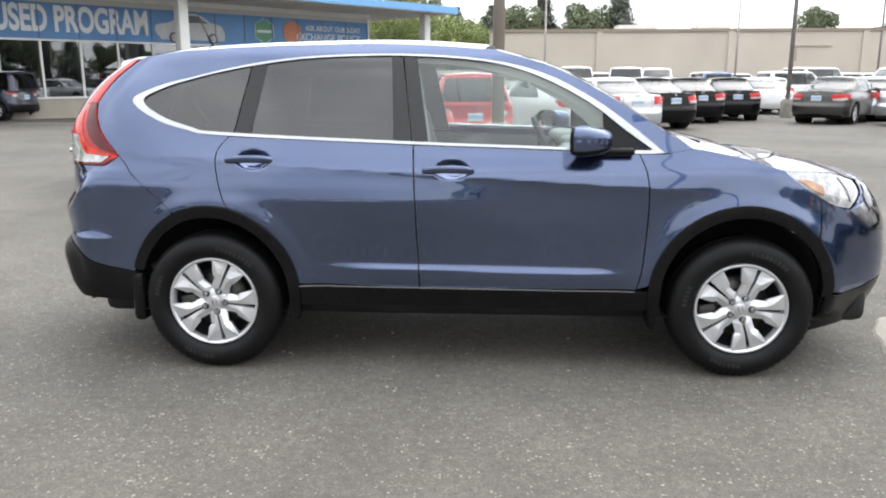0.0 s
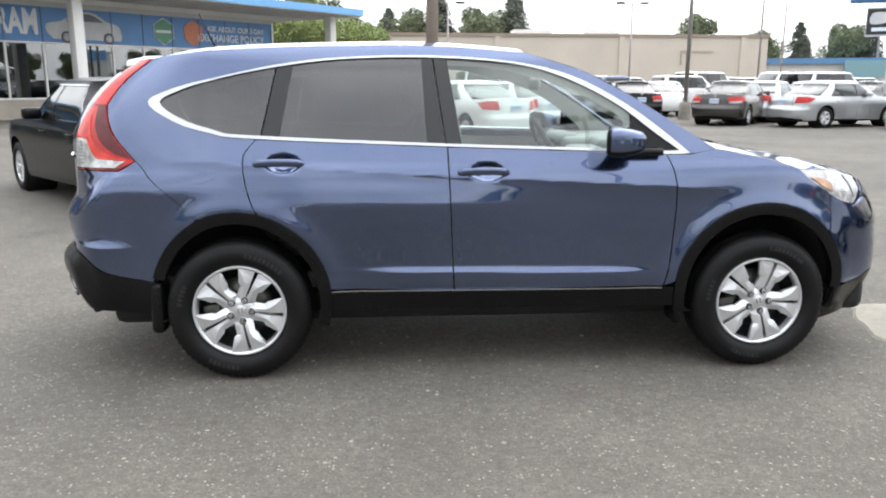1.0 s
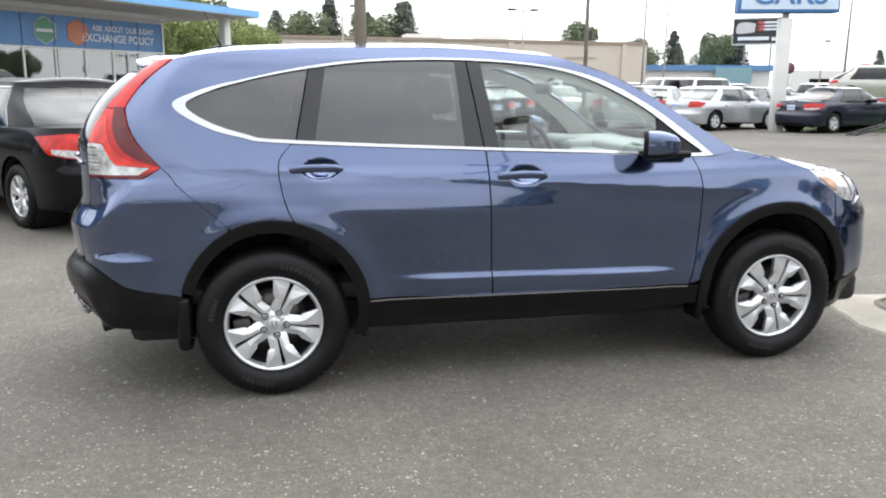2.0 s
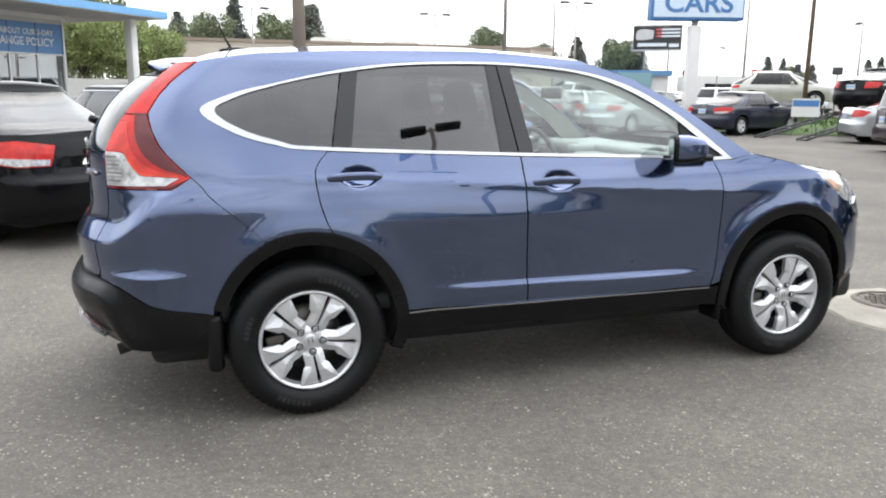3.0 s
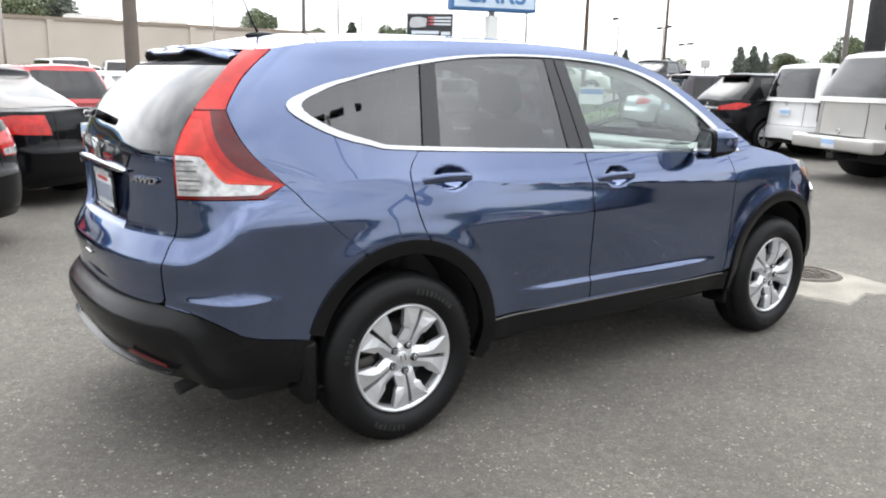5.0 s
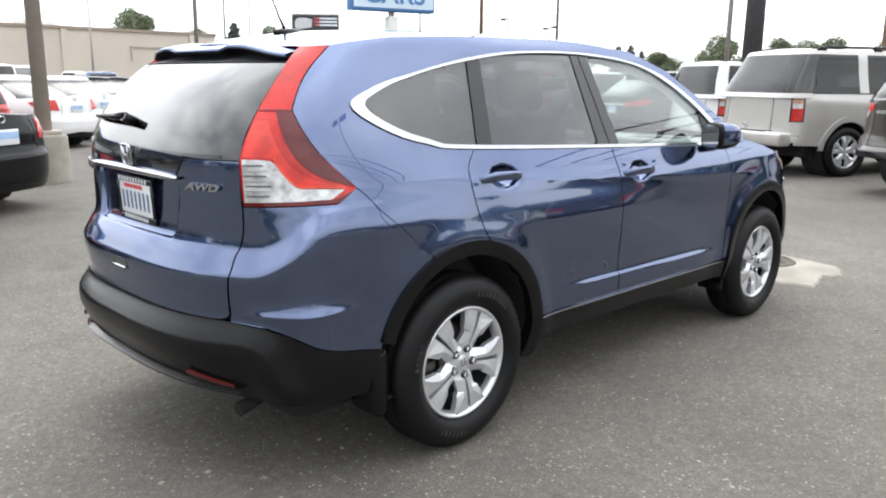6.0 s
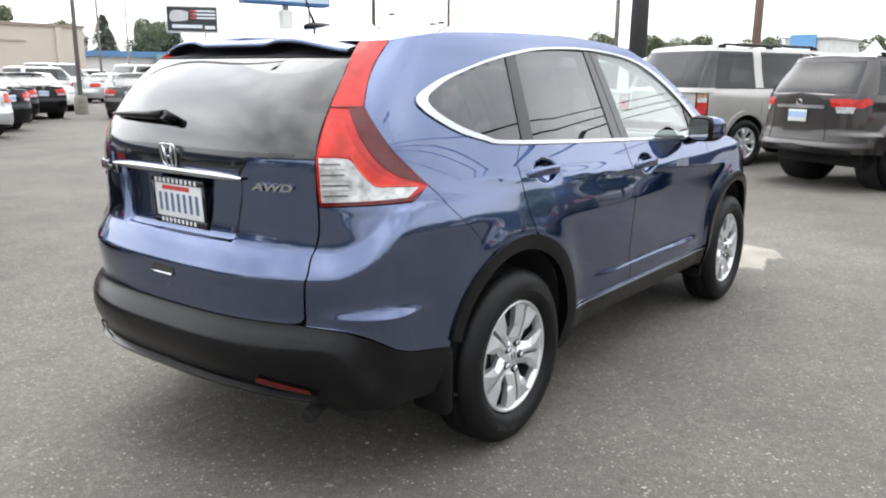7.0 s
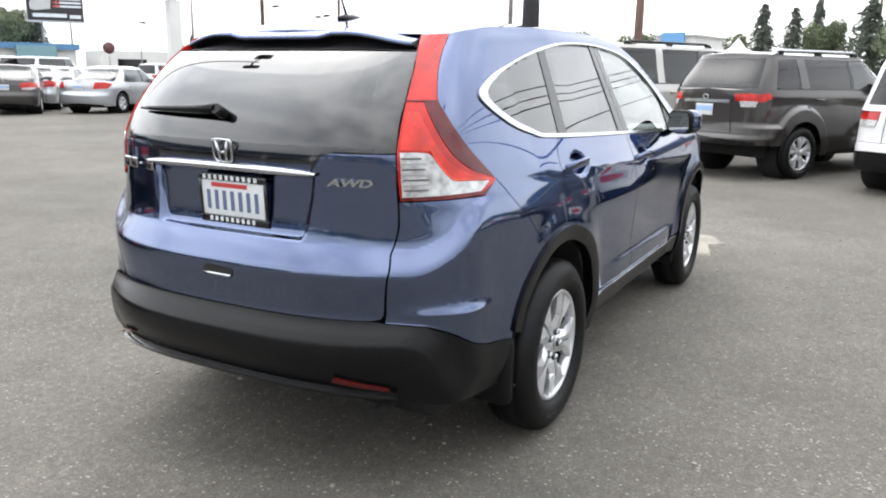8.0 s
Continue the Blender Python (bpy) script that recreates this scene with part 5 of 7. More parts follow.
        mx, my = front(0.1, upper) + 0.1, w * 0.93
        mi = block(mx - 0.05, mx + 0.09, s * my - 0.02 if s > 0 else s * my - 0.2, s * my + 0.2 if s > 0 else s * my + 0.02, zb + 0.01, zb + 0.15, 0.04, 3)
        part("door_mirror", mi, body, car)
        # lamps
        zt = g["deck"] - 0.06
        if tail == "corner":
            shape = [(rear(0.2), zt - 0.03), (rear(0.34), zt - 0.19), (rear(0.5), zt - 0.225), (rear(0.68), zt - 0.22), (rear(0.71), zt - 0.04), (rear(0.5), zt + 0.005)]
            lens_low = [(rear(0.37), zt - 0.185), (rear(0.5), zt - 0.215), (rear(0.67), zt - 0.21), (rear(0.675), zt - 0.16), (rear(0.37), zt - 0.14)]
        elif tail == "wedge":
            shape = [(rear(0.2), zt - 0.03), (rear(0.35), zt - 0.17), (rear(0.66), zt - 0.19), (rear(0.62), zt + 0.02), (rear(0.4), zt + 0.02)]
            lens_low = None
        elif tail == "high":
            shape = [(rear(0.22), zb - 0.12), (rear(0.42), zb - 0.17), (rear(0.62), zb - 0.17), (rear(0.63), zb - 0.03), (rear(0.25), zb - 0.01)]
            lens_low = [(rear(0.42), zb - 0.25), (rear(0.6), zb - 0.25), (rear(0.62), zb - 0.165), (rear(0.42), zb - 0.165)]
        elif tail == "stack":
            shape = [(rear(0.42), zb - 0.4), (rear(0.52), zb - 0.4), (rear(0.52), zb - 0.04), (rear(0.42), zb - 0.04)]
            lens_low = [(rear(0.425), zb - 0.21), (rear(0.515), zb - 0.21), (rear(0.515), zb - 0.13), (rear(0.425), zb - 0.13)]
        elif tail == "sweep":
            shape = [(rear(0.2), zb - 0.06), (rear(0.4), zb - 0.18), (rear(0.75), zb - 0.2), (rear(0.72), zb - 0.12), (rear(0.4), zb - 0.03)]
            lens_low = None
        elif tail == "block":
            shape = [(rear(0.3), zb - 0.1), (rear(0.4), zb - 0.16), (rear(0.66), zb - 0.15), (rear(0.67), zb - 0.05), (rear(0.33), zb - 0.035)]
            lens_low = [(rear(0.47), zb - 0.23), (rear(0.6), zb - 0.23), (rear(0.62), zb - 0.15), (rear(0.45), zb - 0.15)]
        tl = part("tail_light", panel("tail_light", lower, shape, 0.06, 0.008, 0.02, left), LAMP_RED, car, "red tail light")
        if tail == "stack":
            part("lamp_frame", panel("lamp_frame", lower, [(rear(0.405), zb - 0.42), (rear(0.535), zb - 0.42), (rear(0.535), zb - 0.02), (rear(0.405), zb - 0.02)], 0.06, 0.005, 0.01, left), GLOSS_BLACK, tl)
        if lens_low:
            part("clear_lens", panel("clear_lens", lower, lens_low, 0.06, 0.012, 0.006, left), pale, tl)
        if tail == "stack":
            part("amber_lens", panel("amber_lens", lower, [(rear(0.425), zb - 0.12), (rear(0.515), zb - 0.12), (rear(0.515), zb - 0.05), (rear(0.425), zb - 0.05)], 0.06, 0.012, 0.006, left), LAMP_AMBER, tl)
        part("headlight", panel("headlight", lower, [(front(0.3), g["hood"] - 0.12), (front(0.65), g["hood"] - 0.16), (front(0.68), g["hood"] - 0.06), (front(0.25), g["hood"] - 0.02)], 0.08, 0.006, 0.01, left), LAMP_CLEAR, car)
    rg = [(2 * upper.q_rear - qg, z0), (qg, z0), (qg, z1), (2 * upper.q_rear - qg, z1)]
    part("rear_window", panel("rear_window", upper, rg, coarse, -0.003, 0.004), GLASS_DEEP if suv else glass_mat, car)
    for left in (False, True):
        part("windscreen", panel("windscreen", upper, [(qw, z0), (upper.q_front, z0), (upper.q_front, z1), (qw, z1)], coarse, -0.003, 0.0, left), glass_mat, car)
    line = [(q, zr) for q in np.linspace(upper.q_rear, upper.q_front, 26)]
    part("roof", bridge("roof", upper, line, [0.052 * min(1, k / 6, (25 - k) / 6) for k in range(26)], 12, 0, 0, 2.2), body, car)
    part("body_top", bridge("body_top", lower, tops, [0.012 + (0.035 if q > wb / 2 - 0.3 else 0.012) for q, z in tops], 12), body, car)
    if spoiler:
        ys = g["roof_w"] * 0.86
        wing = block(g["rear_top"] - 0.11, g["rear_top"] + 0.14, -ys, ys, zr - 0.035, zr + 0.012, 0.018, 2)
        for v in wing.verts:
            v.co.z += 0.03 * (1 - (v.co.y / ys) ** 2)
        sp = part("roof_spoiler", wing, body, car)
        part("stop_lamp", block(g["rear_top"] - 0.118, g["rear_top"] - 0.1, -0.14, 0.14, zr - 0.01, zr + 0.012, 0.004), LAMP_DEEP, sp)
    part("underbody", block(xr + (0.55 if suv else 0.25), xf - 0.25, -w + 0.2, w - 0.2, 0.3 if suv else 0.2, 0.5 if suv else 0.45, 0.03), DARK, car)
    part("seats", block(-0.55, -0.3, -0.6, 0.6, 0.5, zb + 0.12, 0.08), CABIN_DARK, car)
    part("rear_seat", block(-1.3, -1.1, -0.62, 0.62, 0.5, zb + 0.08, 0.08), CABIN_DARK, car)
    # number plate, garnish
    pz = 0.82 if not suv else zb - 0.28
    px = float(lower.at(lower.q_rear, pz)[0]) - 0.02
    if bumper:
        pz, px = 0.61, xr - 0.105
    pl = part("number_plate", block(px - 0.006, px + 0.006, -0.155, 0.155, pz - 0.08, pz + 0.08, 0.003), PLATE_WHITE, car)
    part("plate_bar", block(px - 0.009, px - 0.005, -0.15, 0.15, pz - 0.02, pz + 0.055, 0), plate, pl)
    if garnish:
        part("garnish", panel("garnish", lower, [(2 * lower.q_rear - rear(0.72), pz + 0.1), (rear(0.72), pz + 0.1), (rear(0.72), pz + 0.145), (2 * lower.q_rear - rear(0.72), pz + 0.145)], 0.1, 0.014, 0.012), garnish, car)
    part("maker_badge", tube([tuple(lower.at(lower.q_rear, pz + 0.18) + np.array((-0.015, 0.045 * math.cos(a), 0.035 * math.sin(a)))) for a in np.linspace(0, 2 * math.pi, 13)], 0.008, 6, None, False), CHROME, car)
    if bumper:
        bp = part("rear_bumper", block(xr - 0.1, xr + 0.16, -w * 0.97, w * 0.97, 0.5, 0.72, 0.05, 3), bumper, car)
        part("step_pad", block(xr - 0.08, xr + 0.1, -w * 0.6, w * 0.6, 0.716, 0.73, 0.005), BLACK_PLASTIC, bp)
        part("tow_bar", block(xr - 0.05, xr + 0.4, -0.08, 0.08, 0.36, 0.46, 0.01), DARK, bp)
        part("rear_wiper", tube([(xr + 0.14, 0.0, zb + 0.02), (xr + 0.17, -0.18, zb + 0.06), (xr + 0.19, -0.42, zb + 0.05)], 0.014, 6), BLACK_PLASTIC, car)
    if rack:
        for y in (-g["roof_w"] + 0.06, g["roof_w"] - 0.06):
            x0, x1 = g["rear_top"] + 0.25, g["front_top"] - 0.15
            part("roof_rack", tube([(x0, y, zr + 0.01), (x0 + 0.14, y, zr + 0.06), (x1 - 0.14, y, zr + 0.065), (x1, y, zr + 0.01)], 0.022, 8), rack, car)
            for x in (x0 + 0.1, (x0 + x1) / 2, x1 - 0.1):
                part("rack_foot", block(x - 0.07, x + 0.07, y - 0.03, y + 0.03, zr - 0.02, zr + 0.065, 0.02), BLACK_PLASTIC, car)
    return car


def parked(x, y, heading, spec, z=0.0, rear=True):
    """A pose whose middle of the rear bumper stands at x, y."""
    d = spec["wb"] / 2 + spec["ro"]
    return pose(x + d * math.cos(radians(heading)), y + d * math.sin(radians(heading)), z, 0, 0, heading)


LOT = "cars parked on the lot"
make_car("sedan_car", "black sedan with chrome trim and a dealer plate, parked on asphalt", SEDAN, BODY_BLACK, parked(-2.42, 3.72, 127.8, SEDAN), "corner", LOT, garnish=None, coarse=0.06, window_trim=CHROME)
make_car("sedan_car", "black sedan with red wedge tail lights, parked on asphalt", SEDAN, BODY_BLACK, parked(-0.93, 6.1, 124, SEDAN), "wedge", LOT, coarse=0.06, window_trim=CHROME)
make_car("sport_utility_car", "dark navy sport utility car beside the showroom", NAVY_SUV, BODY_NAVY, parked(-16.55, 23.0, 176, NAVY_SUV), "high", LOT, black_low=True)
make_car("hatchback_car", "bright red hatchback with tall windows", HATCH, BODY_RED, parked(-0.19, 10.9, 100.7, HATCH), "high", LOT)
make_car("sedan_car", "white sedan parked behind the lamp post", COMPACT, BODY_WHITE, parked(2.57, 14.0, 119, COMPACT), "wedge", LOT)
make_car("sedan_car", "pale silver sedan with red wedge lamps", COMPACT, BODY_SILVER, parked(3.91, 15.89, 105, COMPACT), "wedge", LOT)
make_car("sedan_car", "black sedan with red corner lamps", COMPACT, BODY_BLACK, parked(5.37, 18.01, 107.7, COMPACT), "corner", LOT)
make_car("sedan_car", "black sedan parked in the row", COMPACT, BODY_BLACK, parked(8.53, 22.8, 85.3, COMPACT), "corner", LOT)
make_car("sedan_car", "black sedan half hidden in the row", COMPACT, BODY_BLACK, parked(6.95, 21.2, 95, COMPACT), "corner", LOT)
make_car("sedan_car", "grey metallic sedan with red lamps", SEDAN, BODY_STONE, parked(10.35, 20.96, 49, SEDAN), "corner", LOT)
make_car("sedan_car", "silver sedan with red wedge lamps", SEDAN, BODY_SILVER, parked(12.2, 20.1, 18, SEDAN), "wedge", LOT)
make_car("sedan_car", "dark navy sedan with silver wheels", SEDAN, BODY_NAVY, parked(15.51, 18.49, 13.4, SEDAN), "corner", LOT, glass_mat=GLASS_DEEP)
make_car("sedan_car", "pale silver sedan in a row of parked cars", COMPACT, BODY_SILVER, parked(17.26, 14.1, -28, COMPACT), "wedge", LOT)
make_car("crossover_car", "dark plum crossover in a row of parked cars", SMALL_SUV, BODY_PLUM, parked(15.0, 10.8, -28, SMALL_SUV), "high", LOT, spoiler=True)
make_car("sport_utility_car", "black sport utility car with swept red lamps", SLOPED_SUV, BODY_BLACK, parked(12.3, 7.6, -23, SLOPED_SUV), "sweep", LOT, garnish=CHROME, spoiler=True)
make_car("sport_utility_car", "white sport utility car with a black rear window", BIG_SUV, BODY_WHITE, parked(12.4, 5.75, -24, BIG_SUV), "stack", LOT)
make_car("sport_utility_car", "pewter sport utility car with a black roof rack", HEAVY_SUV, BODY_PEWTER, parked(9.21, 2.94, -26.3, HEAVY_SUV), "stack", LOT, rack=BLACK_PLASTIC, arches=BODY_PEWTER, coarse=0.06, lowest=0.5, bumper=BODY_PEWTER, dark_pillar=GLOSS_BLACK, body_pillar=1)
make_car("sport_utility_car", "dark brown sport utility car with silver roof rails", ROUND_SUV, BODY_BROWN, parked(7.72, 0.27, -31, ROUND_SUV), "block", LOT, rack=CHROME, garnish=CHROME, coarse=0.06, lowest=0.5, flare=0.075, body_pillar=1)
make_car("crossover_car", "white crossover with a black lower bumper", SMALL_SUV, BODY_WHITE, parked(6.71, -2.39, -28, SMALL_SUV), "high", LOT, black_low=True, coarse=0.06)
make_car("sport_utility_car", "dark grey sport utility car at the end of the row", SUV, BODY_GREY, parked(5.6, -5.1, -28, SUV), "high", LOT, coarse=0.14)
make_car("sedan_car", "silver sedan at the end of the row", SEDAN, BODY_SILVER, parked(4.5, -7.9, -28, SEDAN), "wedge", LOT, coarse=0.14)

# ---- ground ----
def asphalt_material():
    """Worn asphalt: pale and dark stones in a grey binder, patches and stains."""
    m = material("asphalt", (0.118, 0.109, 0.094), 0.88, spread=0.24, scale=0.4, fleck=0.0)
    n, l = m.node_tree.nodes, m.node_tree.links
    b = n["Principled BSDF"]
    base = b.inputs["Base Color"].links[0].from_socket
    place = n["Texture Coordinate"] if "Texture Coordinate" in n else n.new("ShaderNodeTexCoord")
    stone, size = n.new("ShaderNodeTexVoronoi"), n.new("ShaderNodeMapRange")
    stone.inputs["Scale"].default_value = 150
    stone.inputs["Randomness"].default_value = 1.0
    l.new(place.outputs["Object"], stone.inputs["Vector"])
    pick = n.new("ShaderNodeSeparateColor")
    l.new(stone.outputs["Color"], pick.inputs[0])
    ramp = n.new("ShaderNodeValToRGB")
    e = ramp.color_ramp.elements
    e[0].position, e[0].color = 0.0, (0.5, 0.5, 0.5, 1)
    e[1].position, e[1].color = 1.0, (1.9, 1.85, 1.75, 1)
    for at, v in ((0.3, 0.8), (0.72, 1.0), (0.93, 1.3)):
        k = e.new(at)
        k.color = (v, v, v, 1)
    l.new(pick.outputs[0], ramp.inputs[0])
    mul = n.new("ShaderNodeMixRGB")
    mul.blend_type = "MULTIPLY"
    mul.inputs[0].default_value = 0.6
    l.new(base, mul.inputs[1])
    l.new(ramp.outputs[0], mul.inputs[2])
    grit = n.new("ShaderNodeTexNoise")
    grit.inputs["Scale"].default_value, grit.inputs["Detail"].default_value = 22, 8
    l.new(place.outputs["Object"], grit.inputs["Vector"])
    lift = n.new("ShaderNodeMapRange")
    lift.inputs["From Min"].default_value, lift.inputs["From Max"].default_value = 0.3, 0.7
    lift.inputs["To Min"].default_value, lift.inputs["To Max"].default_value = 0.84, 1.16
    l.new(grit.outputs[0], lift.inputs[0])
    mul2 = n.new("ShaderNodeMixRGB")
    mul2.blend_type = "MULTIPLY"
    mul2.inputs[0].default_value = 1.0
    l.new(mul.outputs[0], mul2.inputs[1])
    l.new(lift.outputs[0], mul2.inputs[2])
    # scattered larger pale stones
    pebble, few = n.new("ShaderNodeTexVoronoi"), n.new("ShaderNodeMapRange")
    pebble.inputs["Scale"].default_value = 62
    l.new(place.outputs["Object"], pebble.inputs["Vector"])
    hue = n.new("ShaderNodeSeparateColor")
    l.new(pebble.outputs["Color"], hue.inputs[0])
    few.inputs["From Min"].default_value, few.inputs["From Max"].default_value = 0.86, 0.95
    few.inputs["To Min"].default_value, few.inputs["To Max"].default_value = 0.0, 1.0
    l.new(hue.outputs[0], few.inputs[0])
    near, core = n.new("ShaderNodeMapRange"), n.new("ShaderNodeMath")
    near.inputs["From Min"].default_value, near.inputs["From Max"].default_value = 0.42, 0.24
    l.new(pebble.outputs["Distance"], near.inputs[0])
    core.operation = "MULTIPLY"
    l.new(few.outputs[0], core.inputs[0])
    l.new(near.outputs[0], core.inputs[1])
    stony = n.new("ShaderNodeMixRGB")
    stony.inputs[2].default_value = (0.29, 0.275, 0.24, 1)
    l.new(core.outputs[0], stony.inputs[0])
    l.new(mul2.outputs[0], stony.inputs[1])
    mul2 = stony
    # mottled wear, a hand to a pace across
    wear, soft = n.new("ShaderNodeTexNoise"), n.new("ShaderNodeMapRange")
    wear.inputs["Scale"].default_value, wear.inputs["Detail"].default_value, wear.inputs["Roughness"].default_value = 2.6, 7, 0.62
    soft.inputs["From Min"].default_value, soft.inputs["From Max"].default_value = 0.32, 0.68
    soft.inputs["To Min"].default_value, soft.inputs["To Max"].default_value = 0.88, 1.12
    l.new(place.outputs["Object"], wear.inputs["Vector"])
    l.new(wear.outputs[0], soft.inputs[0])
    worn = n.new("ShaderNodeMixRGB")
    worn.blend_type = "MULTIPLY"
    worn.inputs[0].default_value = 1.0
    l.new(mul2.outputs[0], worn.inputs[1])
    l.new(soft.outputs[0], worn.inputs[2])
    mul2 = worn
    # oil drips and damp patches
    stain, spot = n.new("ShaderNodeTexNoise"), n.new("ShaderNodeMapRange")
    stain.inputs["Scale"].default_value, stain.inputs["Detail"].default_value = 1.1, 5
    spot.inputs["From Min"].default_value, spot.inputs["From Max"].default_value = 0.62, 0.74
    spot.inputs["To Min"].default_value, spot.inputs["To Max"].default_value = 1.0, 0.72
    l.new(place.outputs["Object"], stain.inputs["Vector"])
    l.new(stain.outputs[0], spot.inputs[0])
    mul3 = n.new("ShaderNodeMixRGB")
    mul3.blend_type = "MULTIPLY"
    mul3.inputs[0].default_value = 1.0
    l.new(mul2.outputs[0], mul3.inputs[1])
    l.new(spot.outputs[0], mul3.inputs[2])
    l.new(mul3.outputs[0], b.inputs["Base Color"])
    knob = n.new("ShaderNodeBump")
    knob.inputs["Strength"].default_value, knob.inputs["Distance"].default_value = 0.5, 0.005
    l.new(stone.outputs["Distance"], knob.inputs["Height"])
    l.new(knob.outputs[0], b.inputs["Normal"])
    return m


ASPHALT = asphalt_material()
g = bmesh.new()
bmesh.ops.create_grid(g, x_segments=4, y_segments=4, size=900)
tagged(part("ground", g, ASPHALT), "worn grey asphalt of a car lot", "asphalt", kind="structure")
CONCRETE = material("old_concrete", (0.29, 0.27, 0.23), 0.9, spread=0.25, scale=3, bump=0.5, bump_scale=90, fleck=0.35)
IRON = material("cast_iron", (0.09, 0.075, 0.06), 0.6, 0.6, spread=0.4, scale=20, bump=0.4, bump_scale=80)
WHITE_LINE = material("worn_line_paint", (0.5, 0.5, 0.48), 0.8, spread=0.5, scale=9, fleck=0.4)
STEEL_PAINT = material("grey_steel", (0.25, 0.25, 0.25), 0.5, 0.5, spread=0.2)
GALVANISED = material("galvanised_pole", (0.33, 0.3, 0.28), 0.55, 0.3, spread=0.15, scale=4)
TAN_POLE = material("tan_painted_pole", (0.36, 0.31, 0.27), 0.6, spread=0.12, scale=3)
DARK_POLE = material("dark_pole", (0.06, 0.06, 0.065), 0.6, 0.2, spread=0.2)
WOOD_POLE = material("weathered_wood_pole", (0.17, 0.115, 0.085), 0.85, spread=0.3, scale=6, bump=0.5)
WHITE_PAINT = material("white_building_paint", (0.72, 0.72, 0.7), 0.6, spread=0.06, scale=1.5)
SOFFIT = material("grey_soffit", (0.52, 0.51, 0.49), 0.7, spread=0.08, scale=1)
SKY_BLUE = material("light_blue_fascia", (0.16, 0.38, 0.68), 0.5, spread=0.08)
BANNER = material("blue_banner", (0.085, 0.22, 0.46), 0.45, spread=0.12, scale=0.7)
LETTER_WHITE = material("white_letters", (0.66, 0.69, 0.71), 0.5, spread=0.04)
BEIGE = material("beige_stucco", (0.56, 0.5, 0.43), 0.85, spread=0.08, scale=0.25, bump=0.2, bump_scale=20)
TRIM_BROWN = material("brown_parapet", (0.3, 0.24, 0.19), 0.7, spread=0.1)
TAN_WALL = material("tan_wall", (0.4, 0.36, 0.3), 0.85, spread=0.12, scale=1.5, bump=0.2)
# the dimness indoors is put into this dark colour of floor and back wall
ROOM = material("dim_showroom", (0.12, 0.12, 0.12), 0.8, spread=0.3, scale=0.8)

# concrete apron with a manhole cover
rng = random.Random(4)
corners = [(2.24, -0.47), (2.33, -0.86), (2.72, -0.8), (2.83, -0.9), (3.12, -0.76), (3.22, -0.3), (3.16, 0.08), (2.95, 0.12), (2.5, 0.16), (2.36, -0.1)]
edge = []
for k in range(10):
    (ax, ay), (bx, by) = corners[k], corners[(k + 1) % 10]
    for i in range(4):
        edge.append((ax + (bx - ax) * i / 4 + rng.uniform(-0.012, 0.012), ay + (by - ay) * i / 4 + rng.uniform(-0.012, 0.012)))
ap = bmesh.new()
f = ap.faces.new([ap.verts.new((x, y, 0.012)) for x, y in edge])
lo = [ap.verts.new((2.92 + (x - 2.92) * 1.03, -0.3 + (y + 0.3) * 1.03, -0.002)) for x, y in edge]
tops = list(f.verts)
for k in range(40):
    ap.faces.new((tops[k], lo[k], lo[(k + 1) % 40], tops[(k + 1) % 40]))
tagged(part("concrete_apron", ap, CONCRETE), "pale rough concrete apron let into the asphalt", "concrete", kind="structure")
mh = thing("manhole_cover", "rusty round cast-iron manhole cover in concrete", "manhole", pose(2.9, -0.24, 0.012))
part("frame_ring", lathe([(0.225, 0.0), (0.225, -0.012), (0.25, -0.012), (0.27, 0.0)], 40, None, pose(0, 0, 0, 90) @ Matrix.Diagonal((1, -1, 1, 1))), IRON, mh)
lid = lathe([(0.0, 0.0), (0.22, 0.0)], 40, None, pose(0, 0, 0.006, 90))
for i in range(-4, 5):
    for j in range(-4, 5):
        if i * i + j * j < 17:
            block(i * 0.045 - 0.014, i * 0.045 + 0.014, j * 0.045 - 0.014, j * 0.045 + 0.014, 0.004, 0.011, 0, 1, lid)
part("lid", lid, IRON, mh)

# hairline cracks and crumbs of pale stone
SEAM = material("dark_crack", (0.03, 0.03, 0.03), 0.95, spread=0.3)
for x, y, head, n, seed in ((1.9, -1.75, -20, 4, 3),):
    r2 = random.Random(seed)
    cr = bmesh.new()
    px, py, hd = x, y, head
    row = None
    for k in range(n * 4):
        hd += r2.uniform(-24, 24)
        hd = head + (hd - head) * 0.8
        w = 0.002 * (1 - k / (n * 4)) + 0.0006
        nx, ny = -math.sin(radians(hd)) * w, math.cos(radians(hd)) * w
        pair = (cr.verts.new((px + nx, py + ny, 0.0025)), cr.verts.new((px - nx, py - ny, 0.0025)))
        if row:
            cr.faces.new((row[0], row[1], pair[1], pair[0]))
        row = pair
        px, py = px + 0.05 * math.cos(radians(hd)), py + 0.05 * math.sin(radians(hd))
    tagged(part("crack", cr, SEAM), "thin dark crack in the asphalt", "crack", kind="structure")
st = bmesh.new()
for k in range(420):
    x, y = rng.uniform(-4.2, 4.5), rng.uniform(-3.6, -0.2) if k % 3 else rng.uniform(-3.6, 3.0)
    s = rng.uniform(0.003, 0.009)
    block(-s, s, -s * 0.8, s * 0.8, -s * 0.3, s * 0.7, 0, 1, st, pose(x, y, 0, 0, 0, rng.uniform(0, 180)))
tagged(part("loose_grit", st, CONCRETE), "pale crumbs of stone scattered on asphalt", "grit", kind="stuff")
tagged(part("parking_line", block(-15.9, -13.4, 20.9, 21.0, 0.0, 0.004), WHITE_LINE), "worn white parking line on asphalt", "line", kind="structure")

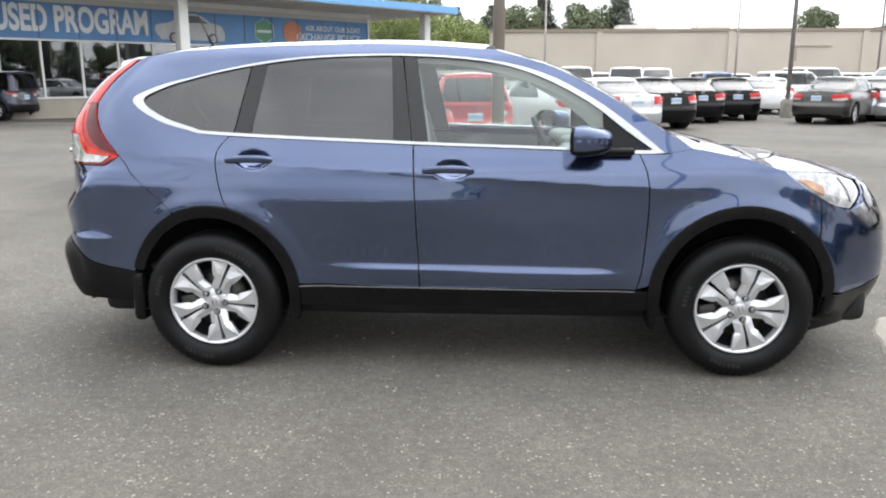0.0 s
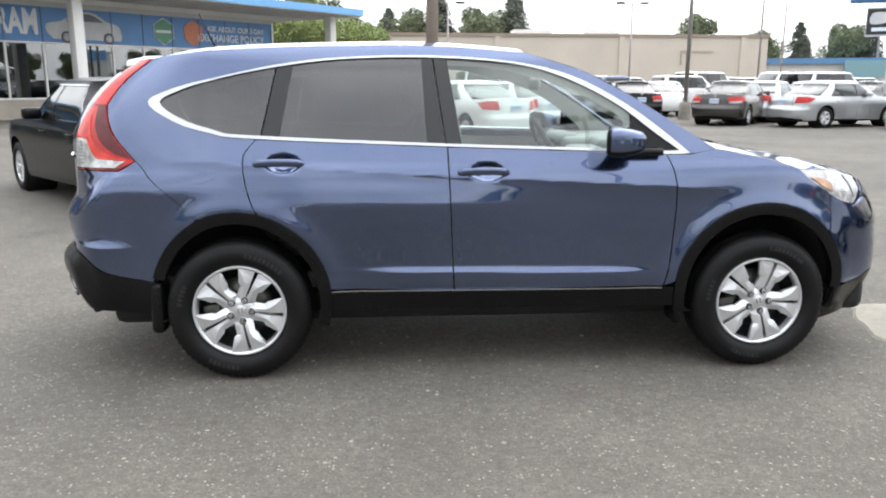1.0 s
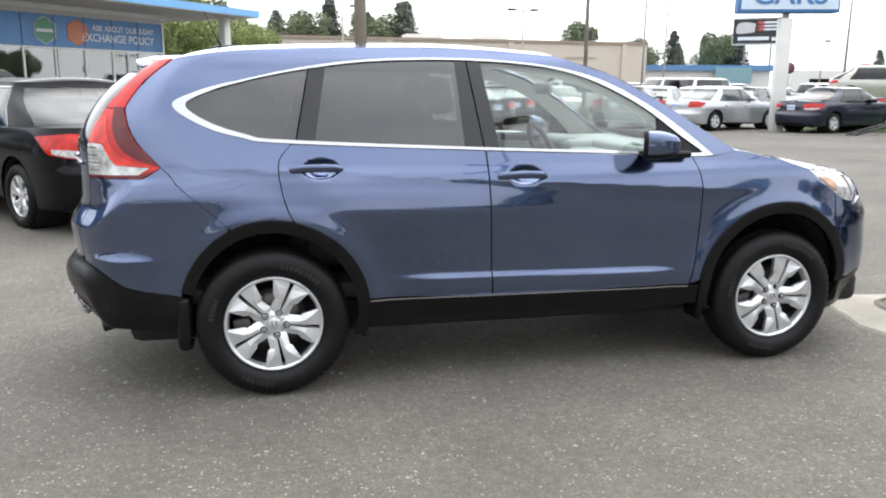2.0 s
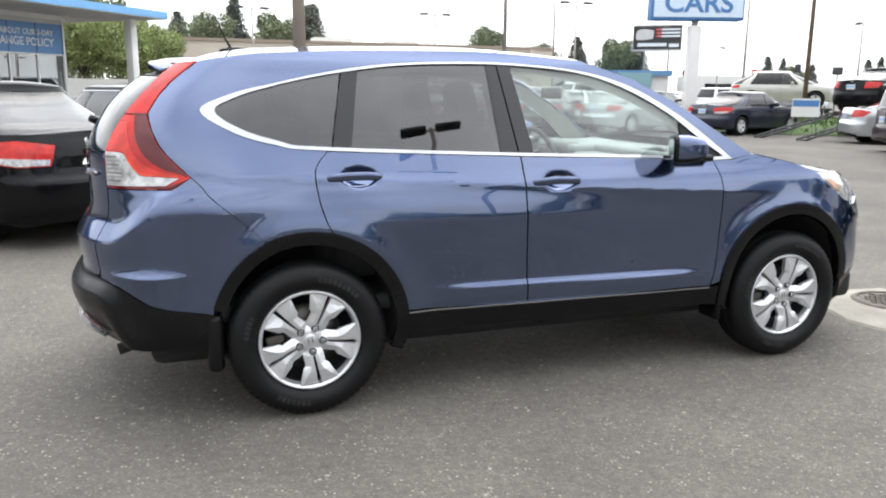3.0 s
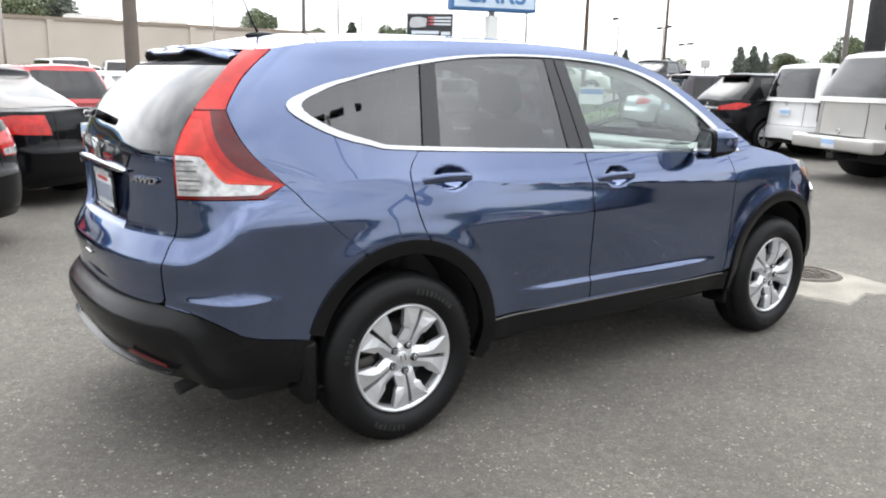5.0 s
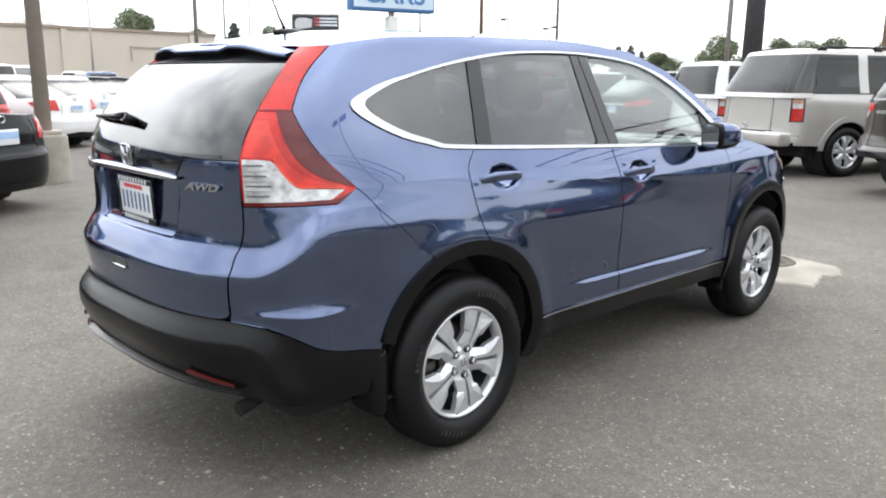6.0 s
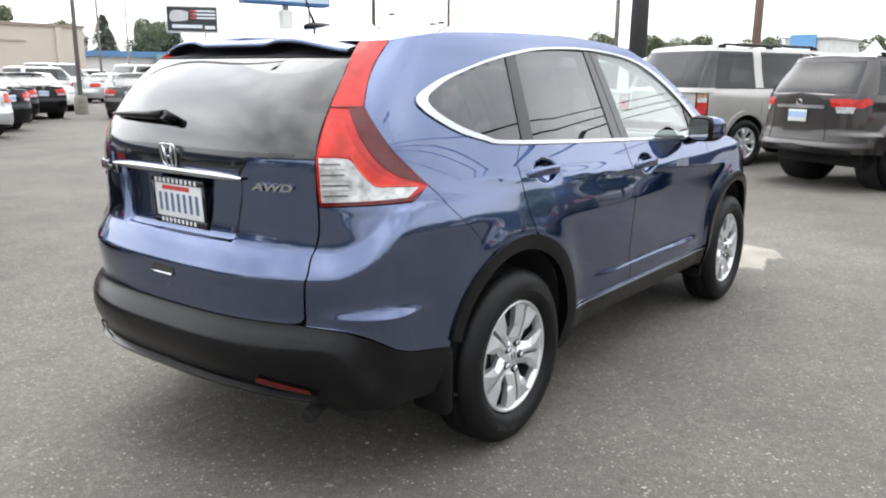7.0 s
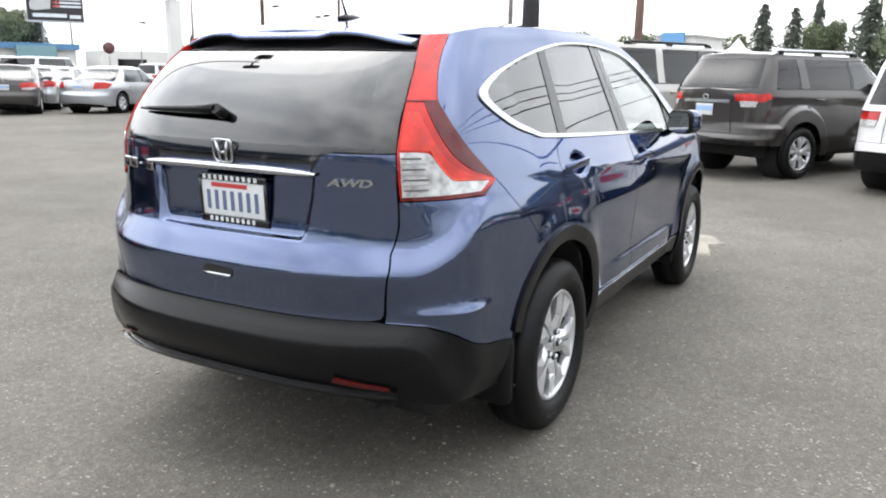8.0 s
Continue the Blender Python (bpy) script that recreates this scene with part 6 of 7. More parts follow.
# ---- showroom with canopy ----
F = pose(-6.2, 36.4, 0, 0, 0, 50.3)
hall = thing("showroom_building", "low showroom with blue window banners and a flat white canopy", "building", F)
part("wall", block(-34, 0.0, 0.0, 0.25, 0.0, 0.72), TAN_WALL, hall)
part("sill", block(-34, 0.02, -0.05, 0.3, 0.72, 0.8, 0.01), WHITE_PAINT, hall)
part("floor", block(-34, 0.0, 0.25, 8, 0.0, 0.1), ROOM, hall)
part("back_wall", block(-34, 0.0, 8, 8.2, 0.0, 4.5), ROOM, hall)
part("end_wall", block(-0.12, 0.0, 0.25, 8, 0.0, 0.8), WHITE_PAINT, hall)
part("end_glass", block(-0.08, -0.06, 0.25, 8, 0.8, 4.4), GLASS_SHOP, hall)
part("roof", block(-34, 0.1, -0.1, 8.2, 4.42, 4.75), WHITE_PAINT, hall)
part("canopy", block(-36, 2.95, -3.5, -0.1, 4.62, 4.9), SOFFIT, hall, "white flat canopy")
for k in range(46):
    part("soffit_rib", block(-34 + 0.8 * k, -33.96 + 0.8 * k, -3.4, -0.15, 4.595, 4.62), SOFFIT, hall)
part("fascia", block(-36.02, 2.98, -3.56, -3.5, 4.66, 4.98), SKY_BLUE, hall, "light blue fascia")
part("fascia", block(2.95, 3.01, -3.5, 8.0, 4.66, 4.98), SKY_BLUE, hall)
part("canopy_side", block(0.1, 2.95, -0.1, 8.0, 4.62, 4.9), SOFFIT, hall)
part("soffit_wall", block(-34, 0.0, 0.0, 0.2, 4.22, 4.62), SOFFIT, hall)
for x in (-26.0, -11.55, 2.0):
    part("column", block(x - 0.2, x + 0.2, -2.35, -1.95, 0.0, 4.62, 0.02), WHITE_PAINT, hall, "square white column")
for k in range(24):
    x = -0.04 - 1.46 * k
    part("mullion", block(x - 0.04, x + 0.04, -0.03, 0.08, 0.8, 2.88), WHITE_PAINT, hall)
    if k < 23:
        part("pane", block(x - 1.42, x - 0.04, 0.02, 0.03, 0.8, 2.86), GLASS_SHOP, hall)
        part("banner_panel", block(x - 1.445, x - 0.015, -0.02, 0.06, 2.9, 4.22), BANNER, hall, "blue printed banner panel")
        part("panel_joint", block(x - 0.018, x + 0.018, -0.048, -0.02, 2.91, 4.22), INK_BLUE, hall)
part("transom", block(-34, 0.0, -0.04, 0.08, 2.84, 2.91), WHITE_PAINT, hall)
part("corner_post", block(-0.05, 0.06, -0.06, 0.1, 0.0, 4.3), WHITE_PAINT, hall)
words = lettering("USED PROGRAM", 1.28, 0.006, 0.042, "RIGHT")
words.transform(Matrix.Diagonal((0.61, 1, 1, 1)))
part("lettering", words, LETTER_WHITE, hall, "white USED PROGRAM lettering").matrix_local = pose(-11.85, -0.032, 3.6)
for text, size, z in (("ASK ABOUT OUR 3-DAY", 0.34, 3.8), ("EXCHANGE POLICY", 0.48, 3.38)):
    words = lettering(text, size, 0.005, 0.006, "RIGHT")
    part("lettering", words, LETTER_WHITE, hall, "white lettering on a blue banner").matrix_local = Matrix.Translation((-0.55, -0.03, z)) @ Matrix.Diagonal((0.92, 1, 1, 1))
GREEN_SIGN = material("green_print", (0.1, 0.27, 0.17), 0.5, spread=0.15)
ORANGE_SIGN = material("orange_print", (0.55, 0.2, 0.11), 0.5, spread=0.15)
for x, mt, word in ((-6.3, GREEN_SIGN, "green"), (-4.75, ORANGE_SIGN, "orange")):
    hexa = [(0.56 * math.cos(radians(30 + 60 * k)), 0.56 * math.sin(radians(30 + 60 * k))) for k in range(6)]
    part("round_print", plate_of(hexa, 0.006), mt, hall, word + " six-sided print").matrix_local = pose(x, -0.03, 3.57)
    rim = bmesh.new()
    for k in range(6):
        a, b2 = hexa[k], hexa[(k + 1) % 6]
        tube([(a[0], 0, a[1]), (b2[0], 0, b2[1])], 0.016, 4, rim)
    part("print_outline", rim, LETTER_WHITE if word == "green" else ORANGE_SIGN, hall).matrix_local = pose(x, -0.034, 3.57)
    part("print_bar", block(x - 0.38, x + 0.38, -0.036, -0.03, 3.5, 3.62), LETTER_WHITE if word == "green" else mt, hall)
# printed car shape
PRINT_GREY = material("grey_print", (0.45, 0.46, 0.47), 0.5, spread=0.12, scale=2)
shape = ring([(-11.3, 3.05, 1), (-11.55, 3.35), (-11.5, 3.62), (-10.9, 3.75), (-10.3, 4.08), (-9.6, 4.12), (-9.0, 3.8), (-8.5, 3.66), (-8.35, 3.3), (-8.4, 3.05, 1)])
part("printed_car", plate_of(shape, 0.004), PRINT_GREY, hall, "grey car printed on the banner").matrix_local = pose(0, -0.03, 0)
glassy = ring([(-10.75, 3.75, 1), (-10.25, 4.0), (-9.65, 4.03), (-9.15, 3.76, 1)])
PRINT_DARK = material("dark_grey_print", (0.12, 0.13, 0.15), 0.6, spread=0.3, scale=3)
part("printed_window", plate_of(glassy, 0.003), PRINT_DARK, hall).matrix_local = pose(0, -0.034, 0)
for x in (-10.75, -8.95):
    part("printed_wheel", lathe([(0.0, 0.0), (0.23, 0.0), (0.23, 0.003)], 24), PRINT_DARK, hall).matrix_local = pose(x, -0.036, 3.13)
    part("printed_rim", lathe([(0.0, 0.0), (0.15, 0.0), (0.15, 0.003)], 24), PRINT_GREY, hall).matrix_local = pose(x, -0.04, 3.13)

# ---- beige store ----
store = thing("store_building", "long windowless beige store with a brown parapet", "building")
part("wall", block(0.0, 41.3, 80, 110, 0, 6.2), BEIGE, store)
part("parapet", block(-0.15, 41.45, 79.85, 110, 6.15, 6.45), TRIM_BROWN, store)
for x in (11.5, 25.0, 38.5):
    part("pilaster", block(x - 0.3, x + 0.3, 79.8, 80, 0, 6.15), BEIGE, store)
for x, w in ((14.0, 4.2), (22.5, 3.4)):
    part("roof_unit", block(x, x + w, 84, 87, 6.4, 7.1), WHITE_PAINT, store)
part("wall_rail", block(31.5, 35.2, 79.86, 79.95, 4.62, 4.72), TAN_WALL, store)
part("wall_pipe", block(31.6, 31.7, 79.84, 79.95, 3.2, 4.62), TAN_WALL, store)

# ---- low buildings further off ----
TEAL = material("teal_wall", (0.2, 0.34, 0.38), 0.7, spread=0.06)
b2 = thing("shop_building", "low pale shop with a blue flat roof edge", "building", pose(47, 92, 0, 0, 0, -20))
part("wall", block(0, 16, 0, 10, 0, 3.6), WHITE_PAINT, b2)
part("roof_edge", block(-3.5, 16.3, -0.6, 10, 3.6, 4.3), material("dull_blue_fascia", (0.1, 0.23, 0.42), 0.5, spread=0.1), b2)
part("sign_wall", block(9, 13.5, -0.9, -0.6, 2.0, 4.0), TEAL, b2)
b3 = thing("shop_building", "small white shop with a dark window", "building", pose(62, 82, 0, 0, 0, -25))
part("wall", block(0, 9, 0, 8, 0, 3.6), WHITE_PAINT, b3)
part("window", block(2.0, 5.5, -0.06, 0.0, 1.2, 2.6), GLOSS_BLACK, b3)
b4 = thing("store_building", "pale store with a flat roof beyond the lot", "building", pose(76, 18, 0, 0, 0, -100))
part("wall", block(0.4, 4.4, 0, 8, 0, 5.3), WHITE_PAINT, b4)
part("roof_edge", block(0.2, 4.6, -0.2, 8, 5.3, 5.5), SOFFIT, b4)
part("blue_sign", block(1.0, 3.4, -0.25, -0.02, 4.3, 5.7), SKY_BLUE, b4)
b5 = thing("pavilion", "white pavilion with a pointed roof", "building", pose(58, 7.2, 0.0) @ Matrix.Diagonal((0.5, 0.5, 0.86, 1)))
part("walls", block(-2.6, 2.6, -2.6, 2.6, 0, 3.4), WHITE_PAINT, b5)
part("roof", lathe([(4.2, 3.3), (2.4, 3.8), (1.1, 4.2), (0.4, 4.75), (0.02, 5.0)], 8, None, pose(0, 0, 0, 90), False), WHITE_PAINT, b5)
wall = thing("boundary_wall", "low grey block wall under the trees", "wall", pose(-5, 62, 0), kind="structure")
part("wall", block(-25, 4.6, 0, 0.3, 0, 2.1), SOFFIT, wall)

# ---- poles and signs ----
def lamp_pole(x, y, h, r, mat, heads=(), base=0.0, label="tall grey lighting pole", arm=0.7, head=(0.3, 0.17)):
    p = thing("light_pole" if heads else "pole", label, "pole", pose(x, y, 0))
    part("shaft", tube([(0, 0, base * 0.9), (0, 0, h)], [r, r * 0.72], 14), mat, p)
    if base:
        part("base", lathe([(0.0, base), (r * 2.6, base), (r * 2.75, base - 0.03), (r * 2.9, 0.0)], 20, None, pose(0, 0, 0, 90) @ Matrix.Diagonal((1, 1, 1, 1))), CONCRETE, p, "pale concrete base")
        part("flange", block(-r * 1.7, r * 1.7, -r * 1.7, r * 1.7, base, base + 0.06, 0.01), mat, p)
    for a in heads:
        part("arm", tube([(0, 0, h - 0.1), (arm * math.cos(radians(a)), arm * math.sin(radians(a)), h - 0.02)], 0.03, 6), mat, p)
        part("lamp_head", block(-head[0], head[0], -head[1], head[1], -0.09, 0.06, 0.04), DARK_POLE, p).matrix_local = pose(arm * 1.25 * math.cos(radians(a)), arm * 1.25 * math.sin(radians(a)), h, 0, 0, a)
    return p


lamp_pole(0.22, 8.75, 11, 0.105, TAN_POLE, (0, 180), 0.66, "tan lighting pole on a round concrete base")
lamp_pole(4.1, -11.5, 11, 0.07, GALVANISED, (14, 194), 0.66, "slim lighting pole with two dark lamp heads", 0.34, (0.31, 0.15))
lamp_pole(11.2, 25.6, 12, 0.085, GALVANISED, (20, 200), 0.62, "grey lighting pole on a concrete base")
for x, y, h, r, hd in ((17.4, 52.7, 7.0, 0.08, (0, 180)), (25.5, 49.2, 13, 0.08, ()), (24.5, 44.1, 7.3, 0.07, (0, 180)), (3.9, 51.25, 6.8, 0.08, (10, 190)), (41, 36, 6.0, 0.07, (60,)), (46, 36, 5.6, 0.07, (60, 240))):
    lamp_pole(x, y, h, r, GALVANISED, hd)
lamp_pole(24.4, 23.1, 12.5, 0.1, WOOD_POLE, label="weathered wooden utility pole")
lamp_pole(28.4, 21.7, 12.0, 0.075, WOOD_POLE, label="weathered wooden utility pole")
lamp_pole(24.5, 9.9, 11.0, 0.36, DARK_POLE, label="thick dark steel pole")
lamp_pole(22.8, 10.0, 11.0, 0.09, GALVANISED, label="slim grey steel pole")
lamp_pole(30.4, 7.3, 12.0, 0.2, material("brown_steel", (0.25, 0.17, 0.14), 0.6, spread=0.15), label="brown painted steel pole beside the lot")
lamp_pole(27.0, 30.2, 8.0, 0.07, GALVANISED, (200,), label="slim grey traffic pole")

sg = thing("used_cars_sign", "blue and white USED CARS sign on a white post", "sign", pose(15.75, 19.5, -0.12, 0, 0, -18))
SIGN_FACE = material("sign_face", (0.62, 0.74, 0.86), 0.4, spread=0.05)
SIGN_BLUE = material("sign_blue", (0.07, 0.2, 0.45), 0.45, spread=0.05)
part("cabinet", block(-1.62, 1.62, -0.3, 0.3, 4.02, 5.95, 0.03), SIGN_BLUE, sg)
part("face", block(-1.55, 1.55, -0.315, -0.298, 4.12, 5.9), SIGN_FACE, sg)
part("post", block(-0.2, 0.2, -0.2, 0.2, 0, 3.85, 0.02), WHITE_PAINT, sg, "white square post")
part("neck", block(-0.09, 0.09, -0.09, 0.09, 3.85, 4.02), STEEL_PAINT, sg)
for text, z in (("USED", 5.32), ("CARS", 4.56)):
    words = lettering(text, 0.88, 0.01, 0.014)
    part("lettering", words, SIGN_BLUE, sg, "blue lettering").matrix_local = Matrix.Translation((0, -0.325, z)) @ Matrix.Diagonal((1.12, 1, 1, 1))

bb = thing("billboard", "dark billboard with white and red bars on posts", "billboard", pose(63.6, 92.0, 0, 0, 0, -40) @ Matrix.Diagonal((0.55, 1, 1, 1)))
part("frame", block(-6.1, 6.1, -0.2, 0.2, 7.1, 10.7), SOFFIT, bb)
part("panel", block(-5.9, 5.9, -0.25, -0.2, 7.35, 10.5), GLOSS_BLACK, bb)
part("white_print", plate_of(ring([(-5.3, 8.9), (-4.9, 9.9), (-3, 10.1), (-0.8, 9.9, 1), (-1.0, 8.8, 1), (-4.2, 8.6)]), 0.02), SOFFIT, bb).matrix_local = pose(0, -0.28, 0)
for k in range(3):
    part("bar", block(0.2, 5.6, -0.29, -0.25, 9.0 + 0.45 * k, 9.25 + 0.45 * k), LETTER_WHITE, bb)
    part("red_bar", block(-0.4, 1.1, -0.3, -0.25, 9.02 + 0.45 * k, 9.23 + 0.45 * k), INK_RED, bb)
part("text_bar", block(-4.8, 2.4, -0.29, -0.25, 7.75, 8.2), LETTER_WHITE, bb)
part("text_bar", block(3.0, 5.4, -0.29, -0.25, 7.65, 8.1), LETTER_WHITE, bb)
for x in (-3, 3):
    part("post", block(x - 0.2, x + 0.2, -0.2, 0.2, 0, 7.1), STEEL_PAINT, bb)
rs = thing("road_sign", "dark rounded sign on a thin post", "sign", pose(44, 58, 0, 0, 0, -35))
part("board", lathe([(0.0, -0.05), (0.5, -0.05), (0.52, 0.0), (0.5, 0.05), (0.0, 0.05)], 10, None, Matrix.Translation((0, 0, 3.2))), material("maroon_sign", (0.12, 0.05, 0.05), 0.5, spread=0.2), rs)
part("post", tube([(0, 0, 0), (0, 0, 2.5)], 0.06, 8), STEEL_PAINT, rs)

def pole_sign(x, y, z, w, h, mat, label, turn=-45):
    """A small sign board on a thin steel post."""
    p = thing("road_sign", label, "sign", pose(x, y, 0, 0, 0, turn))
    part("board", block(-w / 2, w / 2, -0.06, 0.06, z - h / 2, z + h / 2, 0.02), mat, p)
    part("post", tube([(0, 0.0, 0), (0, 0.0, z - h / 2)], 0.06, 8), STEEL_PAINT, p)


pole_sign(48.1, 44.6, 3.2, 0.75, 0.6, DARK_POLE, "dark square sign on a thin post")
pole_sign(45.8, 31.9, 2.9, 0.65, 0.6, SOFFIT, "pale grey sign on a thin post", -60)
pole_sign(50.4, 56.3, 3.4, 0.9, 0.4, INK_RED, "small red sign on a thin post", -35)
pole_sign(59.8, 61.2, 4.0, 0.6, 0.8, DARK_POLE, "dark tall sign on a thin post", -40)
lamp_pole(44.6, 54.6, 5.4, 0.06, GALVANISED, (30,), label="distant grey lamp post by the road")
lamp_pole(48.9, 36.1, 4.5, 0.06, GALVANISED, (60, 240), label="distant grey lamp post by the road")

# ---- raised display with ramps ----
GRASS = material("grass", (0.07, 0.12, 0.03), 0.9, spread=0.35, scale=3, fleck=0.4)
isle = bmesh.new()
bmesh.ops.create_grid(isle, x_segments=30, y_segments=18, size=1)
for v in isle.verts:
    d = max(0.0, 1 - max(abs(v.co.x), abs(v.co.y)) ** 4)
    v.co = (v.co.x * 6.5, v.co.y * 3.6, 0.02 + 0.3 * d + 0.03 * math.sin(5 * v.co.x) * d)
for f in isle.faces:
    f.smooth = True
tagged(part("grass_island", isle, GRASS), "grassy raised island beside the lot", "grass", pose(0, 0, 0) and "", kind="structure").matrix_world = pose(24.0, 22.2, 0, 0, 0, 45)
bl = bmesh.new()
r3 = random.Random(9)
for k in range(2600):
    x, y = r3.uniform(-6.3, 6.3), r3.uniform(-3.5, 3.5)
    d = max(0.0, 1 - max(abs(x / 6.5), abs(y / 3.6)) ** 4)
    z, a, s, h = 0.3 * d, r3.uniform(0, 6.28), 0.03, r3.uniform(0.08, 0.2)
    bl.faces.new((bl.verts.new((x - s * math.cos(a), y - s * math.sin(a), z)), bl.verts.new((x + s * math.cos(a), y + s * math.sin(a), z)), bl.verts.new((x + r3.uniform(-0.05, 0.05), y + r3.uniform(-0.05, 0.05), z + h))))
tagged(part("grass_blades", bl, GRASS), "short green grass blades on the island", "grass", kind="stuff").matrix_world = pose(24.0, 22.2, 0, 0, 0, 45)

def display_rack(m, high, long, ramps, label):
    """Two raised wheel tracks on legs, with ladder ramps where asked."""
    rack = thing("display_rack", label, "rack", m)
    for y in (-0.85, 0.85):
        part("track", block(0.0, long, y - 0.2, y + 0.2, high - 0.1, high, 0.01), DARK_POLE, rack)
        for x in (0.15, long / 2, long - 0.15):
            part("leg", block(x - 0.05, x + 0.05, y - 0.05, y + 0.05, 0, high - 0.1), DARK_POLE, rack)
        if ramps:
            ramp = bmesh.new()
            for d in (-0.17, 0.17):
                tube([(-ramps, y + d, 0.04), (0.0, y + d, high - 0.04)], 0.04, 6, ramp)
            for k in range(13):
                x, z = -ramps * (1 - k / 12), 0.04 + (high - 0.08) * k / 12
                tube([(x, y - 0.17, z), (x, y + 0.17, z)], 0.02, 5, ramp)
            part("ramp", ramp, DARK_POLE, rack, "ladder-like loading ramp")


display_rack(pose(20.2, 16.2, 0, 0, 0, 6), 0.85, 4.6, 3.7, "dark steel display rack with two loading ramps")
display_rack(pose(23.6, 26.7, 0, 0, 0, -42.5), 0.8, 4.2, 0, "dark steel display rack on the grass island")
board = thing("lawn_sign", "white lawn sign with a blue header on legs", "sign", pose(19.0, 17.4, 0, 0, 0, -45) @ Matrix.Diagonal((0.82, 1, 0.95, 1)))
part("panel", block(-0.54, 0.54, -0.02, 0.02, 0.68, 1.34), WHITE_PAINT, board)
part("header", block(-0.5, 0.5, -0.03, -0.02, 1.06, 1.28), SIGN_BLUE, board)
for x in (-0.45, 0.45):
    part("leg", block(x - 0.02, x + 0.02, -0.015, 0.015, 0.0, 0.68), STEEL_PAINT, board)
make_car("sedan_car", "black sedan raised on a steel display rack", COMPACT, BODY_BLACK, parked(19.6, 16.2, 8, COMPACT, 0.85), "wedge", LOT)
make_car("crossover_car", "champagne crossover raised on a display rack", CROSSOVER, BODY_CHAMPAGNE, pose(25.2, 25.3, 0.8, 0, 0, -42.5), "high", LOT)

# ---- rows of cars towards the store ----
row_kinds = [
    make_car("sedan_car", "white sedan in the far rows", COMPACT, BODY_WHITE, pose(17.2, 48, 0, 0, 0, -60), "wedge", LOT, coarse=0.14),
    make_car("sport_utility_car", "white sport utility car in the far rows", SUV, BODY_WHITE, pose(25, 52, 0, 0, 0, 20), "high", LOT, coarse=0.14),
    make_car("sedan_car", "silver sedan in the far rows", SEDAN, BODY_SILVER, pose(13, 44, 0, 0, 0, 15), "wedge", LOT, coarse=0.14),
    make_car("hatchback_car", "red hatchback in the far rows", HATCH, BODY_RED, pose(11, 58, 0, 0, 0, 10), "high", LOT, coarse=0.14),
    make_car("sport_utility_car", "blue sport utility car in the far rows", SMALL_SUV, BLUE, pose(33, 50, 0, 0, 0, 10), "high", LOT, coarse=0.14),
    make_car("sedan_car", "dark sedan in the far rows", SEDAN, BODY_GREY, pose(9.5, 38, 0, 0, 0, 80), "corner", LOT, coarse=0.14),
    make_car("sport_utility_car", "tall white sport utility car in the far rows", HEAVY_SUV, BODY_WHITE, pose(4.0, 36, 0, 0, 0, 95), "stack", LOT, coarse=0.14)]
for kind, x, y, a in ((0, 6.3, 32.8, 70), (0, 8.7, 33.5, 60), (1, 6.0, 43.0, 100), (3, 10.2, 47.5, 20), (4, 11.6, 37.5, 85), (0, 11.6, 29.8, 265), (1, 16.2, 38.0, 15), (2, 19.2, 37.0, 20), (0, 13.9, 35.5, 80), (2, 22.6, 36.0, 20), (1, 13.0, 42.5, 60),
                      (0, 4.5, 62, 100), (2, 8.0, 55, 70), (0, 9.5, 62, 10), (2, 14.8, 58, 170), (1, 19.5, 58, 10), (0, 21, 45, -60), (0, 24.5, 44, 20), (1, 29, 56, 0), (0, 28, 47, 30), (0, 17.5, 44.5, 30),
                      (2, 32, 42, 20), (5, 22.5, 31, 30), (0, 18.6, 29.5, 35), (2, 26, 36, 15), (1, 36.5, 54, 0), (0, 38, 46, 10), (2, 6.2, 27.5, 85), (0, 3.2, 27, 100), (5, 1.2, 34, 95), (0, -2.0, 44, 100), (2, -4.5, 48, 0), (5, 30, 30, 12), (0, 34, 34, 10),
                      (0, 15.2, 27.0, 40), (2, 14.0, 24.5, 45), (0, 29.5, 39.0, 20), (1, 34.5, 40.5, 10), (2, 40, 40, 0),
                      (6, 7.4, 38.6, 80), (6, 9.6, 41.5, 260), (6, 18.6, 41.2, 30), (6, 22.4, 40.4, 200), (6, 25.6, 40.0, 15), (0, 4.6, 40.6, 95)):
    copy_thing(row_kinds[kind], pose(x, y, 0, 0, 0, a))
van = thing("yellow_van", "small yellow van beside the block wall", "van", pose(-2.6, 57, 0) @ Matrix.Diagonal((0.6, 1, 0.92, 1)))
part("body", block(-1.6, 1.6, -0.9, 0.9, 0.5, 2.0, 0.2, 3), material("yellow_paint", (0.6, 0.4, 0.06), 0.4, spread=0.1), van)
for x in (-1, 1):
    part("wheel", lathe([(0.0, -0.95), (0.3, -0.95), (0.33, -0.85), (0.33, -0.7)], 16, None, Matrix.Translation((x, 0, 0.33))), RUBBER, van)

# ---- trees ----
LEAF = material("broad_leaves", (0.15, 0.18, 0.1), 0.7, spread=0.45, scale=0.6, fleck=0.3)
LEAF_PALE = material("young_leaves", (0.25, 0.3, 0.11), 0.7, spread=0.45, scale=0.5, fleck=0.3)
NEEDLE = material("dark_needles", (0.13, 0.15, 0.12), 0.75, spread=0.5, scale=0.7, fleck=0.3)
BARK = material("bark", (0.09, 0.065, 0.05), 0.9, spread=0.4, scale=5, bump=0.6)


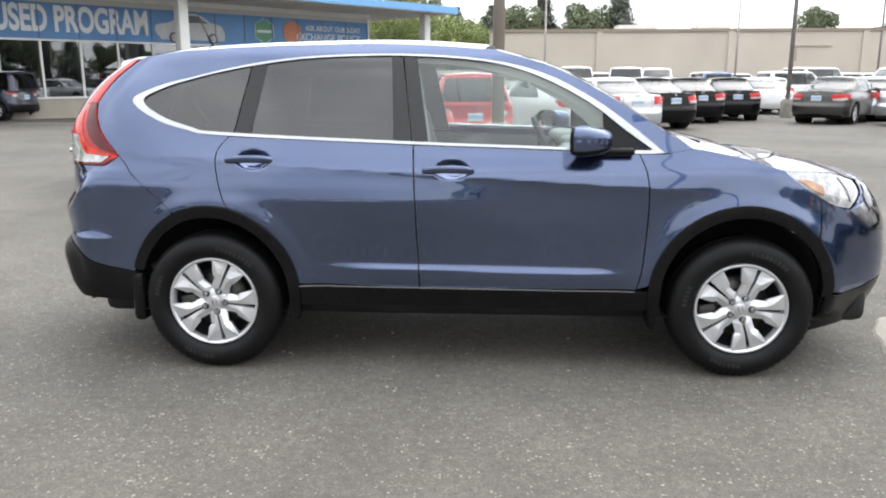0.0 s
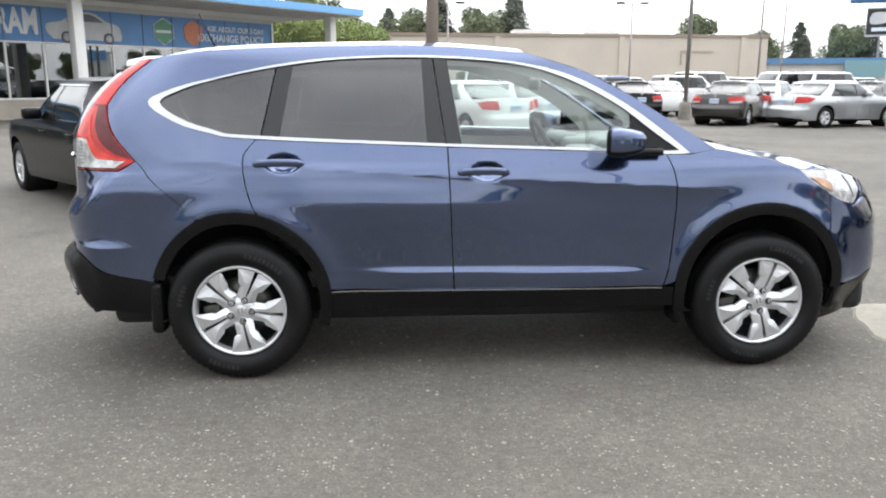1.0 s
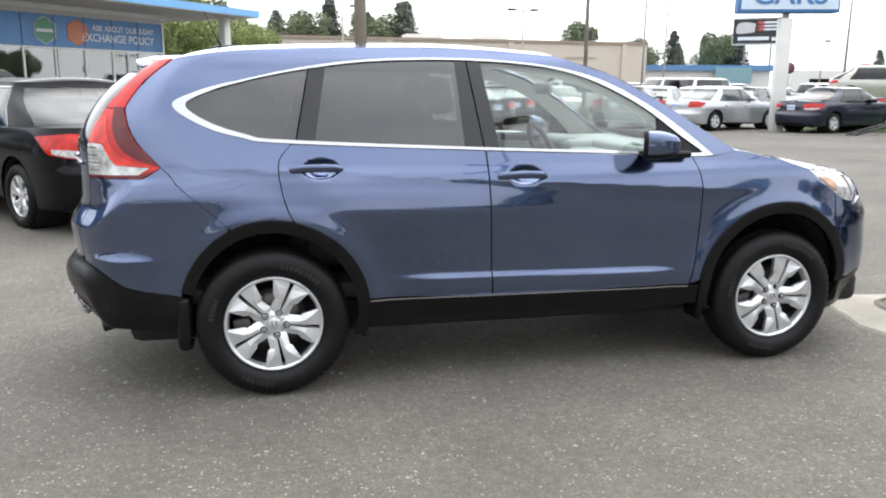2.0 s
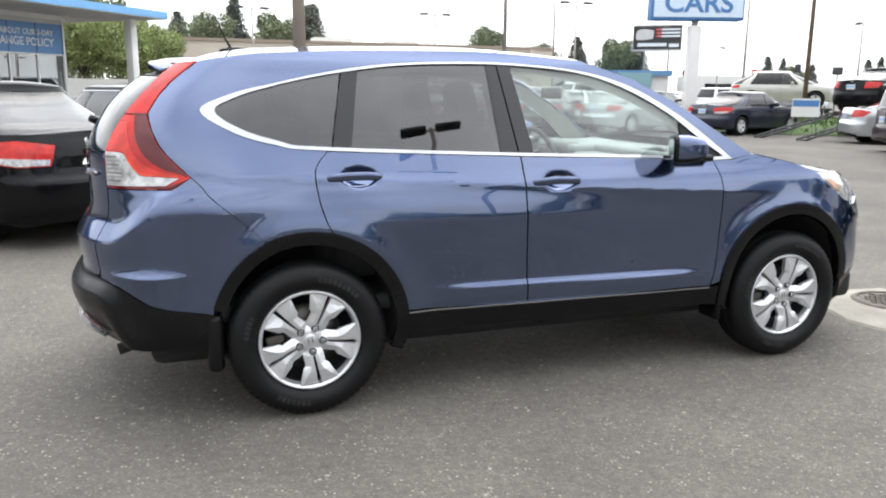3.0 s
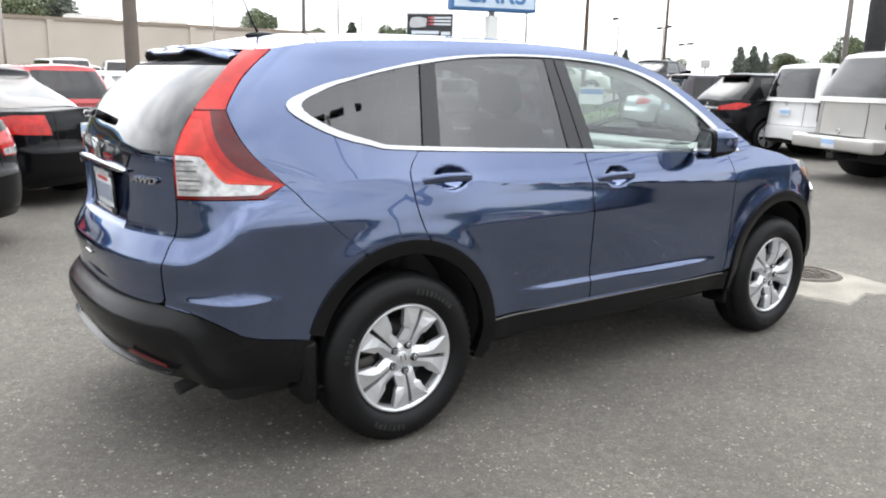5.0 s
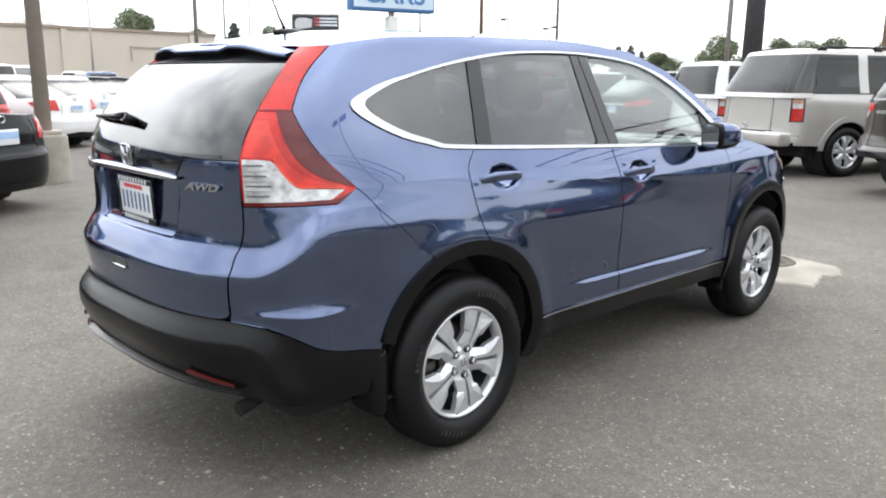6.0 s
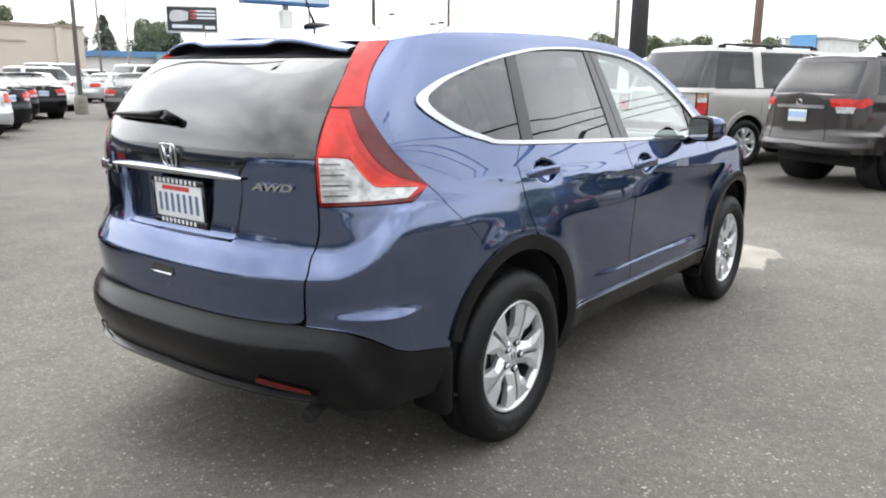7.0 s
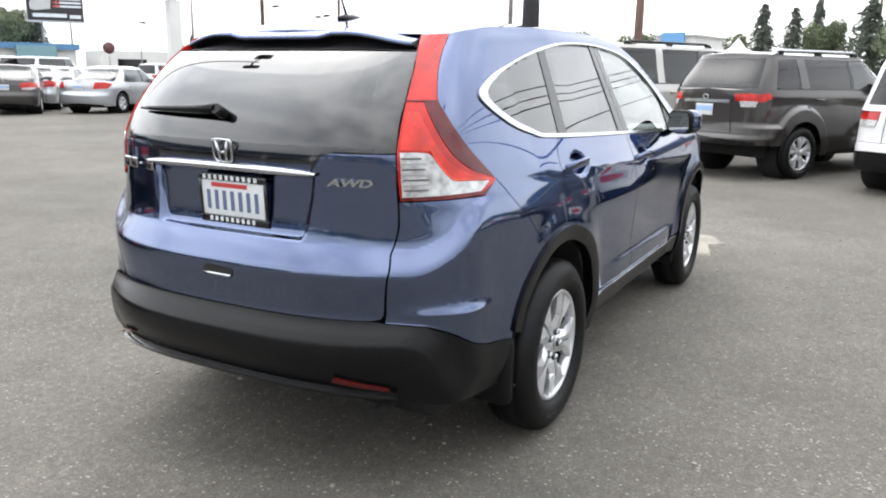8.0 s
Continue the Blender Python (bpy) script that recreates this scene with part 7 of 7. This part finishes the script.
def leaf_card(verts, faces, p, size, r):
    a = Vector((r.gauss(0, 1), r.gauss(0, 1), r.gauss(0, 1))).normalized()
    b = a.orthogonal().normalized() * size
    c = a.cross(b).normalized() * size * r.uniform(0.45, 0.8)
    k = len(verts)
    verts += [tuple(p - b), tuple(p + c), tuple(p + b), tuple(p - c)]
    faces.append((k, k + 1, k + 2, k + 3))


def broadleaf(name, label, h, spread, mat, seed, leaves=17000, m=None):
    """A trunk with limbs and a crown of many leaf sprays round uneven lobes."""
    r = random.Random(seed)
    t = thing(name, label, "tree", m)
    trunk = tube([(0, 0, 0), (0.1, 0.05, h * 0.25), (0.0, 0.1, h * 0.45)], [h * 0.03, h * 0.022, h * 0.014], 8)
    lobes = []
    for k in range(16):
        a, e, up = r.uniform(0, 6.28), r.uniform(0.1, 1), r.uniform(0.28, 0.88)
        c = Vector((spread * 0.62 * math.cos(a) * e, spread * 0.62 * math.sin(a) * e, h * up))
        lobes.append((c, spread * r.uniform(0.24, 0.42)))
        tube([(0, 0.1, h * 0.3), tuple(c * 0.6 + Vector((0, 0, h * 0.16))), tuple(c)], [h * 0.011, h * 0.006, h * 0.002], 5, trunk)
    part("trunk", trunk, BARK, t)
    verts, faces = [], []
    for k in range(leaves):
        c, q = lobes[k % len(lobes)]
        d = Vector((r.gauss(0, 1), r.gauss(0, 1), r.gauss(0, 0.85))).normalized() * q * r.uniform(0.35, 1.0) ** 0.6 * r.uniform(0.9, 1.15)
        leaf_card(verts, faces, c + d, r.uniform(0.07, 0.17) * h / 9, r)
    me = bpy.data.meshes.new("crown")
    me.from_pydata(verts, [], faces)
    part("crown", me, mat, t)
    return t


def conifer(name, label, h, spread, seed, m=None):
    """A straight trunk with tiers of drooping, needle-clad boughs."""
    r = random.Random(seed)
    t = thing(name, label, "tree", m)
    part("trunk", tube([(0, 0, 0), (0, 0, h)], [h * 0.018, 0.02], 8), BARK, t)
    verts, faces = [], []
    levels = int(h * 2.2)
    for k in range(levels):
        z = h * (0.08 + 0.91 * k / levels)
        reach = spread * (1 - z / h) ** 0.8 + 0.25
        for j in range(11):
            a = r.uniform(0, 6.28)
            L = reach * (r.uniform(0.75, 1.15) if r.random() > 0.2 else r.uniform(0.35, 0.6))
            for b in range(int(10 + 16 * L)):
                f = r.uniform(0.05, 1) ** 0.7
                p = Vector((L * f * math.cos(a), L * f * math.sin(a), z - L * f * f * 0.35))
                leaf_card(verts, faces, p + Vector((r.gauss(0, 0.16), r.gauss(0, 0.16), r.gauss(0, 0.14))) * (0.6 + L * 0.25), r.uniform(0.07, 0.17) * h / 11, r)
    me = bpy.data.meshes.new("crown")
    me.from_pydata(verts, [], faces)
    part("crown", me, NEEDLE, t)
    return t


def again(tree, x, y, size, turn, wide=1.0):
    c = copy_thing(tree, pose(x, y, 0, 0, 0, turn))
    c.scale = (size * wide, size * wide, size)
    return c


fir = conifer("fir_tree", "tall dark fir tree behind the store", 12.5, 4.0, 1, pose(0.3, 116, 0))
fir2 = conifer("fir_tree", "ragged dark fir tree behind the store", 15.0, 4.4, 2, pose(8.0, 116, 0))
oak = broadleaf("broadleaf_tree", "green broadleaf tree behind the store", 11.5, 5.0, LEAF, 3, 17000, pose(3.6, 107, 0))
pale = broadleaf("broadleaf_tree", "pale green bushy tree beyond the wall", 8.0, 5.0, LEAF_PALE, 4, 17000, pose(-8.2, 68, 0))
lone = broadleaf("broadleaf_tree", "round dark tree on the skyline", 12.0, 5.0, LEAF, 5, 17000, pose(49, 120, 0))
for tr, x, y, s, a, w in ((oak, 13, 111, 1.05, 40, 1), (fir, 17.8, 110, 1.08, 80, 1.15), (fir2, 19.5, 116, 0.95, 10, 1.2), (oak, -2.5, 112, 0.85, 120, 1), (fir, -4.5, 104, 0.9, 200, 1), (pale, -3.2, 70, 0.85, 60, 1), (pale, -13.5, 69, 1.1, 130, 1), (oak, -19, 75, 0.95, 200, 1.1), (pale, -24, 72, 1.2, 250, 1), (oak, -9, 80, 0.95, 10, 1.1), (pale, -5.8, 75, 0.95, 310, 1), (fir, -0.5, 92, 0.72, 33, 1.2),
                          (oak, 57, 122, 0.75, 50, 1.1), (oak, 61.5, 123, 0.85, 150, 1), (fir, 66, 118, 0.72, 0, 1.2), (fir2, 62, 112, 0.7, 60, 1.1), (oak, 60.5, 98, 0.8, 20, 0.9), (fir, 64.2, 97, 0.72, 90, 1.0), (oak, 62.5, 99.5, 0.78, 200, 0.8),
                          (fir, 70.9, 78.2, 0.5, 10, 0.9), (fir2, 72.5, 77.2, 0.4, 50, 0.8), (oak, 79.9, 83.5, 0.45, 90, 1.0), (fir, 78.2, 78.2, 0.43, 140, 1.0), (fir2, 79, 70.2, 0.38, 200, 1.0), (fir, 83.6, 72.5, 0.5, 260, 0.9), (oak, 81, 72, 0.36, 20, 1.2), (oak, 90, 70, 0.45, 0, 1.2), (fir, 95, 62, 0.55, 20, 1), (fir, 98, 60, 0.5, 80, 1), (oak, 104, 66, 0.5, 140, 1.3), (fir2, 92, 58, 0.45, 200, 1), (oak, 120, 70, 0.6, 100, 1.5), (oak, 110, 48, 0.55, 260, 1.6),
                          (lone, 53, 25.3, 0.42, 0, 1.0), (oak, 61, 24.2, 0.45, 70, 1.0), (oak, 66, 22.4, 0.47, 170, 1.2), (oak, 60, 15, 0.42, 200, 1.2), (fir2, 69, 6.9, 0.52, 10, 0.9), (oak, 68, 8.6, 0.45, 100, 0.8), (fir, 72, 4.7, 0.62, 40, 0.9), (fir2, 73, 2.9, 0.56, 99, 0.8), (oak, 70, 1.6, 0.55, 140, 0.9), (fir, 66, -1.2, 0.62, 220, 1.3), (oak, 64, -4.5, 0.7, 10, 1.2), (fir2, 62, -8.5, 0.8, 60, 1.2)):
    again(tr, x, y, s, a, w)

# the road side behind the walker: trees, wires and parked cars that the paint reflects
for k in range(37):
    a = radians(163 + 5.0 * k)
    again((pale, oak, pale, fir, oak)[k % 5], 44 * math.cos(a), 44 * math.sin(a) - 3, (0.72, 0.55, 0.66, 0.5, 0.6)[k % 5] * (0.55 if 8 < k < 25 else 1.0), 37 * k, 1.9)
for kind, x, y, a in ((0, -9, -16, 60), (1, -4, -17, 60), (2, 2, -17.5, 60), (5, 8, -17, 60), (0, 14, -15, 60), (2, -15, -12, 30)):
    copy_thing(row_kinds[kind], pose(x, y, 0, 0, 0, a))
WIRE = material("black_cable", (0.02, 0.02, 0.02), 0.7, spread=0.1)
for k, (y, z) in enumerate(((-15.0, 8.6), (-15.3, 9.2), (-15.6, 9.9), (-15.2, 7.4))):
    w = thing("overhead_cable", "black overhead cable along the road", "cable")
    ends = [(-62, y - 10, z + 0.3), (80, y + 13.6, z + 0.3)]
    run = []
    for a, b in zip(ends, ends[1:]):
        run += [tuple(a[i] + (b[i] - a[i]) * f / 14 - (0.9 * (f / 14) * (1 - f / 14) if i == 2 else 0) for i in range(3)) for f in range(14)]
    part("cable", tube(run + [ends[1]], 0.03, 6), WIRE, w)
for x, y in ((-62, -25.3), (80, -1.7)):
    p = lamp_pole(x, y, 11, 0.15, WOOD_POLE, label="wooden utility pole carrying overhead cables")
    part("cross_arm", block(-0.08, 0.08, -1.0, 1.0, 9.9, 10.05), WOOD_POLE, p)
